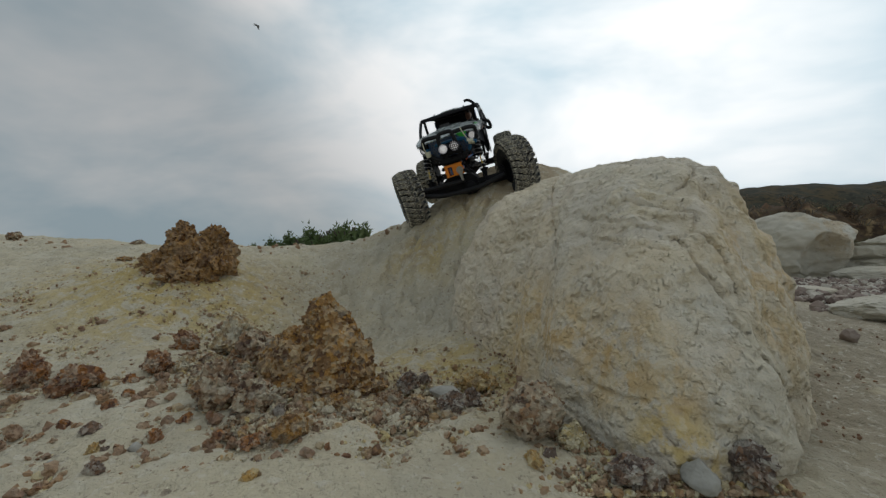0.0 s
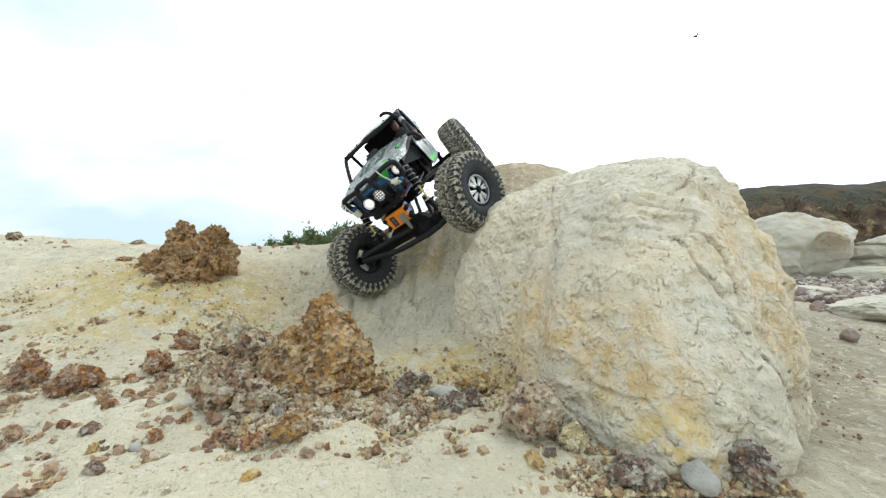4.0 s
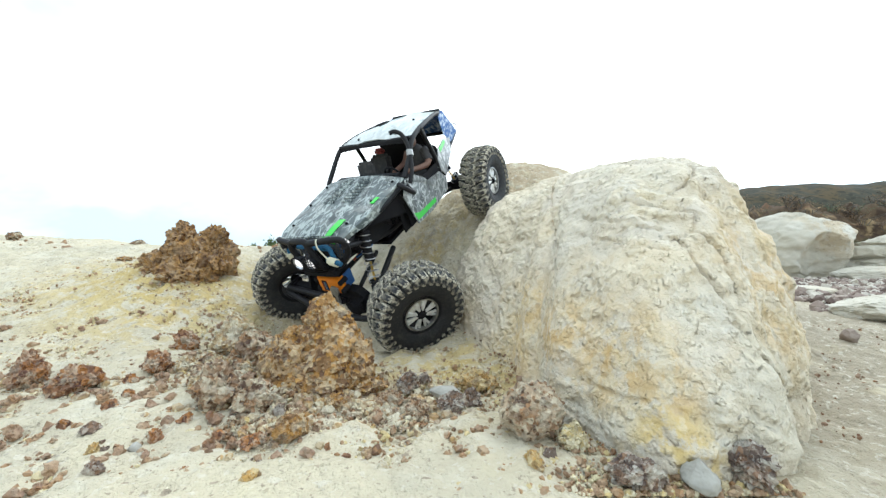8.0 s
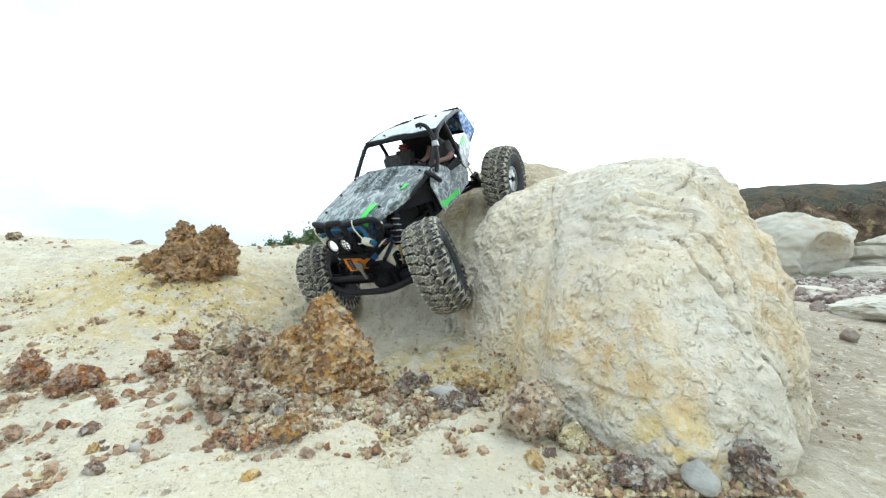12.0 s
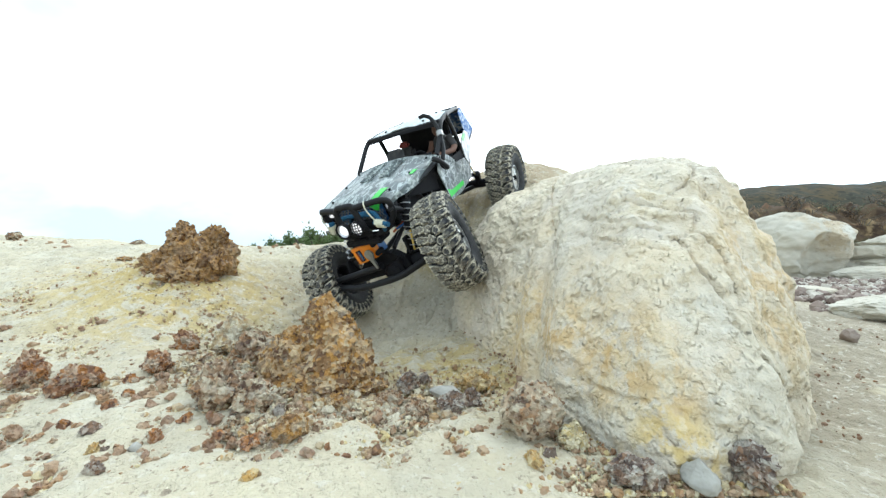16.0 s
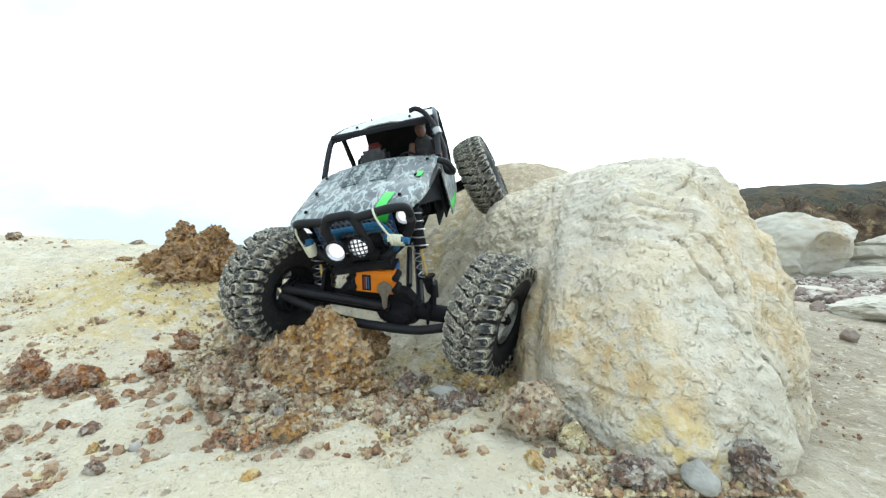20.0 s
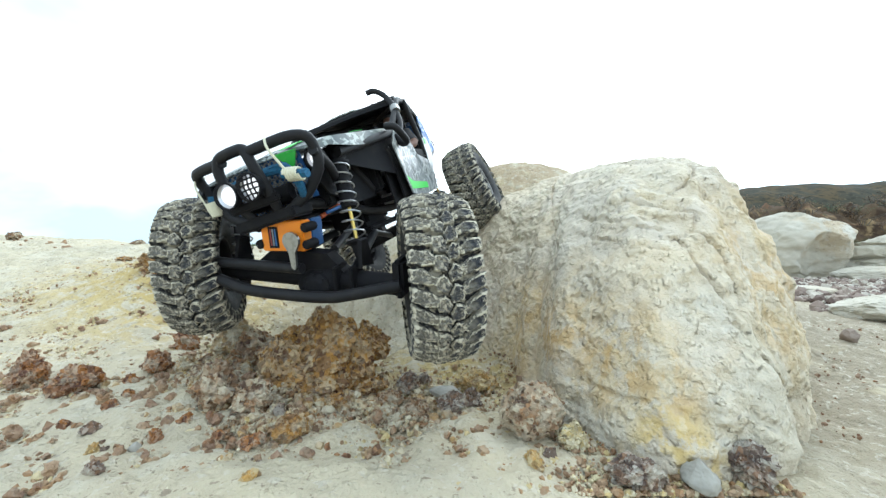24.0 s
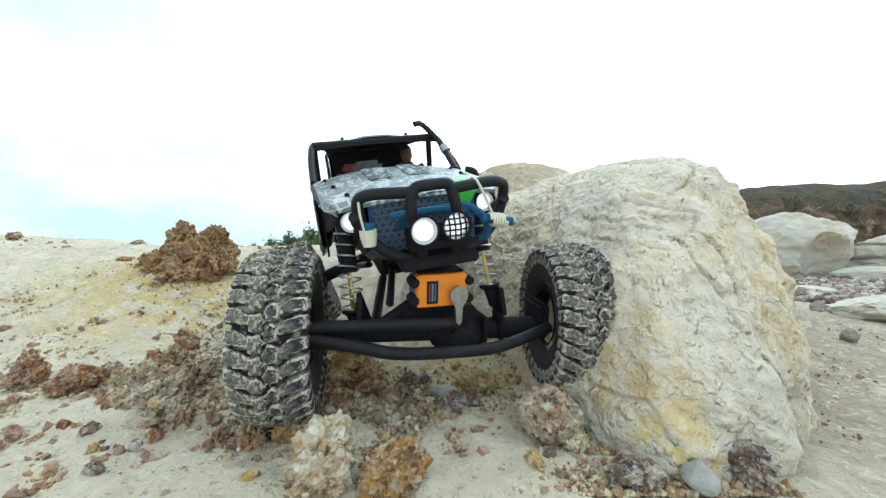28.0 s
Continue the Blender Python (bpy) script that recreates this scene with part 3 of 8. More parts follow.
# ---- rocks ----
def rock_mesh(name, size, seed, detail=4, jag=0.35, flat=1.0, mat=RUST_ROCK, grit=0.0, taper=0.0, faces=11):
    """A broken, crumbling lump: a ball cut by planes and knocked about by noise."""
    rnd = random.Random(seed)
    bm = bmesh.new()
    bmesh.ops.create_icosphere(bm, subdivisions=detail, radius=1.0)
    cuts = [(Vector((rnd.gauss(0, 1), rnd.gauss(0, 1), rnd.gauss(0, 1))).normalized(), rnd.uniform(0.62, 0.9)) for _ in range(faces)]
    off = Vector((rnd.uniform(0, 90), rnd.uniform(0, 90), rnd.uniform(0, 90)))
    fine = detail >= 4
    for v in bm.verts:
        p = v.co.normalized()
        r = 1.0
        for n, d in cuts:
            c = p.dot(n)
            if c > 0.05:
                r = min(r, d / c)
        k = 1 + jag * (0.55 * noise.noise(p * 1.6 + off) + 0.35 * noise.noise(p * 4.0 + off))
        if fine:
            cell = noise.cell(p * 4.5 + off + 0.35 * noise.noise_vector(p * 9 + off)) - 0.5
            k += jag * (0.22 * cell + 0.22 * noise.noise(p * 9 + off))
        else:
            k += jag * 0.3 * noise.noise(p * 8 + off)
        v.co = p * r * k
        v.co.x *= size[0]
        v.co.y *= size[1]
        v.co.z *= size[2] * (flat if v.co.z < 0 else 1)
        if taper:
            w = 1 + taper * 0.35 - taper * step(-0.7, 1.1, v.co.z / size[2])
            v.co.x *= w
            v.co.y *= w
        if fine and jag > 0.15:
            # grains of two sizes packed in the matrix
            for grain, proud in ((min(0.011, min(size) * 0.34), 0.12), (min(0.0048, min(size) * 0.2), 0.26)):
                near, _ = noise.voronoi(v.co / grain + off)
                v.co += p * grain * proud * (min(near[1] - near[0], 0.45) * 3.0 - 0.7)
    if grit:
        # nuggets standing out of the crumbling matrix
        bm.faces.ensure_lookup_table()
        seats = [f.calc_center_median() for f in rnd.sample(list(bm.faces), grit)]
        unit = min(size)
        for c in seats:
            g = max(0.0009, unit * 0.035) + min(0.0034, unit * 0.13) * rnd.random() ** 2.6
            m = Matrix.Translation(c) @ Euler((rnd.uniform(0, 6), rnd.uniform(0, 6), rnd.uniform(0, 6))).to_matrix().to_4x4() @ Matrix.Diagonal((g, g * rnd.uniform(0.6, 1.0), g * rnd.uniform(0.5, 0.9), 1))
            bits = bmesh.ops.create_icosphere(bm, subdivisions=1, radius=1.0, matrix=m)
            for v in bits["verts"]:
                v.co += (v.co - c) * rnd.uniform(-0.25, 0.25)
    me = bpy.data.meshes.new(name)
    for f in bm.faces:
        f.smooth = True
    bm.to_mesh(me)
    bm.free()
    me.materials.append(mat)
    if jag > 0.15:
        me.set_sharp_from_angle(angle=radians(38))
    return me


def rock(name, label, x, y, size, seed, mat, z=None, detail=4, jag=0.35, sink=0.25, turn=0, group="", grit=0, taper=0.0, faces=11):
    ob = tagged(new(name, rock_mesh(name, size, seed, detail, jag, mat=mat, grit=grit, taper=taper, faces=faces)), label, "rock", group)
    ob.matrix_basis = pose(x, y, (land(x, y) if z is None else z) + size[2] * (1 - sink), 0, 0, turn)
    return ob


def lump(name, label, x, y, size, seed, mat, taper=0.2):
    """One of the smaller rocks, half sunk in the sand."""
    big = max(size) > 0.0105
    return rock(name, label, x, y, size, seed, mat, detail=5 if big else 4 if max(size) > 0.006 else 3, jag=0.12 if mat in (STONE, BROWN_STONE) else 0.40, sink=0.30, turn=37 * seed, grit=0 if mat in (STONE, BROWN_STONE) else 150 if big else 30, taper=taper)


def crag(name, label, x, y, z, lumps, mat, jag=0.45, grit=170):
    """A broken mass of several lumps grown into one another: one mesh."""
    verts, faces = [], []
    for dx, dy, dz, sx, sy, sz, seed, taper in lumps:
        me = rock_mesh(name, (sx, sy, sz), seed, 5, jag, mat=mat, grit=grit, taper=taper, faces=9)
        k = len(verts)
        verts += [v.co + Vector((dx, dy, dz)) for v in me.vertices]
        faces += [tuple(k + n for n in f.vertices) for f in me.polygons]
        bpy.data.meshes.remove(me)
    me = bpy.data.meshes.new(name)
    me.from_pydata(verts, [], faces)
    me.polygons.foreach_set("use_smooth", [True] * len(faces))
    me.materials.append(mat)
    me.set_sharp_from_angle(angle=radians(36))
    ob = tagged(new(name, me), label, "rock")
    ob.location = (x, y, z)
    return ob


crag("crumbling_outcrop", "rusty brown crumbling outcrop on an ochre clay mound", -0.478, 0.735, 0.100, (
    (0.008, 0.0, 0.030, 0.066, 0.050, 0.060, 5, 0.2), (-0.026, -0.012, 0.014, 0.040, 0.044, 0.042, 105, 0.3), (0.054, 0.004, 0.026, 0.038, 0.044, 0.060, 106, 0.05),
    (0.014, -0.036, 0.000, 0.056, 0.034, 0.042, 107, 0.3), (-0.006, 0.0, 0.072, 0.030, 0.024, 0.030, 108, 0.2), (0.052, 0.002, 0.070, 0.026, 0.020, 0.022, 109, 0.1)), OUTCROP, 0.55)
base_rock = crag("broken_rock", "large rusty ochre crumbling rock with pale grains", -0.118, 0.42, 0.046, (
    (-0.006, 0.002, -0.006, 0.048, 0.042, 0.050, 11, 0.2), (0.010, -0.006, -0.020, 0.034, 0.036, 0.042, 111, 0.1), (-0.044, -0.006, -0.012, 0.028, 0.030, 0.038, 112, 0.05),
    (-0.010, -0.026, -0.030, 0.042, 0.022, 0.026, 113, 0.1), (0.024, 0.020, -0.022, 0.024, 0.022, 0.032, 114, 0.2)), RUST_ROCK, 0.30, 260)
top_rock = rock("loose_rock", "rusty ochre chunk lying on a larger broken rock", -0.125, 0.425, (0.027, 0.022, 0.024), 12, RUST_ROCK, z=0.055, detail=5, jag=0.32, sink=0.1, grit=200, taper=0.3)
grey_rock = rock("clay_lump", "cream-grey crumbling clay lump with rusty grains on the slope", -0.255, 0.485, (0.026, 0.024, 0.030), 13, CLAY_LUMP, detail=5, jag=0.30, sink=0.15, grit=200, taper=0.25)
ball_rock = rock("round_rock", "round brown pitted rock beside the dome", 0.071, 0.318, (0.0255, 0.024, 0.0225), 14, GREY_ROCK, detail=5, jag=0.20, sink=0.12, grit=120, faces=3)
lump("grey_rock", "grey crumbling rock beside the broken rock", -0.212, 0.452, (0.026, 0.022, 0.024), 40, GREY_ROCK)
lump("dark_rock", "dark purple crumbling rock on the gully floor", -0.034, 0.408, (0.0145, 0.012, 0.012), 41, PURPLE_ROCK)
lump("dark_rock", "small dark rock on the gully floor", -0.020, 0.430, (0.008, 0.008, 0.007), 42, PURPLE_ROCK)
lump("flat_stone", "flat grey stone in the gully", 0.003, 0.388, (0.022, 0.015, 0.008), 43, STONE)
lump("clay_ledge", "ochre clay ledge at the foot of the dome", 0.036, 0.412, (0.024, 0.016, 0.012), 44, OCHRE_ROCK)
lump("dark_rock", "dark brown rubble on the gully floor", 0.006, 0.362, (0.018, 0.012, 0.010), 45, PURPLE_ROCK)
lump("dark_rock", "dark brown rubble on the gully floor", 0.026, 0.372, (0.011, 0.010, 0.010), 46, PURPLE_ROCK)
lump("grey_rock", "grey-brown rubble on the gully floor", -0.022, 0.352, (0.015, 0.011, 0.008), 47, GREY_ROCK)
lump("grey_rock", "grey-brown rubble on the gully floor", -0.048, 0.372, (0.013, 0.010, 0.009), 48, GREY_ROCK)
lump("dark_rock", "dark speckled rock at the dome's foot", 0.122, 0.250, (0.020, 0.014, 0.011), 49, PURPLE_ROCK)
lump("dark_rock", "dark purple speckled rock at the dome's foot", 0.196, 0.252, (0.0165, 0.015, 0.0155), 50, PURPLE_ROCK)
lump("grey_stone", "smooth pale grey stone at the dome's foot", 0.160, 0.246, (0.013, 0.010, 0.011), 51, STONE)
lump("ochre_rock", "pale orange stone on pale sand", 0.062, 0.270, (0.009, 0.008, 0.007), 52, OCHRE_ROCK)
lump("dark_rock", "small dark stone on pale sand", 0.076, 0.282, (0.005, 0.005, 0.005), 53, PURPLE_ROCK)
lump("clay_lump", "crumbling yellowish clump beside the round rock", 0.100, 0.300, (0.013, 0.010, 0.010), 54, CREAM_ROCK)
lump("rusty_rock", "reddish crumbs at the broken rock's foot", -0.072, 0.395, (0.016, 0.013, 0.010), 55, RUST_ROCK)
lump("rusty_rock", "reddish crumbs at the broken rock's foot", -0.096, 0.360, (0.013, 0.010, 0.008), 56, RUST_ROCK)
lump("flat_stone", "smooth brown stone on the wash", 0.565, 0.548, (0.011, 0.010, 0.012), 57, BROWN_STONE)
lump("rusty_rock", "reddish stone at the back of the slope", -0.47, 0.66, (0.012, 0.010, 0.008), 58, RUST_ROCK)
lump("rusty_rock", "flat brown stone on the pale slope", -0.66, 0.82, (0.014, 0.010, 0.005), 59, RUST_ROCK)
lump("grey_rock", "grey stone on the rim", -0.80, 1.04, (0.020, 0.016, 0.013), 60, GREY_ROCK)
lump("grey_rock", "grey stone on the rim", -1.15, 1.06, (0.022, 0.016, 0.013), 61, GREY_ROCK)
back_rock = lump("dark_rock", "dark crumbling stone behind the broken rock", -0.155, 0.505, (0.018, 0.014, 0.018), 62, PURPLE_ROCK)
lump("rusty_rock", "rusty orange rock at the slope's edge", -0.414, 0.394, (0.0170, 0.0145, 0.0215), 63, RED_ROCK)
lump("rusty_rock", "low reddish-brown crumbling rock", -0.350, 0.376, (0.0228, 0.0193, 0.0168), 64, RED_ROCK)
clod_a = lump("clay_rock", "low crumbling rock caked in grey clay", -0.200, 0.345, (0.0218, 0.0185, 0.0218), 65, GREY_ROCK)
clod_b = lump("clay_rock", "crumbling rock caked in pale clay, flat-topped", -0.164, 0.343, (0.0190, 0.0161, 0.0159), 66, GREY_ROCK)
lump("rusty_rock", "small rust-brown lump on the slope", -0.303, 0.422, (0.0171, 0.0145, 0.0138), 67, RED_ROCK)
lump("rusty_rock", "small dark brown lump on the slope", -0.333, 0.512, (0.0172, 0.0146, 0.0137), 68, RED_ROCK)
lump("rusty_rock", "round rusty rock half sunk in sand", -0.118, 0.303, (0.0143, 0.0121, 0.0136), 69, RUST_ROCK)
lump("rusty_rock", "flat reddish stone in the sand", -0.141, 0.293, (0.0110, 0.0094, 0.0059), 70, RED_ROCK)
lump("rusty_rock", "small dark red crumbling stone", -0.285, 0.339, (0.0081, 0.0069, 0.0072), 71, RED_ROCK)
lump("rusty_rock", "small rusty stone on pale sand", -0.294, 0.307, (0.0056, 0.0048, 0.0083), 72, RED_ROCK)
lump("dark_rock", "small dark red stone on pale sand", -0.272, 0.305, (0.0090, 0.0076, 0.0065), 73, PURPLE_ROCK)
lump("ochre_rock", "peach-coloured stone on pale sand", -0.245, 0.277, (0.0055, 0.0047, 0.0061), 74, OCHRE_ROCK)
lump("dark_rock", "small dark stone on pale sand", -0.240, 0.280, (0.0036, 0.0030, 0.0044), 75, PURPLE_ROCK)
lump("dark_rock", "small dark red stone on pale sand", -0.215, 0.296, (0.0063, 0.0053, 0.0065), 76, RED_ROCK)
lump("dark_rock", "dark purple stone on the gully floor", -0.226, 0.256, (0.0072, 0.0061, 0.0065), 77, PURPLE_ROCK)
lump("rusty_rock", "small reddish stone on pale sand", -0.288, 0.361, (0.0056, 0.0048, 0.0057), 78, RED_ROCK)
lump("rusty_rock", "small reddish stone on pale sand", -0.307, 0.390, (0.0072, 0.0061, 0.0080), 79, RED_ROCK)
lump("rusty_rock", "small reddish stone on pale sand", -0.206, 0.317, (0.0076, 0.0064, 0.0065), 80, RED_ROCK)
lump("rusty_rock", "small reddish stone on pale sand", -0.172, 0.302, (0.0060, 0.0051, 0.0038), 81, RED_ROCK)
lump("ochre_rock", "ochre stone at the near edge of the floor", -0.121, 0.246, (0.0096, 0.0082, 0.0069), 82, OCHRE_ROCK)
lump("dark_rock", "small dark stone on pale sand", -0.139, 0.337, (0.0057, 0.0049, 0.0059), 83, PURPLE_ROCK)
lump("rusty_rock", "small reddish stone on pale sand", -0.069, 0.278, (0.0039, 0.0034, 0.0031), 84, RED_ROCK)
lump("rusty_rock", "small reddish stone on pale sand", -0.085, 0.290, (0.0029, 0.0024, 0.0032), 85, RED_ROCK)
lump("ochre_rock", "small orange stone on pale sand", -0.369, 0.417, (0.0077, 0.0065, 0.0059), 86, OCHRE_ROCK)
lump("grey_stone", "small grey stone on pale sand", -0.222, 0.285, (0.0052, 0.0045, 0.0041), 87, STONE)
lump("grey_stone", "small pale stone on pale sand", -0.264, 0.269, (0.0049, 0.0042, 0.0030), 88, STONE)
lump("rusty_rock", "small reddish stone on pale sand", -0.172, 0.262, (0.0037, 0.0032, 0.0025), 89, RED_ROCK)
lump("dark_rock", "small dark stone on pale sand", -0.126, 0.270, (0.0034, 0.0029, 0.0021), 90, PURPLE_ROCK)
clod_c = lump("clay_lump", "small lump of grey clay on the slope", -0.232, 0.384, (0.0160, 0.0136, 0.0120), 91, GREY_ROCK)
lump("clay_lump", "pale clay lump beside the broken rock", -0.218, 0.485, (0.0176, 0.0150, 0.0174), 92, CREAM_ROCK)

# clods lying in the clay heap beside the broken rock
HEAP = []
clod_rnd = random.Random(77)
for k in range(16):
    r = clod_rnd.uniform(0.007, 0.0125)
    x, y = -0.225 + clod_rnd.gauss(0, 0.026), 0.425 + clod_rnd.gauss(0, 0.030)
    HEAP.append(lump("clay_clod", "crumbling clod of pale sandy clay in a heap", x, y, (r, r * 0.9, r * 0.85), 500 + k, CLAY_LUMP if k % 3 else GREY_ROCK))

# countable pebbles strewn over the slope and the floor
rnd = random.Random(5)


def crumb(seed, size):
    """A crumbling nugget: a few angular grains stuck together."""
    r = random.Random(seed)
    bm = bmesh.new()
    for k in range(r.choice((1, 3, 4, 5))):
        g = 0.95 if not k else r.uniform(0.30, 0.6)
        c = Vector((0, 0, 0)) if not k else Vector((r.gauss(0, 1), r.gauss(0, 1), r.gauss(0, 1))).normalized() * r.uniform(0.5, 0.85)
        m = Matrix.Translation(c) @ Euler((r.uniform(0, 6), r.uniform(0, 6), r.uniform(0, 6))).to_matrix().to_4x4() @ Matrix.Diagonal((g, g * r.uniform(0.6, 0.95), g * r.uniform(0.5, 0.8), 1))
        for v in bmesh.ops.create_icosphere(bm, subdivisions=2, radius=1.0, matrix=m)["verts"]:
            n = noise.cell((v.co - c) * 2.2 / g + Vector((seed * 7, k * 3, 0))) - 0.5
            v.co += (v.co - c) * (0.30 * n + r.uniform(-0.10, 0.10))
    bmesh.ops.scale(bm, vec=(size, size, size), verts=bm.verts)
    me = bpy.data.meshes.new("pebble")
    bm.to_mesh(me)
    bm.free()
    me.materials.append(PEBBLE)
    return me


pebble_sizes = [0.0018 + 0.0056 * ((i + 0.5) / 24) ** 2.0 for i in range(24)]
pebble_meshes = [crumb(200 + i, r) for i, r in enumerate(pebble_sizes)]
spots = []
while len(spots) < 296:
    x, y = (rnd.gauss(-0.27, 0.085), rnd.gauss(0.35, 0.075)) if rnd.random() < 0.6 else (rnd.uniform(-0.62, 0.10), rnd.uniform(0.235, 0.66))
    if y < 0.235:
        continue
    if abs(x) > 1.15 * y or (y > 0.5 and x > -0.22) or (x > -0.1 and rnd.random() < 0.35) or rnd.random() < (y - 0.3) * 1.2:
        continue
    spots.append((x, y))
for i, (x, y) in enumerate(spots):
    k = rnd.randrange(24)
    r = pebble_sizes[k]
    ob = new("pebble", pebble_meshes[k])
    ob.matrix_basis = pose(x, y, land(x, y) + r * 0.55, rnd.uniform(0, 360), rnd.uniform(0, 360), rnd.uniform(0, 360))
    tagged(ob, "small reddish-brown pebble on pale sand", "pebble", "pebbles on the slope")


def scatter(name, label, count, draw, sizes, mat, seed, category="gravel"):
    """Loose crumbs that nobody could count: one mesh of many small broken bits."""
    rnd = random.Random(seed)
    bm = bmesh.new()
    bmesh.ops.create_icosphere(bm, subdivisions=1, radius=1.0)
    shape = [v.co.copy() for v in bm.verts]
    tris = [tuple(v.index for v in f.verts) for f in bm.faces]
    bm.free()
    verts, faces = [], []
    for _ in range(count):
        x, y, z = draw(rnd)
        r = rnd.uniform(*sizes) * (0.6 + rnd.random() ** 3)
        m = pose(x, y, z + r * 0.25, rnd.uniform(0, 360), rnd.uniform(0, 360), rnd.uniform(0, 360)).to_3x3()
        sx, sy = rnd.uniform(0.7, 1.3), rnd.uniform(0.6, 1.0)
        k = len(verts)
        for p in shape:
            q = m @ (Vector((p.x * sx, p.y * sy, p.z * 0.75)) * r * rnd.uniform(0.7, 1.2))
            verts.append((x + q.x, y + q.y, z + r * 0.25 + q.z))
        faces += [tuple(k + i for i in t) for t in tris]
    me = bpy.data.meshes.new(name)
    me.from_pydata(verts, [], faces)
    me.materials.append(mat)
    return tagged(new(name, me), label, category, kind="stuff")


def on_slope(r):
    while True:
        x, y = r.uniform(-0.8, 0.22), 0.24 + 0.62 * r.random() ** 2.3
        if abs(x) < 1.2 * y and not (x > -0.2 and y > 0.58) and noise.noise(Vector((x * 7, y * 7, 1))) > -0.35 + 0.5 * r.random() - 0.2 * (y < 0.5):
            return x, y, land(x, y)


def by_rock(r):
    a, d = r.uniform(0, 6.3), abs(r.gauss(0, 1))
    cx, cy, s = r.choice(((-0.12, 0.40, 0.06), (-0.2, 0.36, 0.05), (-0.25, 0.46, 0.06), (0.0, 0.37, 0.035), (-0.36, 0.38, 0.04), (-0.06, 0.37, 0.04), (-0.13, 0.33, 0.05)))
    x, y = cx + s * d * math.cos(a), cy + s * d * 0.8 * math.sin(a)
    return x, y, land(x, y)


def foot(r):
    a = radians(r.uniform(180, 262))
    d = ring_radius(math.degrees(a)) + abs(r.gauss(0, 0.02))
    x, y = 0.27 + d * math.cos(a), 0.62 + d * math.sin(a)
    return x, y, land(x, y)


def on_wash(r):
    while True:
        y = r.uniform(0.62, 1.9)
        x = y * r.uniform(0.80, 1.25)
        if noise.noise(Vector((x * 3.5, y * 4.2, 3))) > -0.12 - 0.25 * (y > 1.15) + 0.40 * (y < 0.78):
            return x, y, land(x, y)


scatter("gravel", "fine reddish-brown crumbs strewn over pale clay", 6500, on_slope, (0.0008, 0.0030), PEBBLE, 1)
scatter("gravel", "loose brown crumbs fallen round the broken rocks", 4600, by_rock, (0.0008, 0.0034), GREY_ROCK, 2)
scatter("gravel", "pale clay crumbs on the slope", 3400, on_slope, (0.0010, 0.0030), CREAM_ROCK, 4)
scatter("gravel", "pale clay rubble heaped round the broken rocks", 2600, by_rock, (0.0014, 0.0052), CLAY_LUMP, 9)
scatter("gravel", "crumbs along the foot of the dome", 350, foot, (0.0008, 0.0028), GREY_ROCK, 3)
def on_rim(r):
    x, y = r.uniform(-1.45, -0.10), r.gauss(1.03, 0.06)
    return x, y, land(x, y)


scatter("gravel", "small stones along the rim of the slope", 110, on_rim, (0.003, 0.008), PEBBLE, 7)
def right_slope(r):
    while True:
        y = r.uniform(0.30, 0.80)
        x = y * r.uniform(0.93, 1.2)
        if noise.noise(Vector((x * 12, y * 12, 9))) > -0.1:
            return x, y, land(x, y)


scatter("gravel", "sparse brown crumbs on the slope beside the dome", 160, right_slope, (0.0008, 0.0026), PEBBLE, 12)
scatter("gravel", "brown and grey gravel across the wash", 9000, on_wash, (0.004, 0.014), GRAVEL, 6)

# weathered flakes that stand out of the dome's flank
def dome_flakes(count, seed):
    rnd = random.Random(seed)
    polys = rock_dome.data.polygons
    bm = bmesh.new()
    bmesh.ops.create_icosphere(bm, subdivisions=1, radius=1.0)
    shape = [v.co.copy() for v in bm.verts]
    tris = [tuple(v.index for v in f.verts) for f in bm.faces]
    bm.free()
    verts, faces, made = [], [], 0
    while made < count:
        f = polys[rnd.randrange(len(polys))]
        c, n = f.center, f.normal
        if n.y > 0.1 or c.z < 0.002 or c.y > 0.56 or noise.noise(c / 0.035) + 0.8 * noise.noise(c / 0.012) < 0.05 + 6.0 * max(0.0, c.z - 0.06):
            continue
        made += 1
        r = 0.0007 + 0.0016 * rnd.random() ** 2.4
        turn = n.to_track_quat("Z", "Y").to_matrix() @ Matrix.Rotation(rnd.uniform(0, 6.28), 3, "Z")
        k, long = len(verts), rnd.uniform(0.8, 1.7)
        for p in shape:
            q = Vector((p.x * long, p.y * rnd.uniform(0.8, 1.1), p.z * 0.36)) * r * rnd.uniform(0.75, 1.2)
            verts.append(c + turn @ q)
        faces += [tuple(k + i for i in t) for t in tris]
    me = bpy.data.meshes.new("flakes")
    me.from_pydata(verts, [], faces)
    me.materials.append(DOME)
    return tagged(new("flakes", me), "pale weathered flakes on the dome's flank", "flakes", kind="stuff")


dome_flakes(4200, 21)

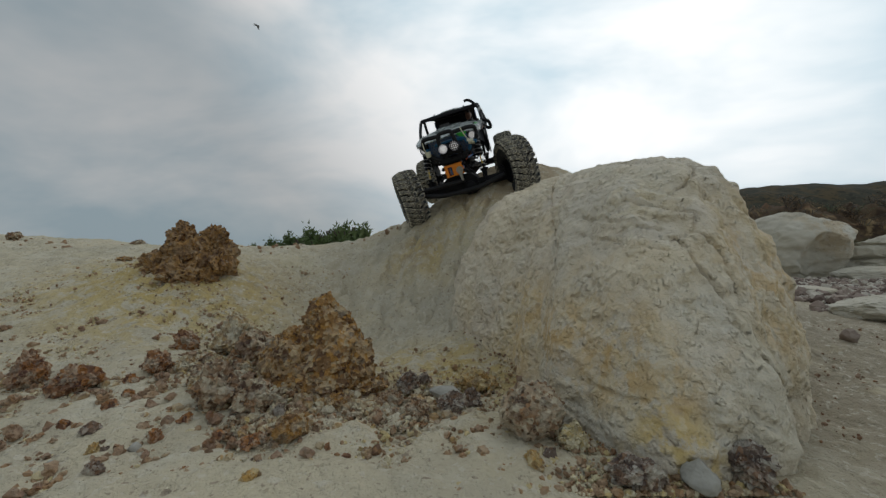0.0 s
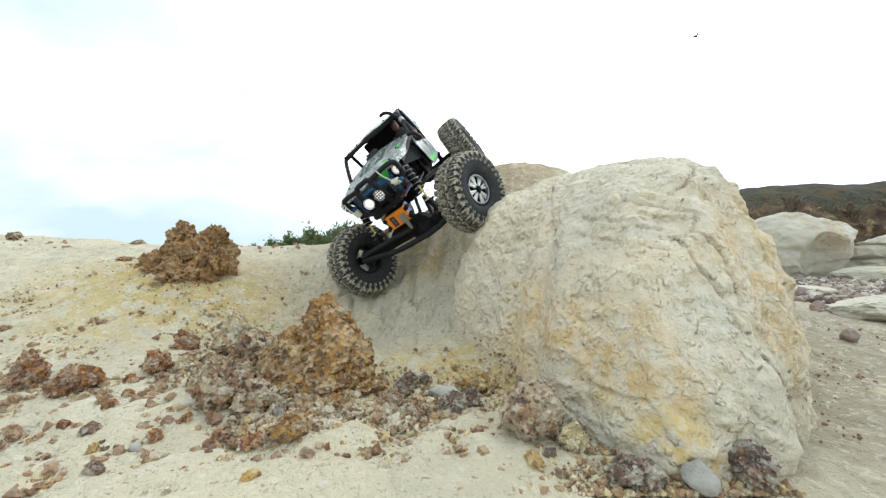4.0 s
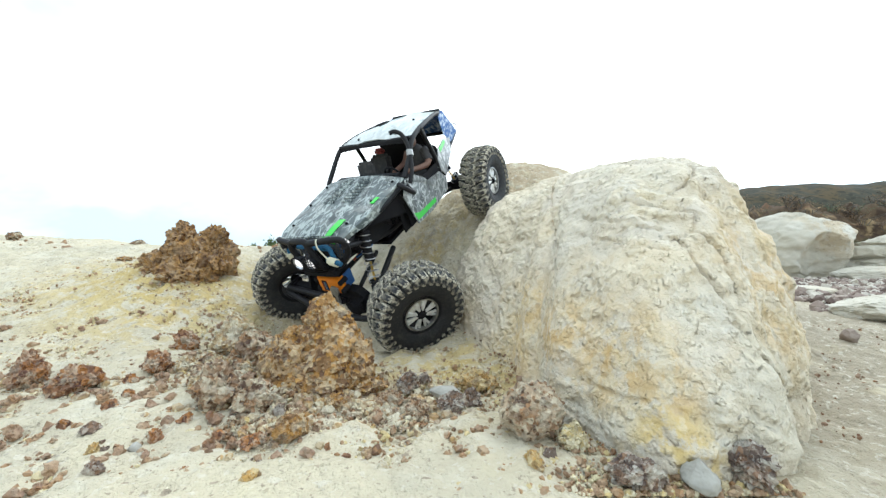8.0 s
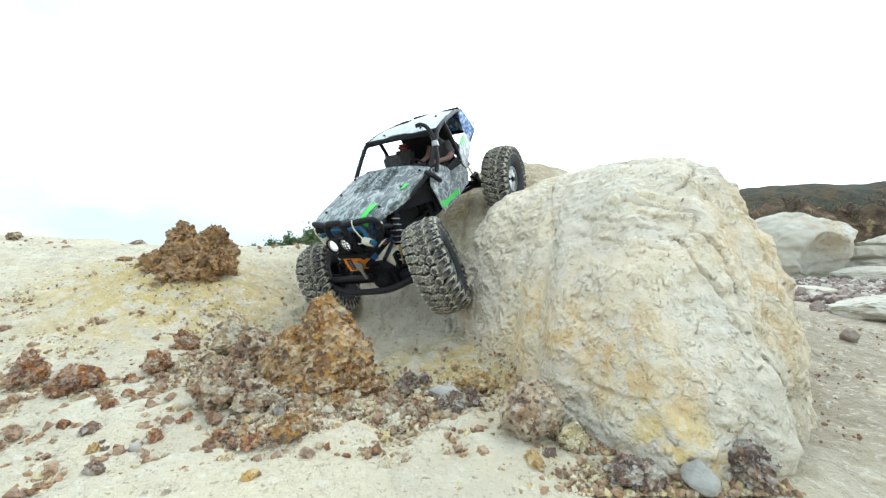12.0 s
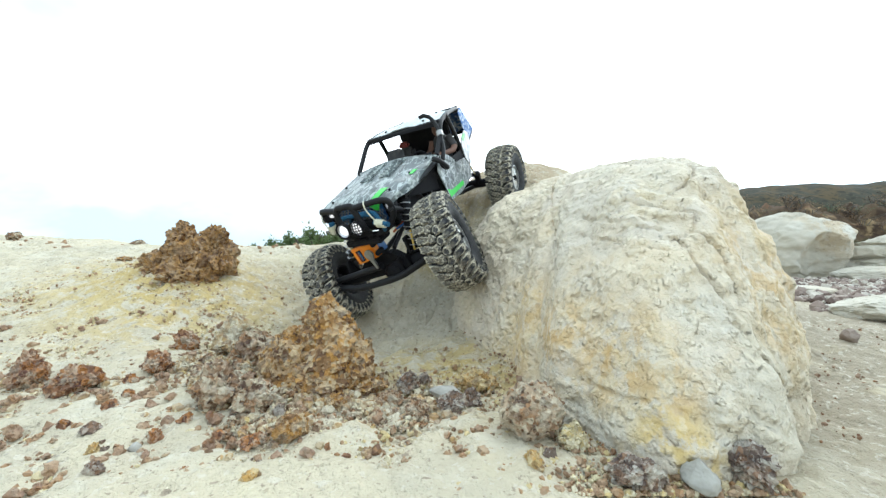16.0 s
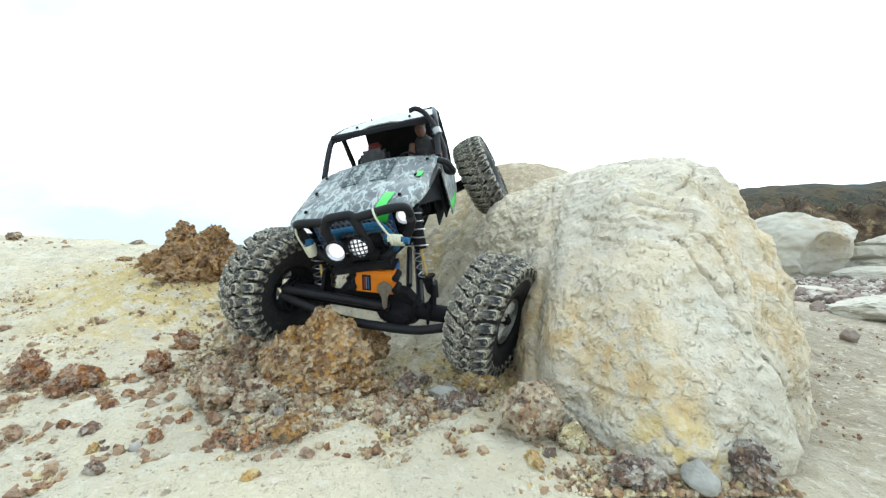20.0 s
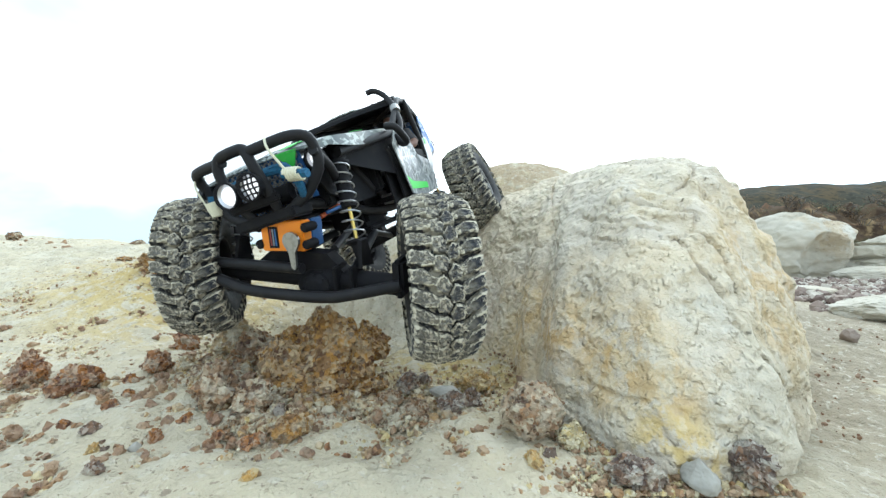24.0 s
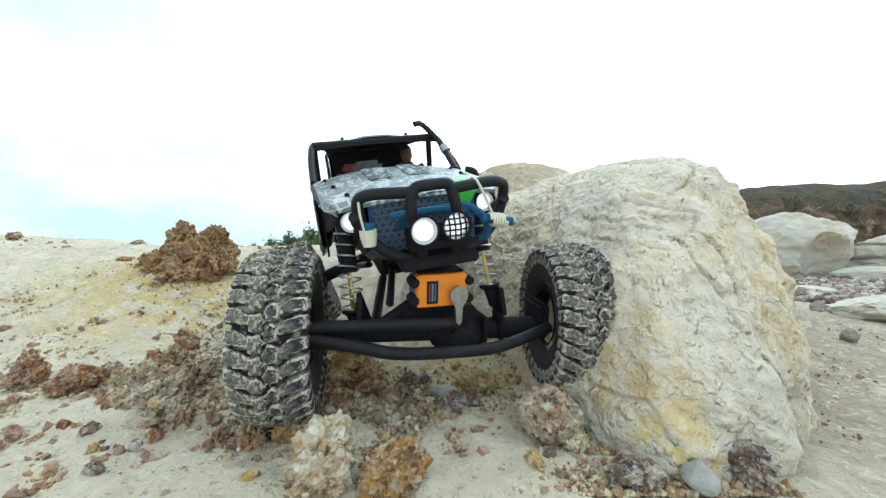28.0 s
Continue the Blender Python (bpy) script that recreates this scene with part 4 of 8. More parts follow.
# ---- the far side ----
def white_boulder(label, x, y, size, seed, hollow=None, beds=0.0):
    """A smooth water-worn rock, with a hollow in its face or with rounded beds."""
    ob = rock("white_boulder", label, x, y, size, seed, WHITE_ROCK, detail=6, jag=0.13, sink=0.25, faces=7)
    low = min(size)
    for v in ob.data.vertices:
        p = v.co
        p += p.normalized() * low * (0.05 * noise.noise(p / (low * 0.5) + Vector((seed, 0, 0))) + 0.02 * noise.noise(p / (low * 0.16)))
        if beds:
            q = (p.z + 0.02 * noise.noise(p / 0.2)) / (size[2] * 0.55)
            p -= Vector((p.x, p.y, 0)) * beds * (1 - abs(math.sin(q * math.pi))) ** 3
        if hollow:
            c, r, deep = Vector(hollow[0]), hollow[1], hollow[2]
            d = p - c
            d.z *= 0.8
            p.y += deep * max(0.0, 1 - (d.x * d.x + d.z * d.z) / (r * r)) ** 0.6 * (1 if p.y < 0 else 0)
    return ob


white_boulder("smooth white boulder with a hollow at its foot", 1.91, 2.16, (0.275, 0.24, 0.205), 71, ((-0.02, 0, -0.05), 0.105, 0.10))
white_boulder("low rounded white boulder in thick beds", 2.33, 2.02, (0.30, 0.22, 0.135), 72, beds=0.2)
white_boulder("flat white rock slab in the wash", 2.05, 1.86, (0.20, 0.10, 0.040), 73)
white_boulder("flat white rock slab in the wash", 0.83, 0.735, (0.105, 0.06, 0.024), 74)
white_boulder("flat white rock slab in the wash", 0.98, 1.06, (0.065, 0.06, 0.014), 76)
white_boulder("low rounded white boulder in thick beds", 2.78, 2.2, (0.30, 0.25, 0.16), 75, beds=0.12)

scrub_m = Mat("dark_heath", (0.045, 0.043, 0.031), 0.95, spec=0.1)
scrub_m.layer((0.085, 0.060, 0.030), scrub_m.ramp(scrub_m.tex(0.16, detail=6), 0.45, 0.6), 0.8)
scrub_m.layer((0.024, 0.026, 0.018), scrub_m.ramp(scrub_m.tex(0.6, detail=6), 0.5, 0.62), 0.8)
scrub_m.layer((0.15, 0.12, 0.07), scrub_m.ramp(scrub_m.tex(1.1, detail=5), 0.62, 0.7), 0.6)
HEATH = scrub_m.m
brown_m = Mat("brown_bank", (0.085, 0.058, 0.036), 0.95, spec=0.1)
brown_m.layer((0.035, 0.022, 0.015), brown_m.ramp(brown_m.tex(2.2, detail=6, stretch=(1, 1, 0.5)), 0.48, 0.6), 0.9)
brown_m.layer((0.27, 0.19, 0.10), brown_m.ramp(brown_m.tex(3.0, detail=6, stretch=(1, 1, 0.4)), 0.54, 0.66), 0.75)
brown_m.layer((0.055, 0.06, 0.03), brown_m.ramp(brown_m.tex(1.6, detail=6), 0.54, 0.64), 0.6)
brown_m.layer((0.17, 0.085, 0.045), brown_m.ramp(brown_m.tex(1.0, detail=4), 0.58, 0.66), 0.6)
BANK = brown_m.m


def hill_height(x, y):
    d = (x - 150) / 110
    return -1 + 23.5 * math.exp(-d * d * 0.5 * (1 if d < 0 else 0.05)) * step(78, 135, y) * (1 - step(180, 320, y)) + 1.3 * fbm((x, y, 0), 14, 5)


hill = new("hill", grid_mesh("hill", list(np.arange(20, 420, 2.0)), list(np.arange(70, 330, 2.5)), hill_height))
hill.data.materials.append(HEATH)
tagged(hill, "distant hill covered in dark green and brown heath", "hill", kind="structure")


def bank_height(x, y):
    return -0.3 + 1.42 * step(7.6, 9.8, y) * step(4.0, 6.5, x) * (1 - 0.25 * step(10, 20, y)) + 0.24 * fbm((x, y, 0), 0.9, 5) + 0.16 * noise.noise(Vector((x, y, 0)) / 0.2) + 0.10 * abs(noise.noise(Vector((x, y * 0.3, 2)) / 0.28))


bank = new("bank", grid_mesh("bank", list(np.arange(3.0, 20, 0.10)), list(np.arange(7.2, 16, 0.10)), bank_height))
bank.data.materials.append(BANK)
tagged(bank, "brown earth bank with dead bracken", "bank", kind="structure")

LEAF = plain("dark_green_foliage", (0.045, 0.075, 0.030), 0.8, grain=(0.09, 0.11, 0.045), scale=6, amount=0.7).m
HEDGE = plain("green_broom_foliage", (0.075, 0.115, 0.035), 0.8, grain=(0.12, 0.15, 0.06), scale=6, amount=0.7).m
DRY = plain("dead_brown_fronds", (0.13, 0.075, 0.035), 0.9, grain=(0.22, 0.14, 0.07), scale=6, amount=0.6).m
TWIG = plain("grey_brown_twig", (0.08, 0.065, 0.05), 0.9, grain=(0.13, 0.11, 0.09), scale=20).m


def leafy(bm, rnd, centre, radius, count, leaf, up=0.3):
    for _ in range(count):
        d = Vector((rnd.gauss(0, 1), rnd.gauss(0, 1), rnd.gauss(0, 1)))
        p = centre + Vector((d.x * radius[0], d.y * radius[1], d.z * radius[2])) * 0.5
        a = Vector((rnd.uniform(-1, 1), rnd.uniform(-1, 1), rnd.uniform(-1, 1) + up)).normalized()
        b = a.orthogonal().normalized()
        s = leaf * rnd.uniform(0.6, 1.4)
        bm.faces.new([bm.verts.new(p - b * s * 0.25), bm.verts.new(p + a * s * 0.5 - b * s * 0.1), bm.verts.new(p + a * s), bm.verts.new(p + b * s * 0.25)])


def shrub(x, y, z, w, h, seed, leafmat, label, count=260):
    rnd = random.Random(seed)
    s = thing("shrub", label, "shrub", pose(x, y, z))
    bm = bmesh.new()
    for _ in range(6):
        tube(bm, [Vector((0, 0, -0.1)), Vector((rnd.uniform(-w, w) * 0.3, rnd.uniform(-w, w) * 0.3, h * 0.5)), Vector((rnd.uniform(-w, w) * 0.5, rnd.uniform(-w, w) * 0.4, h * 0.95))], 0.012 * h * 2, 5)
    part("stem", bm, TWIG, s)
    bm = bmesh.new()
    for _ in range(7):
        c = Vector((rnd.uniform(-w, w) * 0.45, rnd.uniform(-w, w) * 0.4, h * rnd.uniform(0.3, 0.85)))
        leafy(bm, rnd, c, (w * 0.3, w * 0.3, h * 0.28), count // 7, h * 0.13, 0.8)
    part("foliage", bm, leafmat, s, smooth=False)
    return s


def tube(bm, pts, r, seg=8, cap=True, r1=None):
    """A round bar along the points."""
    pts = [Vector(p) for p in pts]
    rings, ref = [], None
    for i, p in enumerate(pts):
        d = (pts[min(i + 1, len(pts) - 1)] - pts[max(i - 1, 0)]).normalized()
        ref = d.orthogonal().normalized() if ref is None else (ref - d * ref.dot(d)).normalized()
        side = d.cross(ref)
        rr = r if r1 is None else r + (r1 - r) * i / (len(pts) - 1)
        rings.append([bm.verts.new(p + (ref * math.cos(a) + side * math.sin(a)) * rr) for a in (2 * math.pi * k / seg for k in range(seg))])
    for a, b in zip(rings, rings[1:]):
        for k in range(seg):
            bm.faces.new((a[k], a[(k + 1) % seg], b[(k + 1) % seg], b[k]))
    if cap:
        bm.faces.new(rings[0][::-1])
        bm.faces.new(rings[-1])
    return bm


for i in range(15):
    x = -2.16 + 0.082 * i
    shrub(x, 4.6 + 0.2 * (i % 3), -0.02, 0.17, 0.20 + 0.016 * i + 0.05 * (i % 3 == 1), 300 + i, HEDGE, "green broom shrub behind the rim of the slope", 700)
rnd = random.Random(8)
for i in range(46):
    x = rnd.uniform(5.6, 12.5)
    y = rnd.uniform(8.6, 11.0)
    shrub(x, y, bank_height(x, y) - 0.05, rnd.uniform(0.3, 0.7), rnd.uniform(0.18, 0.42), 400 + i, DRY if rnd.random() < 0.65 else LEAF, "clump of dead brown bracken on the bank", 170)


# ---- the crawler: x forward, y to its left, z up from the axles ----
def bend(pts, n=5):
    """Rounds the corners of a line of points."""
    pts = [Vector(p) for p in pts]
    out = [pts[0]]
    for a, b, c in zip(pts, pts[1:], pts[2:]):
        p, q = b.lerp(a, 0.38), b.lerp(c, 0.38)
        out += [p.lerp(b, t).lerp(b.lerp(q, t), t) for t in (k / (n - 1) for k in range(n))]
    return out + [pts[-1]]


def box(bm, c, s, turn=None, bevel=0.0):
    m = Matrix.Translation(c) @ (turn or Matrix()) @ Matrix.Diagonal((*s, 1))
    g = bmesh.ops.create_cube(bm, size=1.0, matrix=m)
    if bevel:
        es = list({e for v in g["verts"] for e in v.link_edges})
        bmesh.ops.bevel(bm, geom=es, offset=bevel, segments=2, affect="EDGES")
    return bm


def lathe(bm, profile, seg=40, axis="y", centre=(0, 0, 0)):
    """Turns (along, radius) pairs about the axis."""
    rings = []
    for u, r in profile:
        ring = []
        for k in range(seg):
            a = 2 * math.pi * k / seg
            c, s = r * math.cos(a), r * math.sin(a)
            p = {"y": (c, u, s), "x": (u, c, s), "z": (c, s, u)}[axis]
            ring.append(bm.verts.new(Vector(p) + Vector(centre)))
        rings.append(ring)
    for a, b in zip(rings, rings[1:]):
        for k in range(seg):
            bm.faces.new((a[k], a[(k + 1) % seg], b[(k + 1) % seg], b[k]))
    return rings


def slab(bm, pts, thick):
    """A plate with the outline pts, thickened along its normal."""
    pts = [Vector(p) for p in pts]
    n = sum(((b - pts[0]).cross(c - pts[0]) for b, c in zip(pts[1:], pts[2:])), Vector()).normalized() * thick
    a = [bm.verts.new(p) for p in pts]
    b = [bm.verts.new(p - n) for p in pts]
    bm.faces.new(a)
    bm.faces.new(b[::-1])
    for i in range(len(pts)):
        j = (i + 1) % len(pts)
        bm.faces.new((a[j], a[i], b[i], b[j]))
    return bm


def sheet(bm, rows, thick):
    """A curved panel through rows of points, with thickness."""
    top = [[bm.verts.new(p) for p in r] for r in rows]
    for a, b in zip(top, top[1:]):
        for i in range(len(a) - 1):
            bm.faces.new((a[i], a[i + 1], b[i + 1], b[i]))
    bmesh.ops.recalc_face_normals(bm, faces=bm.faces)
    bmesh.ops.solidify(bm, geom=list(bm.faces), thickness=thick)
    return bm


R_TYRE, W_TYRE, R_RIM = 0.071, 0.050, 0.0285
LUG_RND = random.Random(33)


def lug(bm, outline, a0, y0, r0, high, lean=1.0):
    """A tread block: outline in (along, across) metres on the carcass at the angle a0, dark top ringed by caked mud."""
    def at(u, v, h):
        y = y0 + v
        r = r0 + h - 0.26 * max(0.0, abs(y) - 0.011) * lean - 16.0 * max(0.0, abs(y) - 0.018) ** 2
        a = a0 + u / R_TYRE
        return bm.verts.new((r * math.cos(a), y, r * math.sin(a)))
    fine = []
    for (u0, v0), (u1, v1) in zip(outline, outline[1:] + outline[:1]):
        fine += [(u0 + (u1 - u0) * k / 4 + LUG_RND.uniform(-0.0006, 0.0006), v0 + (v1 - v0) * k / 4 + LUG_RND.uniform(-0.0006, 0.0006)) for k in range(4)]
    outline = [(u * 0.86, v) for u, v in fine]
    cu = sum(u for u, v in outline) / len(outline)
    cv = sum(v for u, v in outline) / len(outline)
    def ring(k, h, ragged=0.0):
        return [at(cu + (u - cu) * q, cv + (v - cv) * q, h + LUG_RND.uniform(-0.6, 0.6) * 0.01 * ragged) for u, v in outline for q in [k * (1 + LUG_RND.uniform(-1, 1) * ragged)]]
    edge = LUG_RND.uniform(0.76, 0.92)
    rings = [ring(1.14, -0.004), ring(1.06, high * 0.72, 0.07), ring(0.95, high - 0.0002, 0.06), ring(edge - 0.06, high + 0.0001, 0.12), ring(0.45, high - 0.0002, 0.2)]
    n = len(outline)
    for j, (a, b) in enumerate(zip(rings, rings[1:])):
        for k in range(n):
            f = bm.faces.new((a[k], a[(k + 1) % n], b[(k + 1) % n], b[k]))
            f.material_index = 2 if j in (1, 2) else 3 if j else 1
    f = bm.faces.new(rings[-1])
    f.material_index = 3


def carcass():
    bm = bmesh.new()
    w = W_TYRE / 2
    lathe(bm, [(-w * 0.62, R_RIM - 0.001), (-w * 0.86, R_RIM + 0.004), (-w, 0.043), (-w * 1.0, 0.054), (-w * 0.88, 0.0600), (-w * 0.62, 0.0642), (0, 0.0664),
               (w * 0.62, 0.0642), (w * 0.88, 0.0600), (w, 0.054), (w, 0.043), (w * 0.86, R_RIM + 0.004), (w * 0.62, R_RIM - 0.001)], 72)
    for f in bm.faces:
        c = f.calc_center_median()
        f.material_index = 1 if math.hypot(c.x, c.z) > 0.060 else 0
    bmesh.ops.recalc_face_normals(bm, faces=bm.faces)
    return bm


def mesh_of(name, bm, mats):
    """A mesh to be shared by alike pieces."""
    me = bpy.data.meshes.new(name)
    bmesh.ops.recalc_face_normals(bm, faces=bm.faces)
    bm.to_mesh(me)
    bm.free()
    for m in mats:
        me.materials.append(m)
    return me


TREAD = [RUBBER, DUSTY, CAKED, LUG_TOP]
BLOCKS = {}
for side, variant in product((-1, 1), range(4)):
    j = lambda: LUG_RND.uniform(-0.0008, 0.0008)
    bm = bmesh.new()
    lug(bm, [(-0.0078 + j(), side * -0.0062 + j()), (-0.0035 + j(), side * -0.0092), (0.0056 + j(), side * -0.0005 + j()), (0.0080 + j(), side * 0.0098), (-0.0028 + j(), side * 0.0098), (-0.0064 + j(), side * 0.002 + j())], 0, side * 0.0165, 0.0655, 0.0055 + j())
    BLOCKS["shoulder", side, variant] = mesh_of("tread_block", bm, TREAD)
    bm = bmesh.new()
    lug(bm, [(-0.0072 + j(), side * -0.0034 + j()), (0.0006 + j(), side * -0.0056), (0.0074 + j(), side * -0.0014 + j()), (0.0056 + j(), side * 0.0042), (-0.0052 + j(), side * 0.0042 + j())], 0, side * 0.0050, 0.0655, 0.0055 + j())
    BLOCKS["middle", side, variant] = mesh_of("tread_block", bm, TREAD)
    if not variant:
        bm = box(bmesh.new(), (0.0572, side * (W_TYRE / 2 - 0.0006), 0), (0.013, 0.0045, 0.0070), None, 0.0012)
        BLOCKS["bite", side, 0] = mesh_of("side_bite", bm, [DUSTY])


def tread(wheel, seed):
    rnd = random.Random(seed)
    pitch = 30
    for i, side in product(range(pitch), (-1, 1)):
        a = 2 * math.pi * (i + (0.5 if side > 0 else 0)) / pitch
        for kind, shift in (("shoulder", 0), ("middle", 0.62), ("bite", 0.05)):
            ob = new("side_bite" if kind == "bite" else "tread_block", BLOCKS[kind, side, 0 if kind == "bite" else rnd.randrange(4)])
            ob.parent = wheel
            ob.rotation_euler = (0, -(a + shift * 2 * math.pi / pitch) + rnd.uniform(-0.008, 0.008), 0)


def wheel_parts(rim, side):
    """Bead ring, eight split spokes and hub; side: +1 when the outer face looks to y+."""
    y = 0.0145 * side
    bm = bmesh.new()
    lathe(bm, [(y - 0.002 * side, R_RIM - 0.0005), (y + 0.0045 * side, R_RIM - 0.0005), (y + 0.0045 * side, R_RIM - 0.0040), (y - 0.002 * side, R_RIM - 0.0045)], 40)
    part("bead_ring", bm, METAL, rim, "dusty grey bead ring")
    for k in range(8):
        a = 2 * math.pi * (k + 0.5 * (k % 2) * 0.3) / 8
        bm = bmesh.new()
        m = Matrix.Rotation(a, 4, "Y")
        for d in (-0.13, 0.13):
            p = m @ Vector((0.0065, y + 0.0015 * side, 0))
            q = Matrix.Rotation(a + d, 4, "Y") @ Vector((R_RIM - 0.0025, y - 0.001 * side, 0))
            tube(bm, [p, q], 0.0021, 6)
        part("spoke", bm, RIM, rim)
    bm = bmesh.new()
    lathe(bm, [(y - 0.004 * side, 0.0), (y - 0.004 * side, 0.0085), (y + 0.003 * side, 0.0080), (y + 0.0032 * side, 0.0045), (y + 0.0065 * side, 0.0040), (y + 0.0065 * side, 0.0)], 16)
    part("hub", bm, BLACK, rim, "black hub with wheel nut")


crawler = thing("rock_crawler", "toy radio-controlled rock crawler, grey streaked shell, dusty", "toy car")

# wheels
carcass_data = None
WHEELS = {}
for key, side in (("fl", 1), ("fr", -1), ("rl", 1), ("rr", -1)):
    bm = bmesh.new()
    lathe(bm, [(-0.020, R_RIM), (-0.021, R_RIM - 0.002), (-0.014, R_RIM - 0.004), (0.010 * side, R_RIM - 0.005), (0.018, R_RIM - 0.003), (0.020, R_RIM - 0.001), (0.020, R_RIM + 0.0015)], 40)
    wheel = part("wheel", bm, BLACK, crawler, "silver-spoked wheel with a chunky muddy tyre")
    if carcass_data is None:
        t = part("tyre", carcass(), [RUBBER, GROOVE], wheel, "black tyre caked with pale mud")
        carcass_data = t.data
    else:
        t = new("tyre", carcass_data)
        t.parent = wheel
        tagged(t, "black tyre caked with pale mud")
    tread(wheel, 50 + len(WHEELS))
    wheel_parts(wheel, side)
    WHEELS[key] = wheel
    wheel.location = (0.166 if key[0] == "f" else -0.1727, 0.1335 if side > 0 else -0.1245, 0)

# front axle, with steering
front_axle = part("front_axle", tube(bmesh.new(), [(0.002, -0.104, 0.003), (0.005, 0.104, -0.009)], 0.0100, 14), BLACK, crawler, "black front axle housing")
front_axle.location = (0.166, 0, 0)


def under(parent, name, bm, mat, label="", smooth=True):
    return part(name, bm, mat, parent, label, smooth)


bm = bmesh.new()
lathe(bm, [(-0.026, 0.006), (-0.021, 0.012), (-0.009, 0.0175), (0.009, 0.0175), (0.021, 0.012), (0.026, 0.006)], 18, "y", (0.003, 0.026, -0.010))
under(front_axle, "differential", bm, BLACK)
under(front_axle, "differential_cover", lathe(bm := bmesh.new(), [(0.010, 0.0150), (0.0165, 0.0142), (0.0200, 0.0085), (0.0210, 0.0)], 10, "x", (0.003, 0.026, -0.010)) and bm, BLACK, smooth=False)
for k in range(8):
    a = 2 * math.pi * k / 8
    under(front_axle, "bolt", lathe(bm := bmesh.new(), [(0.0160, 0.0012), (0.0182, 0.0012), (0.0182, 0.0)], 6, "x", (0.003, 0.026 + 0.0122 * math.cos(a), -0.010 + 0.0122 * math.sin(a))) and bm, BLACK)
under(front_axle, "tie_rod", tube(bmesh.new(), bend([(0.022, -0.108, 0.006), (0.030, -0.070, 0.000), (0.034, -0.035, -0.010), (0.034, 0.045, -0.014), (0.031, 0.075, -0.009), (0.022, 0.108, -0.004)]), 0.0052, 10), TUBE, "bent black tie rod")
under(front_axle, "drag_link", tube(bmesh.new(), [(0.020, -0.104, 0.014), (0.026, 0.019, 0.010)], 0.0050, 10), TUBE)
for s in (-1, 1):
    b = box(bmesh.new(), (0.006, s * 0.105, 0.0), (0.030, 0.010, 0.034), bevel=0.003)
    under(front_axle, "knuckle", b, BLACK)
    b = bmesh.new()
    slab(b, [(0.012, s * 0.055, 0.008), (0.012, s * 0.066, 0.008), (0.006, s * 0.064, 0.032), (-0.006, s * 0.064, 0.032), (-0.012, s * 0.066, 0.006)], 0.004)
    under(front_axle, "shock_mount", b, BLACK)
    under(front_axle, "lower_link", tube(bmesh.new(), [(-0.004, s * 0.050, -0.004), (-0.115, s * 0.026, 0.016)], 0.0048, 10), TUBE)
    under(front_axle, "upper_link", tube(bmesh.new(), [(-0.002, s * 0.036, 0.022), (-0.075, s * 0.022, 0.034)], 0.0036, 8), TUBE)
b = bmesh.new()
slab(b, [(0.010, -0.050, 0.004), (0.010, 0.056, -0.004), (0.012, 0.036, 0.020), (0.012, -0.020, 0.024)], 0.014)
under(front_axle, "axle_truss", b, BLACK, smooth=False)
for v in (0.046, 0.062):
    under(front_axle, "axle_bracket", box(bmesh.new(), (0.010, v, -0.002), (0.022, 0.0035, 0.024), bevel=0.001), BLACK)
SY, SZ = 0.003, 0.039
servo = under(front_axle, "servo", box(bmesh.new(), (0.020, SY, SZ), (0.013, 0.043, 0.027), bevel=0.0012), ORANGE, "orange steering servo with two rows of black bolts")
under(front_axle, "servo_back", box(bmesh.new(), (0.004, SY, SZ + 0.0005), (0.0185, 0.0425, 0.026), bevel=0.001), BLUE, "blue servo housing")
under(front_axle, "servo_top", box(bmesh.new(), (0.007, SY, SZ + 0.0145), (0.026, 0.041, 0.0016), bevel=0.0005), BLACK)
for s, h in product((-1, 1), (-0.0075, 0.0075)):
    under(front_axle, "servo_bolt", lathe(bm := bmesh.new(), [(0.0130, 0.0), (0.0130, 0.0042), (0.0270, 0.0042), (0.0285, 0.0030), (0.0285, 0.0)], 10, "x", (0, SY + s * 0.0235, SZ + h)) and bm, BLACK)
under(front_axle, "servo_sticker", box(bmesh.new(), (0.0268, SY - 0.0085, SZ - 0.001), (0.0006, 0.0095, 0.019)), BLACK, "small dark sticker")
for i, c in enumerate((RED, GREY_PLASTIC, BLUE)):
    under(front_axle, "sticker_bar", box(bmesh.new(), (0.0272, SY - 0.0110 + 0.0024 * i, SZ - 0.001), (0.0004, 0.0014, 0.015)), c)
b = bmesh.new()
slab(b, [(0.0305, SY + 0.0125 + 0.0078 * math.sin(t), SZ - 0.003 + 0.0078 * math.cos(t)) for t in [radians(d) for d in range(-120, 121, 20)]] + [(0.0305, SY + 0.0158, SZ - 0.013), (0.0305, SY + 0.0152, SZ - 0.026), (0.0305, SY + 0.0130, SZ - 0.0285), (0.0305, SY + 0.0106, SZ - 0.026), (0.0305, SY + 0.0094, SZ - 0.013)], 0.003)
under(front_axle, "servo_horn", b, METAL, "grey metal servo arm", smooth=False)
for h in (-0.0165, -0.0235):
    under(front_axle, "horn_hole", lathe(bm := bmesh.new(), [(0.0300, 0.0014), (0.0310, 0.0014), (0.0310, 0.0)], 10, "x", (0, SY + 0.0127, SZ + h)) and bm, BLACK)
under(front_axle, "horn_screw", lathe(bm := bmesh.new(), [(0.0300, 0.0040), (0.0325, 0.0036), (0.0325, 0.0)], 12, "x", (0, SY + 0.0125, SZ - 0.003)) and bm, CHROME)

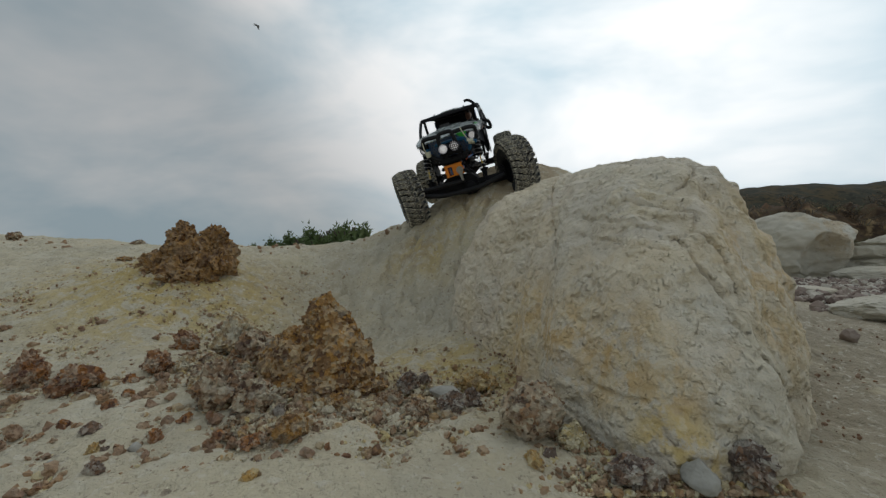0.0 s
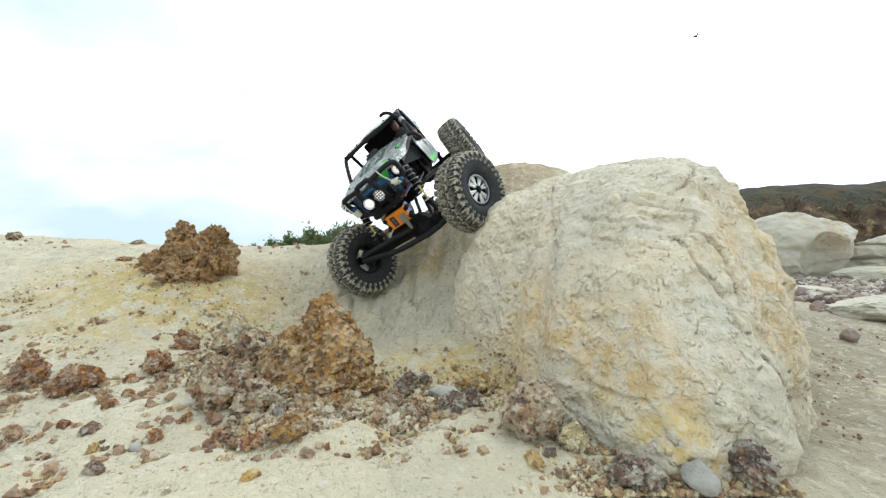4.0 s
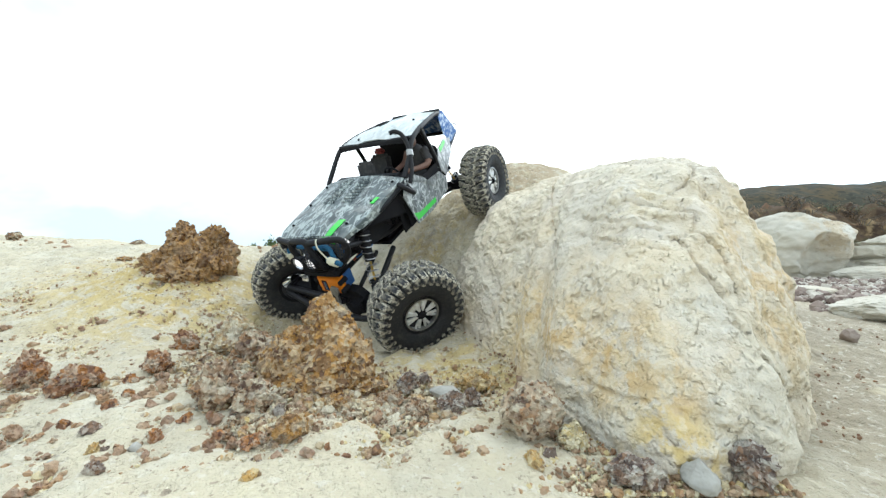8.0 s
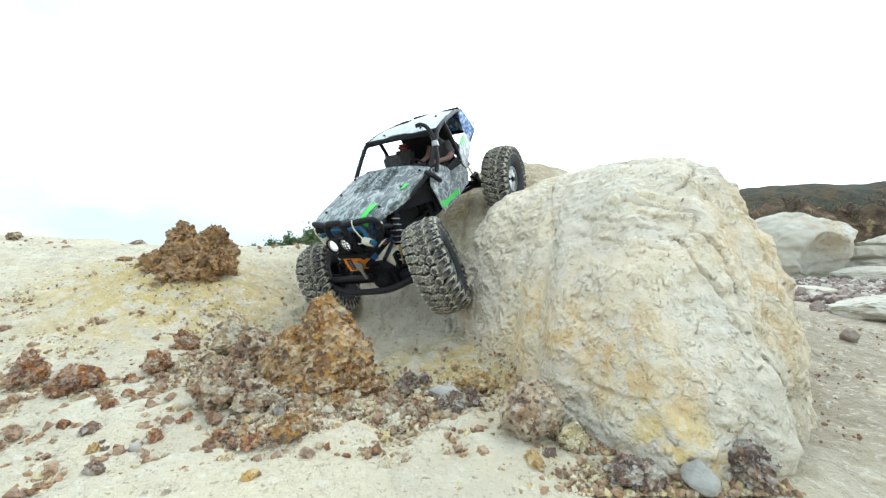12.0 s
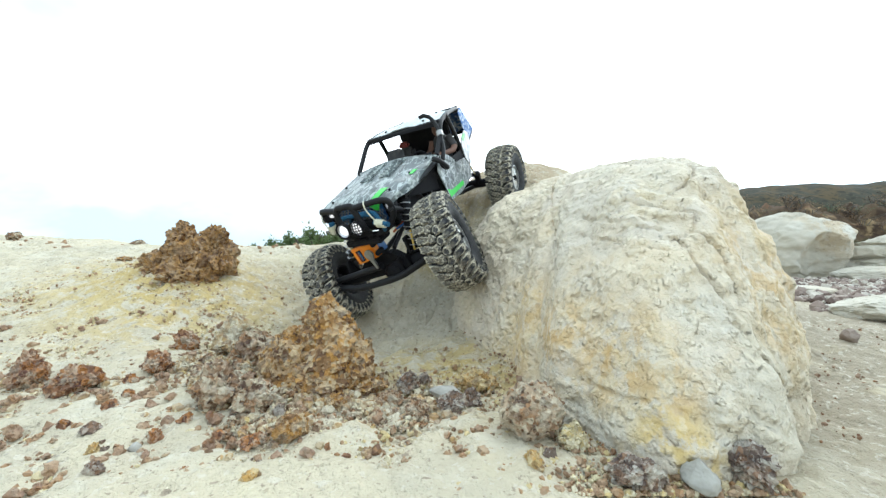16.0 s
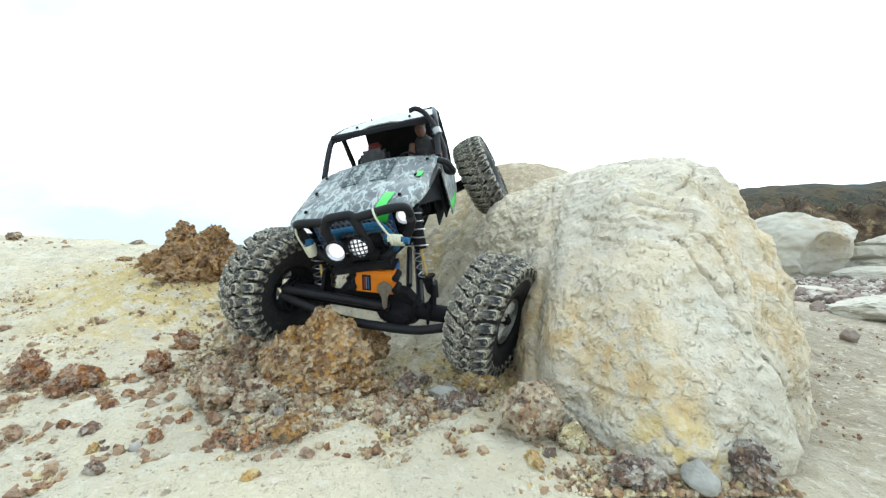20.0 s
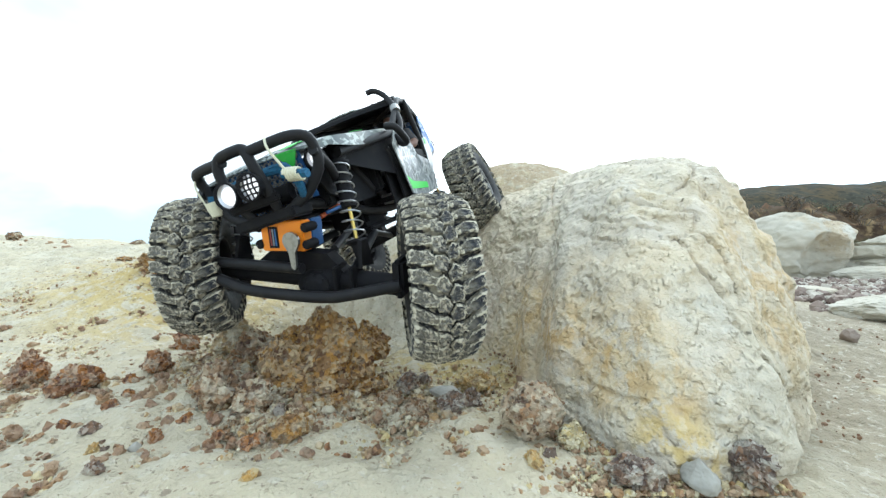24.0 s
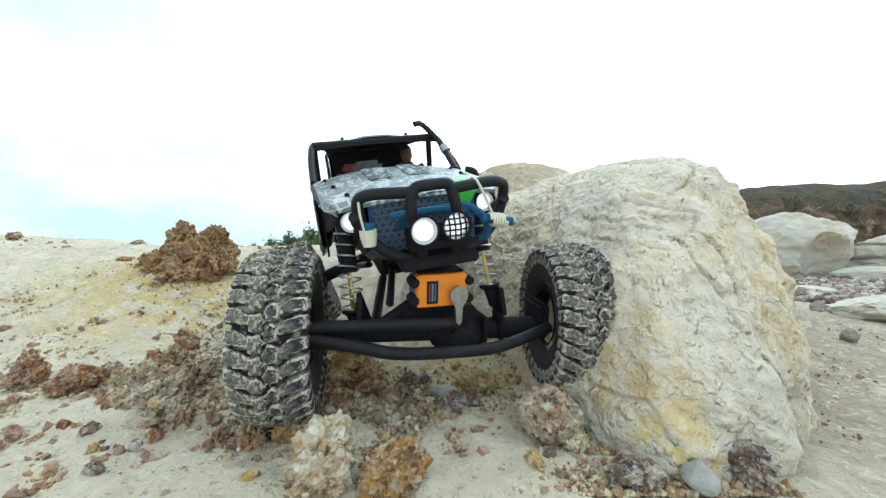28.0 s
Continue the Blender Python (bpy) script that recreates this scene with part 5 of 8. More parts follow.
# rear axle
rear_axle = part("rear_axle", tube(bmesh.new(), [(0, -0.104, 0), (0, 0.104, 0)], 0.0095, 14), BLACK, crawler, "black rear axle housing")
rear_axle.location = (-0.1727, 0, 0)
bm = bmesh.new()
lathe(bm, [(-0.024, 0.006), (-0.020, 0.014), (-0.008, 0.021), (0.008, 0.021), (0.020, 0.014), (0.024, 0.006)], 18, "y", (0, 0.010, 0.002))
under(rear_axle, "differential", bm, BLACK)
for s in (-1, 1):
    under(rear_axle, "lower_link", tube(bmesh.new(), [(0.004, s * 0.050, -0.004), (0.120, s * 0.026, 0.016)], 0.0048, 10), TUBE)
    under(rear_axle, "upper_link", tube(bmesh.new(), [(0.002, s * 0.036, 0.022), (0.075, s * 0.022, 0.034)], 0.0036, 8), TUBE)
    under(rear_axle, "shock_mount", box(bmesh.new(), (0.0, s * 0.062, 0.014), (0.022, 0.008, 0.026), bevel=0.002), BLACK)
    under(rear_axle, "hub_carrier", box(bmesh.new(), (0.0, s * 0.104, 0.0), (0.024, 0.010, 0.030), bevel=0.003), BLACK)

# shocks hang from the frame; each leans to its place on the axle
SHOCKS = {}


def shock(key, x, y):
    body = part("shock_absorber", tube(bmesh.new(), [(0, 0, 0.004), (0, 0, -0.060)], 0.0072, 14), BLACK, crawler, "black shock absorber")
    pts = [(0.0092 * math.cos(a), 0.0092 * math.sin(a), -0.018 - 0.074 * a / (2 * math.pi * 8)) for a in (2 * math.pi * 8 * i / 128 for i in range(129))]
    part("spring", tube(bmesh.new(), pts, 0.00080, 5), SPRING, body, "grey coil spring")
    part("shaft", tube(bmesh.new(), [(0, 0, -0.058), (0, 0, -0.100)], 0.0018, 8), GOLD, body, "gold shock shaft")
    part("spring_cup", lathe(bm := bmesh.new(), [(-0.092, 0.0), (-0.092, 0.0098), (-0.094, 0.0100), (-0.097, 0.006), (-0.112, 0.0040), (-0.116, 0.0)], 14, "z") and bm, BLACK, body)
    part("cap", lathe(bm := bmesh.new(), [(0.006, 0.0), (0.006, 0.0060), (0.002, 0.0082), (-0.010, 0.0082), (-0.012, 0.0072)], 14, "z") and bm, BLACK, body)
    part("collar", lathe(bm := bmesh.new(), [(-0.015, 0.0072), (-0.015, 0.0100), (-0.018, 0.0100), (-0.018, 0.0072)], 14, "z") and bm, BLACK, body)
    body.location = (x, y, 0.112)
    SHOCKS[key] = body


for key, x, y in (("fl", 0.134, 0.060), ("fr", 0.134, -0.060), ("rl", -0.125, 0.056), ("rr", -0.125, -0.056)):
    shock(key, x, y)


def bar(name, pts, r, mat=TUBE, label="", seg=10, rounded=True, parent=None):
    return part(name, tube(bmesh.new(), bend(pts) if rounded else pts, r, seg), mat, parent or crawler, label)


# chassis
part("skid_plate", box(bmesh.new(), (0.0, 0.003, 0.017), (0.120, 0.060, 0.006), bevel=0.002), BLACK, crawler)
part("gearbox", box(bmesh.new(), (0.020, 0.003, 0.040), (0.070, 0.050, 0.040), bevel=0.006), BLACK, crawler)
part("motor", tube(bmesh.new(), [(-0.005, 0.012, 0.052), (-0.060, 0.012, 0.052)], 0.018, 18), METAL, crawler, "dusty motor can")
part("battery_tray", box(bmesh.new(), (-0.125, 0.0, 0.066), (0.080, 0.070, 0.024), bevel=0.004), BLACK, crawler)
part("bulkhead", box(bmesh.new(), (0.055, 0.002, 0.085), (0.012, 0.120, 0.060), bevel=0.003), BLACK, crawler)
part("inner_fender", sheet(bmesh.new(), [[(x, 0.070, z) for z in (0.036, 0.06, 0.102)] for x in (0.055, 0.012, -0.03)], 0.002), BLACK, crawler)
part("inner_fender", sheet(bmesh.new(), [[(x, -0.070, z) for z in (0.036, 0.06, 0.102)] for x in (0.055, 0.012, -0.03)], 0.002), BLACK, crawler)
part("hood_liner", box(bmesh.new(), (0.098, 0.002, 0.094), (0.112, 0.098, 0.018), None, 0.004), BLACK, crawler)
part("electronics_box", box(bmesh.new(), (0.100, 0.000, 0.066), (0.070, 0.062, 0.040), None, 0.005), BLACK, crawler)
part("speed_controller", box(bmesh.new(), (0.040, 0.046, 0.086), (0.030, 0.024, 0.026), None, 0.003), GREY_PLASTIC, crawler)
for s in (-1, 1):
    part("fender_liner", sheet(bmesh.new(), [[(x, s * (0.078 - 0.25 * max(0, x - 0.05)), z) for z in (0.070 + 0.25 * max(0, x - 0.05), 0.09, 0.112)] for x in (0.020, 0.050, 0.085, 0.12)], 0.002), BLACK, crawler)
    part("rocker_panel", sheet(bmesh.new(), [[(x, s * 0.0800, z) for z in (0.042, 0.07, 0.100)] for x in (0.046, 0.02, -0.03, -0.09)], 0.002), BLACK, crawler)
part("cab_back", box(bmesh.new(), (-0.116, 0.0, 0.112), (0.006, 0.112, 0.098), None, 0.002), BLACK, crawler)
part("floor_pan", box(bmesh.new(), (-0.050, 0.0, 0.045), (0.150, 0.130, 0.006), bevel=0.002), BLACK, crawler)
part("radiator", box(bmesh.new(), (0.140, 0.003, 0.072), (0.012, 0.080, 0.036), bevel=0.002), BLACK, crawler)
for s in (-1, 1):
    bar("frame_rail", [(0.178, s * 0.030, 0.062), (0.120, s * 0.034, 0.055), (0.050, s * 0.034, 0.036), (-0.060, s * 0.034, 0.032), (-0.160, s * 0.034, 0.060), (-0.225, s * 0.040, 0.095)], 0.0050)
    bar("side_rail", [(0.050, s * 0.076, 0.100), (0.020, s * 0.080, 0.050), (-0.080, s * 0.076, 0.040), (-0.150, s * 0.064, 0.085), (-0.232, s * 0.055, 0.108)], 0.0046)
    bar("cage_tube", [(0.028, s * 0.083, 0.122), (-0.006, s * 0.083, 0.146), (-0.032, s * 0.080, 0.166), (-0.080, s * 0.074, 0.171), (-0.188, s * 0.055, 0.168), (-0.234, s * 0.055, 0.110)], 0.0042)
    bar("cage_tube", [(-0.068, s * 0.078, 0.171), (-0.088, s * 0.080, 0.110), (-0.092, s * 0.076, 0.042)], 0.0040)
    bar("cage_tube", [(0.145, s * 0.066, 0.098), (0.085, s * 0.078, 0.108), (0.028, s * 0.083, 0.118)], 0.0050)
    bar("shock_tower", [(0.170, s * 0.052, 0.080), (0.140, s * 0.052, 0.101), (0.110, s * 0.048, 0.108), (0.060, s * 0.050, 0.060)], 0.0042)
    bar("shock_tower", [(-0.090, s * 0.050, 0.070), (-0.118, s * 0.048, 0.116), (-0.150, s * 0.050, 0.080)], 0.0042)
bar("cage_tube", [(-0.032, -0.079, 0.167), (-0.032, 0.079, 0.167)], 0.0042, rounded=False)
bar("cage_tube", [(-0.110, -0.070, 0.170), (-0.110, 0.070, 0.170)], 0.0038, rounded=False)
bar("cage_tube", [(-0.190, -0.055, 0.167), (-0.190, 0.055, 0.167)], 0.0040, rounded=False)
bar("cage_tube", [(-0.236, -0.055, 0.109), (-0.236, 0.055, 0.109)], 0.0040, rounded=False)
bar("cage_tube", [(-0.05, -0.070, 0.167), (-0.185, 0.050, 0.163)], 0.0034, rounded=False)
bar("cage_tube", [(-0.05, 0.070, 0.167), (-0.185, -0.050, 0.163)], 0.0034, rounded=False)
snorkel = bar("snorkel", [(0.026, 0.090, 0.112), (0.010, 0.091, 0.128), (-0.018, 0.079, 0.159), (-0.027, 0.067, 0.177), (-0.024, 0.057, 0.1845), (-0.019, 0.049, 0.183)], 0.0036, label="black snorkel tube with a curled mouth")
part("band", tube(bmesh.new(), [(-0.006, 0.0841, 0.1453), (-0.012, 0.0817, 0.1524)], 0.0060, 10), METAL, snorkel)
bar("mirror_loop", [(0.052, 0.086, 0.122), (0.056, 0.098, 0.118), (0.040, 0.102, 0.100), (0.032, 0.092, 0.100), (0.034, 0.086, 0.112)], 0.0042)

# shell panels
def hood_point(x, v):
    """x along, v from -1 to 1 across."""
    k = (x - 0.03) / 0.135
    half = 0.084 - 0.011 * k - 0.006 * max(0.0, k - 0.95) / 0.15
    z = 0.123 - 0.0145 * k + 0.0015 * k * (v > 0) + 0.010 * (1 - v * v) * (1 - 0.5 * k) - 0.003 * max(0.0, k - 1.0) / 0.1
    return (x, v * half, z)


hood = part("hood", sheet(bmesh.new(), [[hood_point(0.03 + 0.150 * i / 10, -1 + j / 6) for j in range(13)] for i in range(11)], 0.0016), HOOD_PAINT, crawler, "grey hood with pale brush-stroke print and a green stripe")
for s in (-1, 1):
    part("hood_side", sheet(bmesh.new(), [[(x, s * (hood_point(x, 1)[1] + 0.0006), hood_point(x, s)[2] - 0.0004 - d * (0.006 + 0.007 * math.sin(min(1.0, (x - 0.03) / 0.14) * math.pi))) for d in (0, 0.35, 0.7, 1)] for x in (0.03, 0.05, 0.07, 0.09, 0.11, 0.13, 0.15, 0.165, 0.178)], 0.0014), HOOD_PAINT, hood, "printed side lip of the hood")
    if s > 0:
        part("stripe", sheet(bmesh.new(), [[tuple(a + b for a, b in zip(hood_point(x + 0.010 * (1 - v), s * v), (0, 0, 0.0016))) for v in (0.50, 0.58, 0.66)] for x in (0.144, 0.155, 0.166, 0.176)], 0.0004), GREEN, hood, "bright green stripe")
    if s > 0:
        part("stripe", sheet(bmesh.new(), [[tuple(a + b for a, b in zip(hood_point(x + 0.010 * (1 - v), s * v), (0, 0, 0.0016))) for v in (0.84, 0.92)] for x in (0.088, 0.096, 0.104)], 0.0004), GREEN, hood, "bright green stripe")
    for k in range(8):
        x = 0.040 + 0.0085 * k
        part("louvre", sheet(bmesh.new(), [[tuple(a + b for a, b in zip(hood_point(x + dx, s * v), (0, 0, up))) for v in (0.10, 0.24, 0.38)] for dx, up in ((0, 0.0010), (0.002, 0.0030), (0.0048, 0.0012))], 0.0006), HOOD_PAINT, hood)
    for x, v in ((0.155, 0.75), (0.10, 0.82), (0.045, 0.86)):
        p = hood_point(x, s * v)
        part("body_clip", lathe(bm := bmesh.new(), [(p[2], 0.0022), (p[2] + 0.0022, 0.0020), (p[2] + 0.0030, 0.0)], 8, "z", (p[0], p[1], 0)) and bm, BLACK, hood)
part("hood_nose", sheet(bmesh.new(), [[(0.180 + 0.001 * d, hood_point(0.180, v)[1], hood_point(0.180, v)[2] - 0.0022 * d) for v in (-1, -0.5, 0, 0.5, 1)] for d in (0, 0.5, 1)], 0.0014), HOOD_PAINT, hood)
grille = part("grille", sheet(bmesh.new(), [[(x, 0.003 + v, z) for v in (-0.045, -0.02, 0.0, 0.02, 0.045)] for x, z in ((0.170, 0.064), (0.174, 0.085), (0.1775, 0.106))], 0.0012), BLUE, crawler, "blue honeycomb grille plate")
for i in range(14):
    for j in range(8):
        cy, cz = 0.003 - 0.0405 + 0.006 * i + (0.003 if j % 2 else 0), 0.0665 + 0.0051 * j
        cx = 0.170 + 0.0075 * (cz - 0.064) / 0.042
        part("grille_cell", lathe(bm := bmesh.new(), [(cx + 0.0006, 0.0030), (cx + 0.0022, 0.0030), (cx + 0.0022, 0.0022), (cx + 0.0006, 0.0022)], 6, "x", (0, cy, cz)) and bm, GREY_PLASTIC, grille, smooth=False)
part("decal", slab(bmesh.new(), [(0.1812, 0.049, 0.1065), (0.1812, 0.026, 0.1075), (0.1790, 0.034, 0.0960), (0.1782, 0.040, 0.0930)], 0.0010), GREEN, grille, "bright green corner decal", smooth=False)


def roof_point(u, v):
    x = -0.030 - 0.160 * u
    half = 0.078 - 0.024 * u
    return (x, v * half, 0.1715 + 0.006 * math.sin(math.pi * min(1, u * 1.3)) - 0.003 * v * v + 0.0025 * (abs(v) < 0.35) - 0.002 * u)


roof = part("roof_panel", sheet(bmesh.new(), [[roof_point(i / 8, -1 + j / 5) for j in range(11)] for i in range(9)], 0.0016), ROOF_PAINT, crawler, "pale grey dusty roof panel")
part("roof_liner", sheet(bmesh.new(), [[(p[0], p[1] * 0.97, p[2] - 0.0032) for p in (roof_point(i / 8, -1 + j / 5) for j in range(11))] for i in range(9)], 0.0010), BLACK, crawler, "black inside of the roof")
part("visor", sheet(bmesh.new(), [[(-0.030 + 0.004 * d, 0.079 * v, 0.1715 - 0.003 * v * v - 0.008 * d) for v in (-1, -0.5, 0, 0.5, 1)] for d in (0, 0.5, 1)], 0.0014), BLACK, roof)
for u, v in ((0.10, 0.55), (0.10, -0.55), (0.55, 0.6), (0.55, -0.6)):
    p = roof_point(u, v)
    part("body_clip", lathe(bm := bmesh.new(), [(p[2], 0.0022), (p[2] + 0.0025, 0.0020), (p[2] + 0.0032, 0.0)], 8, "z", (p[0], p[1], 0)) and bm, BLACK, roof)
part("rear_panel", sheet(bmesh.new(), [[(-0.193 - 0.046 * d, 0.055 * v, 0.168 - 0.058 * d) for v in (-1, -0.33, 0.33, 1)] for d in (0, 0.33, 0.66, 1)], 0.0016), BACK_PAINT, crawler, "blue and white printed rear panel")
for s in (-1, 1):
    part("inner_wing", slab(bmesh.new(), [(0.163, s * 0.047, 0.106), (0.055, s * 0.050, 0.112), (0.055, s * 0.048, 0.052), (0.105, s * 0.046, 0.050), (0.150, s * 0.046, 0.064), (0.163, s * 0.046, 0.080)], 0.002), BLACK, crawler, smooth=False)
    part("rear_quarter_panel", slab(bmesh.new(), [(-0.192, s * 0.0600, 0.167), (-0.165, s * 0.0640, 0.160), (-0.168, s * 0.0640, 0.126), (-0.196, s * 0.0620, 0.098), (-0.237, s * 0.0590, 0.109)], 0.0015), BACK_PAINT, crawler, smooth=False)
    side = part("side_panel", slab(bmesh.new(), [(0.034, s * 0.0858, 0.121), (0.006, s * 0.0862, 0.117), (-0.016, s * 0.0858, 0.104), (-0.030, s * 0.0850, 0.090), (-0.080, s * 0.0820, 0.084), (-0.104, s * 0.0800, 0.062), (-0.096, s * 0.0795, 0.040), (-0.020, s * 0.0830, 0.036), (0.036, s * 0.0862, 0.042), (0.052, s * 0.0862, 0.100)], 0.0016), SIDE_PAINT, crawler, "grey and white printed side panel", smooth=False)
    part("side_stripe", slab(bmesh.new(), [(0.040, s * 0.0874, 0.064), (0.022, s * 0.0868, 0.056), (-0.040, s * 0.0846, 0.052), (-0.040, s * 0.0846, 0.044), (0.034, s * 0.0874, 0.047)], 0.0006), GREEN, side, "green stripe", smooth=False)
    fend = part("rear_fender", slab(bmesh.new(), [(-0.085, s * 0.0800, 0.090), (-0.104, s * 0.0780, 0.118), (-0.150, s * 0.0700, 0.124), (-0.185, s * 0.0640, 0.112), (-0.172, s * 0.0660, 0.086), (-0.110, s * 0.0775, 0.064)], 0.0016), SIDE_PAINT, crawler, "grey and white rear fender", smooth=False)
    part("fender_stripe", slab(bmesh.new(), [(-0.110, s * 0.0785, 0.118), (-0.150, s * 0.0712, 0.121), (-0.150, s * 0.0712, 0.114), (-0.112, s * 0.0785, 0.109)], 0.0006), GREEN, fend, "green stripe", smooth=False)

# cab
part("dashboard", box(bmesh.new(), (0.016, 0.0, 0.115), (0.022, 0.140, 0.022), bevel=0.005), BLACK, crawler)
for s in (-1, 1):
    b = box(bmesh.new(), (-0.072 - 0.022 * (s > 0), s * 0.036, 0.092), (0.014, 0.048, 0.080), Matrix.Rotation(radians(-14), 4, "Y"), 0.006)
    box(b, (-0.046, s * 0.034, 0.060), (0.050, 0.048, 0.014), None, 0.005)
    part("seat", b, CLOTH if s < 0 else BLACK, crawler, "dark grey bucket seat" if s < 0 else "black bucket seat")
part("headrest", box(bmesh.new(), (-0.082, -0.034, 0.136), (0.010, 0.024, 0.013), None, 0.004), RED, crawler, "red headrest")
part("dash_panel", box(bmesh.new(), (-0.010, -0.018, 0.128), (0.006, 0.036, 0.030), Matrix.Rotation(radians(-10), 4, "Y"), 0.005), CLOTH, crawler, "dark seat-shaped panel")
# the driver is a small moulded figure, one plain mesh
b = bmesh.new()
def blob(c, s, mi, seg=14):
    k = len(b.faces)
    g = bmesh.ops.create_uvsphere(b, u_segments=seg, v_segments=8, radius=1.0, matrix=Matrix.Translation(c) @ Matrix.Diagonal((*s, 1)))
    for v in g["verts"]:
        for f in v.link_faces:
            f.material_index = mi
def limb(pts, r, mi, r1=None):
    n = len(b.faces)
    tube(b, bend(pts), r, 10, r1=r1)
    b.faces.ensure_lookup_table()
    for f in b.faces[n:]:
        f.material_index = mi
DX, DY, DZ = -0.026, 0.010, 0.006      # the seat stands well back in the cab
blob((-0.052 + DX, 0.036 + DY, 0.142 + DZ), (0.0100, 0.0085, 0.0115), 1)
blob((-0.055 + DX, 0.036 + DY, 0.148 + DZ), (0.0095, 0.0088, 0.0080), 0)
blob((-0.058 + DX, 0.036 + DY, 0.106 + DZ), (0.0150, 0.0190, 0.0290), 0)
limb([(-0.056 + DX, 0.054 + DY, 0.124 + DZ), (-0.044 + DX, 0.066 + DY, 0.106 + DZ)], 0.0072, 0)
limb([(-0.044 + DX, 0.066 + DY, 0.107 + DZ), (-0.034 + DX, 0.064 + DY, 0.100 + DZ), (-0.022, 0.052, 0.112)], 0.0060, 1, 0.0046)
limb([(-0.056 + DX, 0.018 + DY, 0.122 + DZ), (-0.044 + DX, 0.014 + DY, 0.106 + DZ), (-0.022, 0.030, 0.114)], 0.0058, 1, 0.0044)
limb([(-0.050 + DX, 0.028 + DY, 0.086), (-0.020, 0.028, 0.092), (0.004, 0.026, 0.072)], 0.0085, 0)
limb([(-0.050 + DX, 0.044 + DY, 0.086), (-0.020, 0.050, 0.092), (0.004, 0.046, 0.072)], 0.0085, 0)
part("driver_figure", b, [CLOTH, SKIN], crawler, "small moulded driver figure in dark clothes")
wheel_ring = [( -0.010 + 0.006 * math.sin(a), 0.034 + 0.013 * math.cos(a), 0.118 + 0.012 * math.sin(a)) for a in (2 * math.pi * i / 20 for i in range(21))]
part("steering_wheel", tube(bmesh.new(), wheel_ring, 0.0018, 6), BLACK, crawler)

# bumper
BY = 0.0075
bumper = bar("bumper", [(0.190, BY - 0.012, 0.054), (0.203, BY - 0.0175, 0.076), (0.206, BY - 0.0215, 0.104), (0.205, BY - 0.0170, 0.1160), (0.206, BY, 0.1165), (0.205, BY + 0.0110, 0.1160), (0.206, BY + 0.0135, 0.104), (0.203, BY + 0.018, 0.076), (0.190, BY + 0.012, 0.054)], 0.0046, label="black tubular bumper with winch and lamps")
for s in (-1, 1):
    bar("bumper_wing", [(0.205, BY + s * 0.014, 0.112), (0.198, BY + s * 0.050, 0.114), (0.190, BY + s * (0.061 + 0.002 * s), 0.110), (0.183, BY + s * (0.059 + 0.002 * s), 0.088), (0.186, BY + s * 0.044, 0.068), (0.192, BY + s * 0.014, 0.055)], 0.0046, parent=bumper)
    bar("bumper_strut", [(0.191, BY + s * 0.062, 0.098), (0.165, BY + s * 0.058, 0.086), (0.140, BY + s * 0.046, 0.074)], 0.0042, parent=bumper)
part("bumper_plate", box(bmesh.new(), (0.186, BY, 0.056), (0.030, 0.064, 0.010), None, 0.002), BLACK, bumper)
part("light_bar", box(bmesh.new(), (0.203, BY, 0.071), (0.006, 0.052, 0.008), None, 0.002), BLACK, bumper)
part("winch", tube(bmesh.new(), [(0.176, BY - 0.022, 0.074), (0.176, BY + 0.022, 0.074)], 0.0085, 14), BLACK, bumper)


def lamp(x, y, z, r, cage):
    shell = bmesh.new()
    lathe(shell, [(x - 0.012, 0.0), (x - 0.012, r * 0.5), (x - 0.004, r * 0.98), (x + 0.003, r * 1.12), (x + 0.003, r * 0.97), (x - 0.001, r * 0.95)], 24, "x", (0, y, z))
    body = part("lamp", shell, BLACK, crawler, "round lamp lit white" + (" behind a wire guard" if cage else ""))
    part("reflector", lathe(bm := bmesh.new(), [(x + 0.0005, r * 0.97), (x - 0.003, r * 0.7), (x - 0.005, r * 0.4), (x - 0.006, 0.0)], 24, "x", (0, y, z)) and bm, CHROME, body)
    part("bulb", lathe(bm := bmesh.new(), [(x - 0.003, r * 0.80), (x + 0.0002, r * 0.62), (x + 0.0014, r * 0.3), (x + 0.0016, 0.0)], 18, "x", (0, y, z)) and bm, LENS, body, "glowing lamp")
    if cage:
        for k in (-0.6, -0.2, 0.2, 0.6):
            h = r * math.sqrt(1 - k * k)
            part("guard_wire", tube(bmesh.new(), [(x + 0.003, y + k * r, z - h), (x + 0.0052, y + k * r, z), (x + 0.003, y + k * r, z + h)], 0.0007, 5), BLACK, body)
            part("guard_wire", tube(bmesh.new(), [(x + 0.003, y - h, z + k * r), (x + 0.0052, y, z + k * r), (x + 0.003, y + h, z + k * r)], 0.0007, 5), BLACK, body)
    return body


lamp(0.2125, -0.0068, 0.0835, 0.0105, False)
lamp(0.2130, 0.0180, 0.0840, 0.0105, True)
lamp(0.172, 0.0587, 0.0950, 0.0088, False)
lamp(0.169, -0.0558, 0.0918, 0.0088, False)
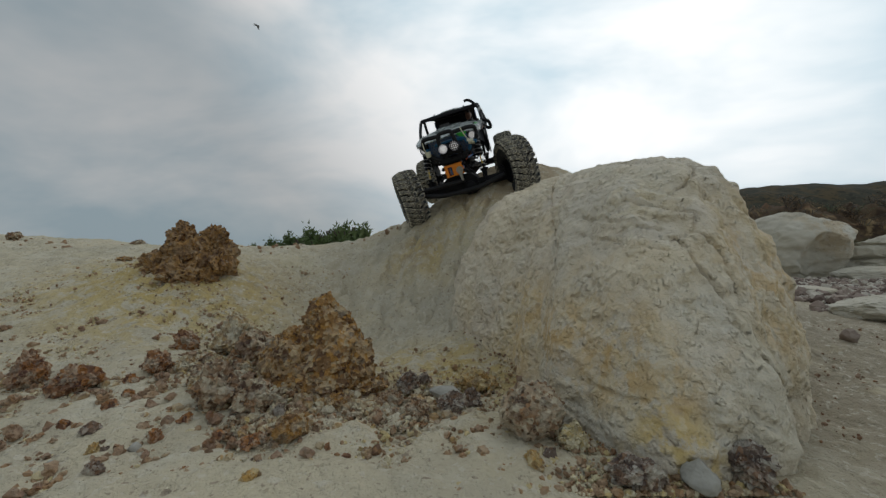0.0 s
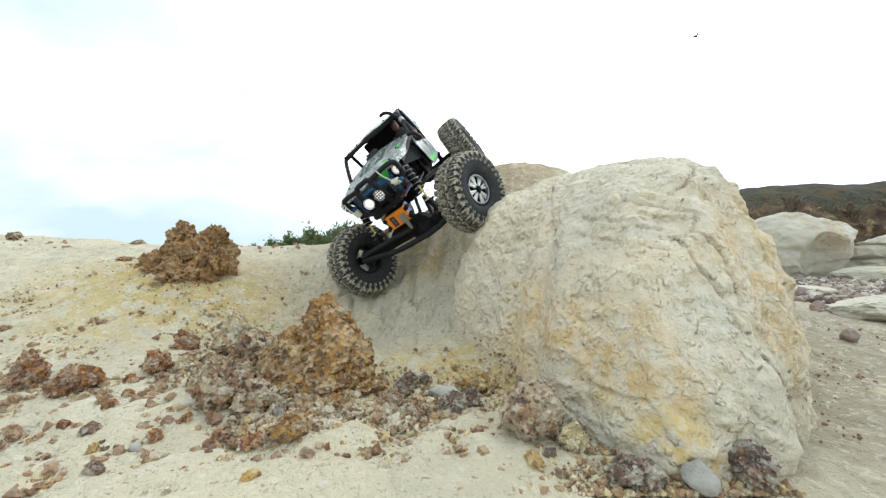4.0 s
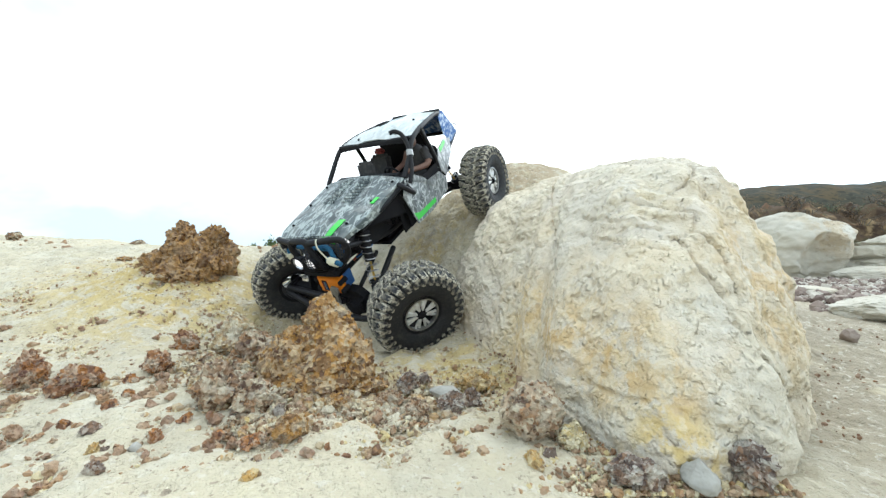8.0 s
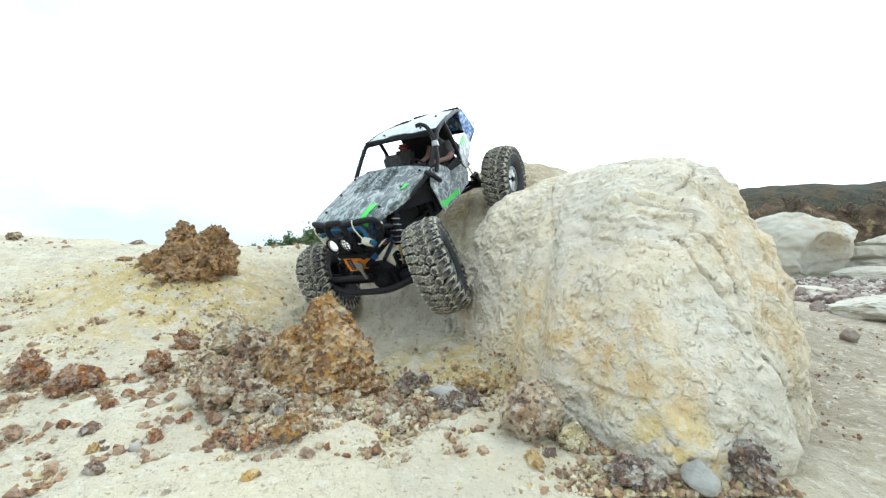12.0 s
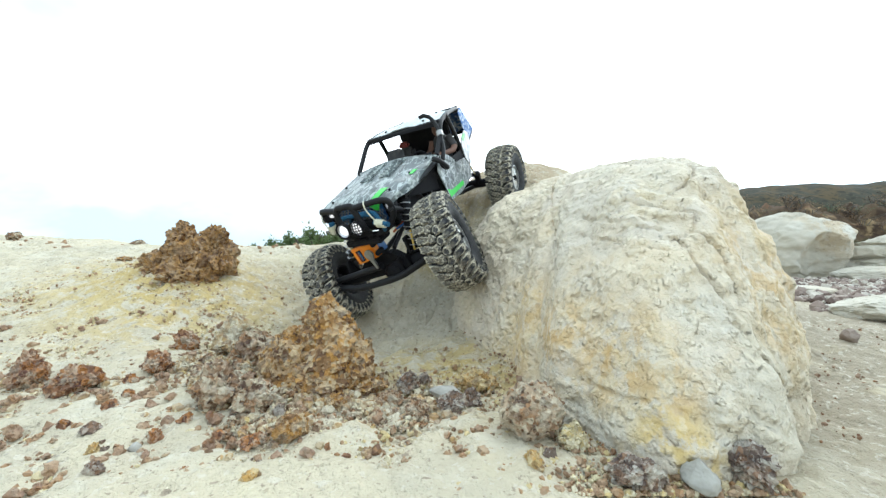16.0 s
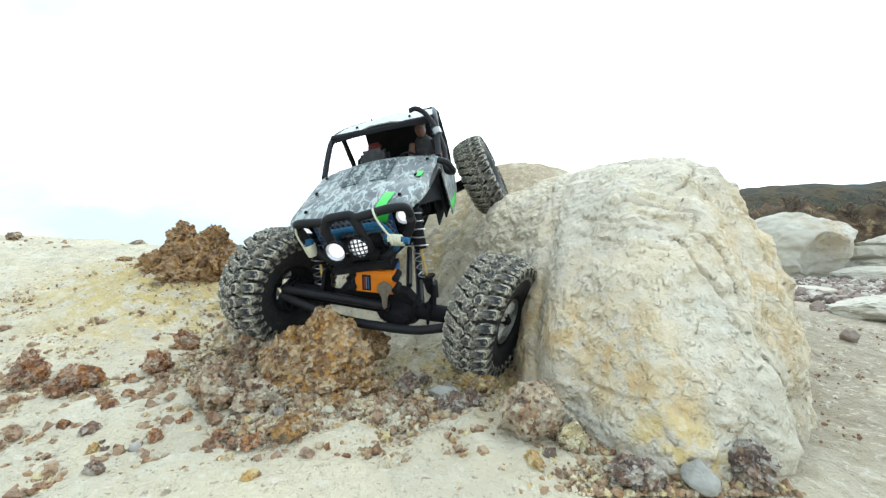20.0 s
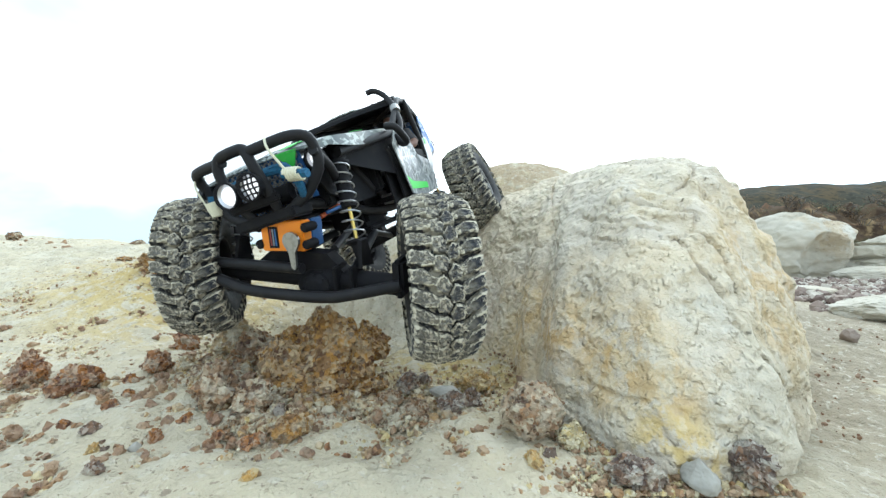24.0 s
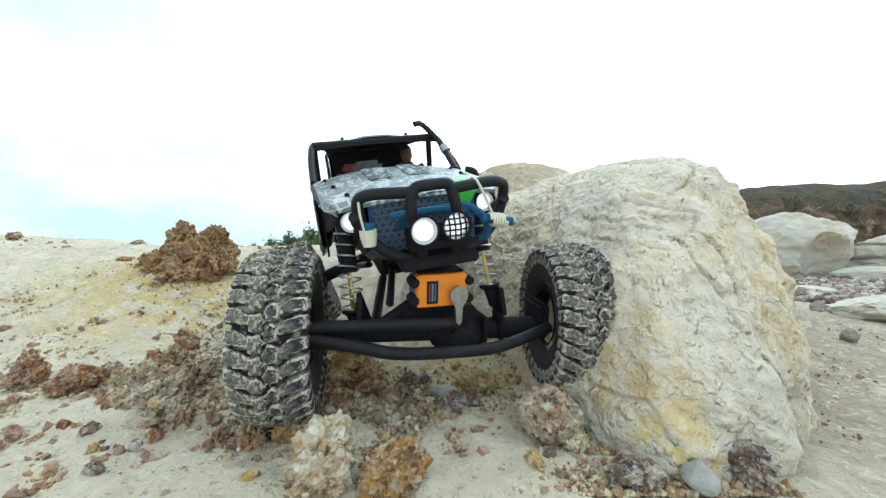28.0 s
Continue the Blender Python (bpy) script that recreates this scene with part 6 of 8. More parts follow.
# rope, hooks and wires
bar("winch_rope", [(0.170, BY - 0.030, 0.080), (0.184, BY - 0.018, 0.094), (0.188, BY + 0.008, 0.096), (0.188, BY + 0.030, 0.096), (0.196, BY + 0.040, 0.086), (0.196, BY + 0.044, 0.073), (0.186, BY + 0.036, 0.064)], 0.0034, ROPE, "blue winch rope", 8, parent=bumper)
bar("winch_rope", [(0.203, BY + 0.036, 0.086), (0.206, BY + 0.060, 0.080)], 0.0036, ROPE, "knotted blue rope end", 8, False, parent=bumper)
bar("winch_rope", [(0.186, BY - 0.034, 0.094), (0.190, BY, 0.096), (0.188, BY + 0.030, 0.092)], 0.0034, ROPE, "blue winch rope", 8, parent=bumper)


def hook(y, s):
    pts = [(0.2055 + 0.0050 * math.cos(a), y + s * (-0.006 + 0.013 * a / (2 * math.pi * 6)), 0.0845 + 0.0050 * math.sin(a) - 0.003 * a / 37) for a in (2 * math.pi * 6 * i / 72 for i in range(73))]
    part("coil", tube(bmesh.new(), pts, 0.0011, 6), CREAM, bumper, "cream wire coil round the rope")
    bar("wire_loop", [(0.2080, y - s * 0.004, 0.088), (0.210, y - s * 0.012, 0.108), (0.204, y - s * 0.015, 0.1185), (0.195, y - s * 0.016, 0.112)], 0.0011, CREAM, "cream wire loop over the bumper", 6, parent=bumper)


hook(BY + 0.047, 1)
part("tow_cup", lathe(bm := bmesh.new(), [(0.066, 0.0), (0.066, 0.0050), (0.074, 0.0066), (0.079, 0.0066), (0.079, 0.0050)], 16, "z", (0.190, BY - 0.053, 0.008)) and bm, CREAM, bumper, "cream tow eye")
part("rope_end", tube(bmesh.new(), [(0.190, BY - 0.053, 0.082), (0.189, BY - 0.051, 0.092)], 0.0046, 8), ROPE, bumper, "blue rope end")
bar("wire_loop", [(0.195, BY - 0.056, 0.084), (0.198, BY - 0.058, 0.102), (0.193, BY - 0.057, 0.1155), (0.187, BY - 0.054, 0.110)], 0.0010, CREAM, "cream wire loop over the bumper", 6, parent=bumper)
bar("motor_wire", [(0.150, 0.030, 0.046), (0.120, 0.042, 0.054), (0.090, 0.036, 0.066)], 0.0022, WIRE_RED, "red-orange wire", 6)
bar("motor_wire", [(0.146, 0.034, 0.048), (0.116, 0.048, 0.052), (0.080, 0.040, 0.062)], 0.0018, BLUE, "blue wire", 6)
bar("antenna", [(-0.200, 0.052, 0.120), (-0.236, 0.058, 0.128), (-0.240, 0.059, 0.116)], 0.0012, BLACK, "", 5)


# ---- a bird high over the slope ----
bird = thing("bird", "small dark bird flying under grey clouds", "bird")
bm = bmesh.new()
bmesh.ops.create_uvsphere(bm, u_segments=12, v_segments=8, radius=1.0, matrix=Matrix.Diagonal((0.20, 0.055, 0.055, 1)))
part("body", bm, CLOTH, bird)
BIRD_WINGS = []
for s in (1, -1):
    b = slab(bmesh.new(), [(0.09, s * 0.03, 0.02), (0.05, s * 0.26, 0.05), (-0.06, s * 0.48, 0.03), (-0.08, s * 0.26, 0.03), (-0.08, s * 0.03, 0.02)], 0.012)
    BIRD_WINGS.append(part("wing", b, CLOTH, bird, smooth=False))
part("tail", slab(bmesh.new(), [(-0.16, 0.02, 0.0), (-0.30, 0.06, 0.0), (-0.30, -0.06, 0.0), (-0.16, -0.02, 0.0)], 0.01), CLOTH, bird, smooth=False)


def motions():
    """All that moves: the crawler with its axles, wheels and shocks, the stones that it knocks over, a bird."""
    walk(crawler, [
        (0, pose(0.0584, 1.0789, 0.353, 14.2, 17.0, -98.0)), (0.5, pose(0.0227, 1.0783, 0.3435, 25.7, 17.4, -86.6)), (1, pose(0.0065, 1.024, 0.3229, 30.7, 15.7, -85.7)),
        (1.5, pose(-0.0312, 0.9504, 0.2969, 44.8, 22.1, -89.7)), (2, pose(-0.0507, 0.9113, 0.279, 43.5, 23.6, -91.2)), (3, pose(-0.0507, 0.9113, 0.279, 43.5, 23.6, -91.2)),
        (3.5, pose(-0.0507, 0.9113, 0.279, 43.5, 23.6, -91.2)), (5.5, pose(-0.0797, 0.7525, 0.1772, 0.1, 33.1, -114.4)), (6, pose(-0.0796, 0.7446, 0.1742, -1.3, 32.4, -114.7)),
        (6.5, pose(-0.0693, 0.7645, 0.1789, -0.3, 32.1, -116.4)), (7, pose(-0.0564, 0.8, 0.1952, -0.6, 32.9, -120.5)), (7.5, pose(-0.0605, 0.7721, 0.183, -0.1, 32.5, -119.2)),
        (8, pose(-0.0901, 0.7548, 0.1795, -0.7, 34.2, -119.9)), (8.5, pose(-0.097, 0.7249, 0.1733, 1.6, 32.2, -117.2)), (9, pose(-0.1025, 0.735, 0.1777, 1.9, 33.0, -118.9)),
        (9.5, pose(-0.1041, 0.721, 0.1751, 3.0, 31.4, -116.9)), (10, pose(-0.0898, 0.7497, 0.1779, 0.2, 34.0, -118.4)), (10.5, pose(-0.0613, 0.7831, 0.1904, 0.5, 32.9, -115.4)),
        (11, pose(-0.0412, 0.7785, 0.2045, 6.2, 30.7, -113.2)), (11.5, pose(-0.0294, 0.7677, 0.2081, 9.5, 29.4, -111.1)), (12, pose(-0.0464, 0.7835, 0.1977, 1.8, 32.1, -119.1)),
        (12.5, pose(-0.0585, 0.7573, 0.1868, 1.9, 34.0, -118.4)), (14.5, pose(-0.0689, 0.705, 0.1752, 4.4, 32.9, -111.2)), (15, pose(-0.0407, 0.7783, 0.1982, 7.9, 30.6, -114.1)),
        (15.5, pose(-0.0418, 0.7794, 0.2032, 5.0, 31.3, -114.1)), (16, pose(-0.0355, 0.7699, 0.2056, 7.3, 28.7, -114.1)), (16.5, pose(-0.0531, 0.7549, 0.1957, 5.2, 33.5, -116.6)),
        (17, pose(-0.0609, 0.7229, 0.1884, 5.7, 31.7, -112.3)), (17.5, pose(-0.0637, 0.6804, 0.1748, 5.4, 32.4, -111.3)), (18, pose(-0.0808, 0.625, 0.18, 9.5, 23.9, -104.9)),
        (18.5, pose(-0.0887, 0.576, 0.163, 14.0, 17.1, -103.3)), (19, pose(-0.0838, 0.5738, 0.1625, 13.3, 17.1, -101.5)), (19.5, pose(-0.0763, 0.5818, 0.1639, 14.6, 18.0, -99.7)),
        (20, pose(-0.0578, 0.6154, 0.1639, 9.2, 25.1, -97.3)), (20.5, pose(-0.0659, 0.5995, 0.1623, 12.8, 21.2, -98.9)), (21, pose(-0.0781, 0.5907, 0.1644, 14.5, 18.4, -101.1)),
        (21.5, pose(-0.0847, 0.572, 0.1632, 15.4, 16.1, -101.7)), (23.5, pose(-0.0891, 0.5676, 0.1677, 14.8, 16.2, -103.6)), (24, pose(-0.0942, 0.5371, 0.1634, 14.9, 12.8, -104.5)),
        (24.3, pose(-0.1026, 0.468, 0.1173, 18.1, 5.3, -105.8)), (24.5, pose(-0.0895, 0.4193, 0.1211, 5.3, 9.5, -103.8)), (25, pose(-0.0914, 0.418, 0.1248, 6.1, 10.5, -103.9)),
        (25.5, pose(-0.0805, 0.3888, 0.1244, 4.4, 9.9, -103.5)), (26, pose(-0.0815, 0.378, 0.1300, 1.4, 11.2, -103.0)), (26.5, pose(-0.0787, 0.447, 0.1199, 10.8, 11.3, -98.8)),
        (27, pose(-0.0762, 0.46, 0.1266, 10.2, 12.7, -95.6)), (27.5, pose(-0.0703, 0.4708, 0.118, 6.5, 11.4, -81.0)), (28, pose(-0.0598, 0.511, 0.1202, 8.8, 10.1, -73.2)),
    ])
    walk(front_axle, [
        (0, pose(0.166, 0, -0.0062, 1.9, -0.0, 0.0)), (0.5, pose(0.166, 0, -0.0038, -1.2, -0.0, 0.0)), (1, pose(0.166, 0, -0.0047, -4.1, -0.0, 0.0)),
        (1.5, pose(0.166, 0, -0.0061, -5.6, -0.0, 0.0)), (2, pose(0.166, 0, -0.0098, -4.1, -0.0, 0.0)), (3, pose(0.166, 0, -0.0098, -4.1, -0.0, 0.0)),
        (3.5, pose(0.166, 0, -0.0098, -4.1, -0.0, 0.0)), (5.5, pose(0.166, 0, -0.0064, -5.0, -0.0, 0.0)), (6, pose(0.166, 0, -0.0035, -1.6, -0.0, 0.0)),
        (6.5, pose(0.166, 0, 0.0008, 0.2, -0.0, 0.0)), (7, pose(0.166, 0, -0.0061, 3.5, -0.0, 0.0)), (7.5, pose(0.166, 0, -0.0001, -0.6, -0.0, 0.0)),
        (8, pose(0.166, 0, -0.0106, -4.7, -0.0, 0.0)), (8.5, pose(0.166, 0, -0.0026, -8.5, -0.0, 0.0)), (9, pose(0.166, 0, -0.0059, -7.5, -0.0, 0.0)),
        (9.5, pose(0.166, 0, -0.0013, -8.2, -0.0, 0.0)), (10, pose(0.166, 0, -0.0092, -5.1, -0.0, 0.0)), (10.5, pose(0.166, 0, -0.0019, 4.8, -0.0, 0.0)),
        (11, pose(0.166, 0, -0.0063, 12.7, -0.0, 0.0)), (11.5, pose(0.166, 0, -0.001, 12.9, -0.0, 0.0)), (12, pose(0.166, 0, -0.0014, 8.8, -0.0, 0.0)),
        (12.5, pose(0.166, 0, -0.0012, 2.0, -0.0, 0.0)), (14.5, pose(0.166, 0, -0.0013, -10.9, -0.0, 0.0)), (15, pose(0.166, 0, -0.0039, 8.4, -0.0, 0.0)),
        (15.5, pose(0.166, 0, -0.004, 11.4, -0.0, 0.0)), (16, pose(0.166, 0, -0.0043, 13.4, -0.0, 0.0)), (16.5, pose(0.166, 0, -0.0013, 1.4, -0.0, 0.0)),
        (17, pose(0.166, 0, -0.005, -2.7, -0.0, 0.0)), (17.5, pose(0.166, 0, 0.0033, -12.9, -0.0, 0.0)), (18, pose(0.166, 0, -0.0025, -9.2, -0.0, 0.0)),
        (18.5, pose(0.166, 0, 0.0024, -15.2, -0.0, 0.0)), (19, pose(0.166, 0, 0.0005, -14.1, -0.0, 0.0)), (19.5, pose(0.166, 0, 0.001, -15.7, -0.0, 0.0)),
        (20, pose(0.166, 0, -0.0036, -15.3, -0.0, 0.0)), (20.5, pose(0.166, 0, 0.0021, -14.0, -0.0, 0.0)), (21, pose(0.166, 0, -0.0008, -14.8, -0.0, 0.0)),
        (21.5, pose(0.166, 0, 0.0018, -15.3, -0.0, 0.0)), (23.5, pose(0.166, 0, 0.0023, -14.5, -0.0, 0.0)), (24, pose(0.166, 0, 0.0025, -15.5, -0.0, 0.0)),
        (24.3, pose(0.166, 0, -0.0004, -19.9, -0.0, 0.0)), (24.5, pose(0.166, 0, -0.0048, -14.4, -0.0, 0.0)), (25, pose(0.166, 0, -0.005, -14.6, -0.0, 0.0)),
        (25.5, pose(0.166, 0, -0.0037, -6.7, -0.0, 0.0)), (26, pose(0.166, 0, -0.0056, -3.2, -0.0, 0.0)), (26.5, pose(0.166, 0, -0.0045, -14.8, -0.0, 0.0)),
        (27, pose(0.166, 0, -0.0052, -17.4, -0.0, 0.0)), (27.5, pose(0.166, 0, -0.0042, -12.4, -0.0, 0.0)), (28, pose(0.166, 0, -0.0095, -7.0, -0.0, 0.0)),
    ])
    walk(rear_axle, [
        (0, pose(-0.1727, 0, 0, 2.9, -0.0, 0.0)), (0.5, pose(-0.1727, 0, 0, 2.9, -0.0, 0.0)), (1, pose(-0.1727, 0, 0, 2.9, -0.0, 0.0)),
        (1.5, pose(-0.1727, 0, 0, 2.9, -0.0, 0.0)), (2, pose(-0.1727, 0, 0.0001, 0.7, -0.0, 0.0)), (3, pose(-0.1727, 0, 0.0001, 0.7, -0.0, 0.0)),
        (3.5, pose(-0.1727, 0, 0.0001, 0.7, -0.0, 0.0)), (5.5, pose(-0.1727, 0, 0.0014, 5.0, -0.0, 0.0)), (6, pose(-0.1727, 0, 0.0093, 3.8, -0.0, 0.0)),
        (6.5, pose(-0.1727, 0, 0.004, 9.9, -0.0, 0.0)), (7, pose(-0.1727, 0, 0.0064, 2.9, -0.0, 0.0)), (7.5, pose(-0.1727, 0, 0.0046, 8.7, -0.0, 0.0)),
        (8, pose(-0.1727, 0, 0.0108, 2.2, -0.0, 0.0)), (8.5, pose(-0.1727, 0, 0.0038, 5.9, -0.0, 0.0)), (9, pose(-0.1727, 0, 0.0058, 1.6, -0.0, 0.0)),
        (9.5, pose(-0.1727, 0, 0.0021, 3.0, -0.0, 0.0)), (10, pose(-0.1727, 0, 0.0089, 2.9, -0.0, 0.0)), (10.5, pose(-0.1727, 0, 0.0035, 6.6, -0.0, 0.0)),
        (11, pose(-0.1727, 0, -0.0002, -1.1, -0.0, 0.0)), (11.5, pose(-0.1727, 0, 0.0005, 2.2, -0.0, 0.0)), (12, pose(-0.1727, 0, 0.004, 0.7, -0.0, 0.0)),
        (12.5, pose(-0.1727, 0, 0.0029, 6.5, -0.0, 0.0)), (14.5, pose(-0.1727, 0, 0.0041, 7.3, -0.0, 0.0)), (15, pose(-0.1727, 0, 0.0038, -1.6, -0.0, 0.0)),
        (15.5, pose(-0.1727, 0, 0.0012, 3.4, -0.0, 0.0)), (16, pose(-0.1727, 0, 0.0028, -2.1, -0.0, 0.0)), (16.5, pose(-0.1727, 0, 0.0016, 3.6, -0.0, 0.0)),
        (17, pose(-0.1727, 0, 0.006, 3.2, -0.0, 0.0)), (17.5, pose(-0.1727, 0, 0.0054, 8.4, -0.0, 0.0)), (18, pose(-0.1727, 0, 0.0063, 7.1, -0.0, 0.0)),
        (18.5, pose(-0.1727, 0, 0.0034, 11.7, -0.0, 0.0)), (19, pose(-0.1727, 0, 0.0021, 12.9, -0.0, 0.0)), (19.5, pose(-0.1727, 0, 0.0076, 10.3, -0.0, 0.0)),
        (20, pose(-0.1727, 0, 0.0016, 15.9, -0.0, 0.0)), (20.5, pose(-0.1727, 0, 0.0023, 16.8, -0.0, 0.0)), (21, pose(-0.1727, 0, 0.0009, 13.0, -0.0, 0.0)),
        (21.5, pose(-0.1727, 0, 0.0077, 10.1, -0.0, 0.0)), (23.5, pose(-0.1727, 0, -0.0007, 12.6, -0.0, 0.0)), (24, pose(-0.1727, 0, -0.0014, 11.1, -0.0, 0.0)),
        (24.3, pose(-0.1727, 0, -0.0024, 13.8, -0.0, 0.0)), (24.5, pose(-0.1727, 0, -0.006, 14.6, -0.0, 0.0)), (25, pose(-0.1727, 0, -0.0227, 13.9, -0.0, 0.0)),
        (25.5, pose(-0.1727, 0, -0.0164, 19.3, -0.0, 0.0)), (26, pose(-0.1727, 0, -0.0167, 14.0, -0.0, 0.0)), (26.5, pose(-0.1727, 0, -0.0141, 19.6, -0.0, 0.0)),
        (27, pose(-0.1727, 0, -0.0197, 19.0, -0.0, 0.0)), (27.5, pose(-0.1727, 0, -0.004, 17.2, -0.0, 0.0)), (28, pose(-0.1727, 0, -0.004, 17.2, -0.0, 0.0)),
    ])
    walk(WHEELS["fl"], [
        (0, pose(0.1723, 0.1347, -0.0017, 1.8, -0.6, 18.5)), (0.5, pose(0.1723, 0.1348, -0.0067, -1.3, -16.4, 3.0)), (1, pose(0.1723, 0.1345, -0.0143, -4.4, 27.8, -17.5)),
        (1.25, pose(0.1723, 0.1343, -0.0168, -13.0, 69.5, -33.2)), (1.5, pose(0.1723, 0.1342, -0.0193, -166.9, 67.4, 165.6)), (2, pose(0.1723, 0.1345, -0.0194, -176.2, 24.8, 148.3)),
        (3, pose(0.1723, 0.1345, -0.0194, -176.2, 24.8, 148.3)), (3.5, pose(0.1723, 0.1345, -0.0194, -176.2, 24.8, 148.3)), (4.167, pose(0.1723, 0.1344, -0.019, -174.8, -42.2, 146.7)),
        (4.833, pose(0.1723, 0.1343, -0.0186, -12.5, -70.1, -14.6)), (5.5, pose(0.1723, 0.1343, -0.0182, -4.6, -3.4, -22.8)), (6, pose(0.1723, 0.1347, -0.0071, -1.6, 4.9, -2.7)),
        (6.5, pose(0.1723, 0.1348, 0.0014, 0.2, -10.1, 7.8)), (7, pose(0.1723, 0.1345, 0.0022, 4.5, -37.8, -1.0)), (7.5, pose(0.1723, 0.1348, -0.0015, -0.6, -17.1, -8.3)),
        (8, pose(0.1723, 0.1344, -0.0216, -3.8, 7.9, -36.4)), (8.5, pose(0.1723, 0.1333, -0.0224, -7.2, 14.6, -36.9)), (9, pose(0.1723, 0.1336, -0.0236, -6.4, 18.2, -38.5)),
        (9.5, pose(0.1723, 0.1334, -0.0206, -6.5, 17.7, -43.3)), (10, pose(0.1723, 0.1343, -0.0211, -4.0, 5.9, -38.7)), (10.5, pose(0.1723, 0.1343, 0.0093, 4.6, -29.6, -34.4)),
        (11, pose(0.1723, 0.1315, 0.0234, 17.3, -46.6, -35.3)), (11.5, pose(0.1723, 0.1314, 0.0292, 23.3, -55.8, -14.0)), (12, pose(0.1723, 0.1332, 0.0193, 14.4, -57.1, 16.5)),
        (12.5, pose(0.1723, 0.1347, 0.0034, 2.2, -30.2, 15.5)), (14.5, pose(0.1723, 0.1324, -0.0267, -10.8, 1.5, -4.9)), (15, pose(0.1723, 0.1334, 0.0158, 12.6, -51.5, -31.8)),
        (15.5, pose(0.1723, 0.1321, 0.0227, 18.3, -52.6, -30.3)), (16, pose(0.1723, 0.1311, 0.027, 23.7, -57.2, 0.4)), (16.5, pose(0.1723, 0.1348, 0.0018, 1.6, -33.8, 11.0)),
        (17, pose(0.1723, 0.1346, -0.0114, -2.7, -11.2, 14.5)), (17.5, pose(0.1723, 0.1314, -0.0267, -13.4, 26.7, 15.9)), (18, pose(0.1723, 0.1331, -0.0242, -18.1, 62.5, 10.9)),
        (18.5, pose(0.1723, 0.1301, -0.033, -138.1, 68.6, -117.4)), (19, pose(0.1723, 0.1307, -0.0324, -125.2, 72.7, -124.8)), (19.5, pose(0.1723, 0.1298, -0.0355, -63.9, 73.4, -82.5)),
        (20, pose(0.1723, 0.13, -0.0392, -19.7, 45.6, -42.1)), (20.5, pose(0.1723, 0.1308, -0.0305, -38.3, 67.0, -35.6)), (21, pose(0.1723, 0.1303, -0.0353, -75.1, 75.4, -56.7)),
        (21.5, pose(0.1723, 0.1301, -0.0337, -130.3, 70.9, -112.4)), (23.5, pose(0.1723, 0.1305, -0.0316, -142.6, 67.9, -119.5)), (24, pose(0.1723, 0.1299, -0.0336, -160.2, 44.1, -140.4)),
        (24.3, pose(0.1723, 0.1267, -0.0463, -161.1, -14.9, -160.4)), (24.5, pose(0.1603, 0.1309, -0.0371, -159.9, -48.8, -169.8)), (25, pose(0.1603, 0.1308, -0.0379, -160.1, -50.5, -163.8)),
        (25.5, pose(0.1783, 0.1339, -0.0194, -153.4, -76.0, 175.1)), (26, pose(0.1883, 0.1456, -0.0202, -71.0, -86.6, 66.3)), (26.25, pose(0.1818, 0.1325, -0.026, -165.4, -52.4, 156.8)),
        (26.5, pose(0.1753, 0.1303, -0.0388, -165.6, -13.7, 157.8)), (27, pose(0.1723, 0.1287, -0.0454, -163.9, 9.5, 158.5)), (27.5, pose(0.1723, 0.1317, -0.0332, -161.2, 50.8, 175.9)),
        (28, pose(0.1723, 0.1338, -0.026, -29.1, 75.7, -39.6)),
    ])
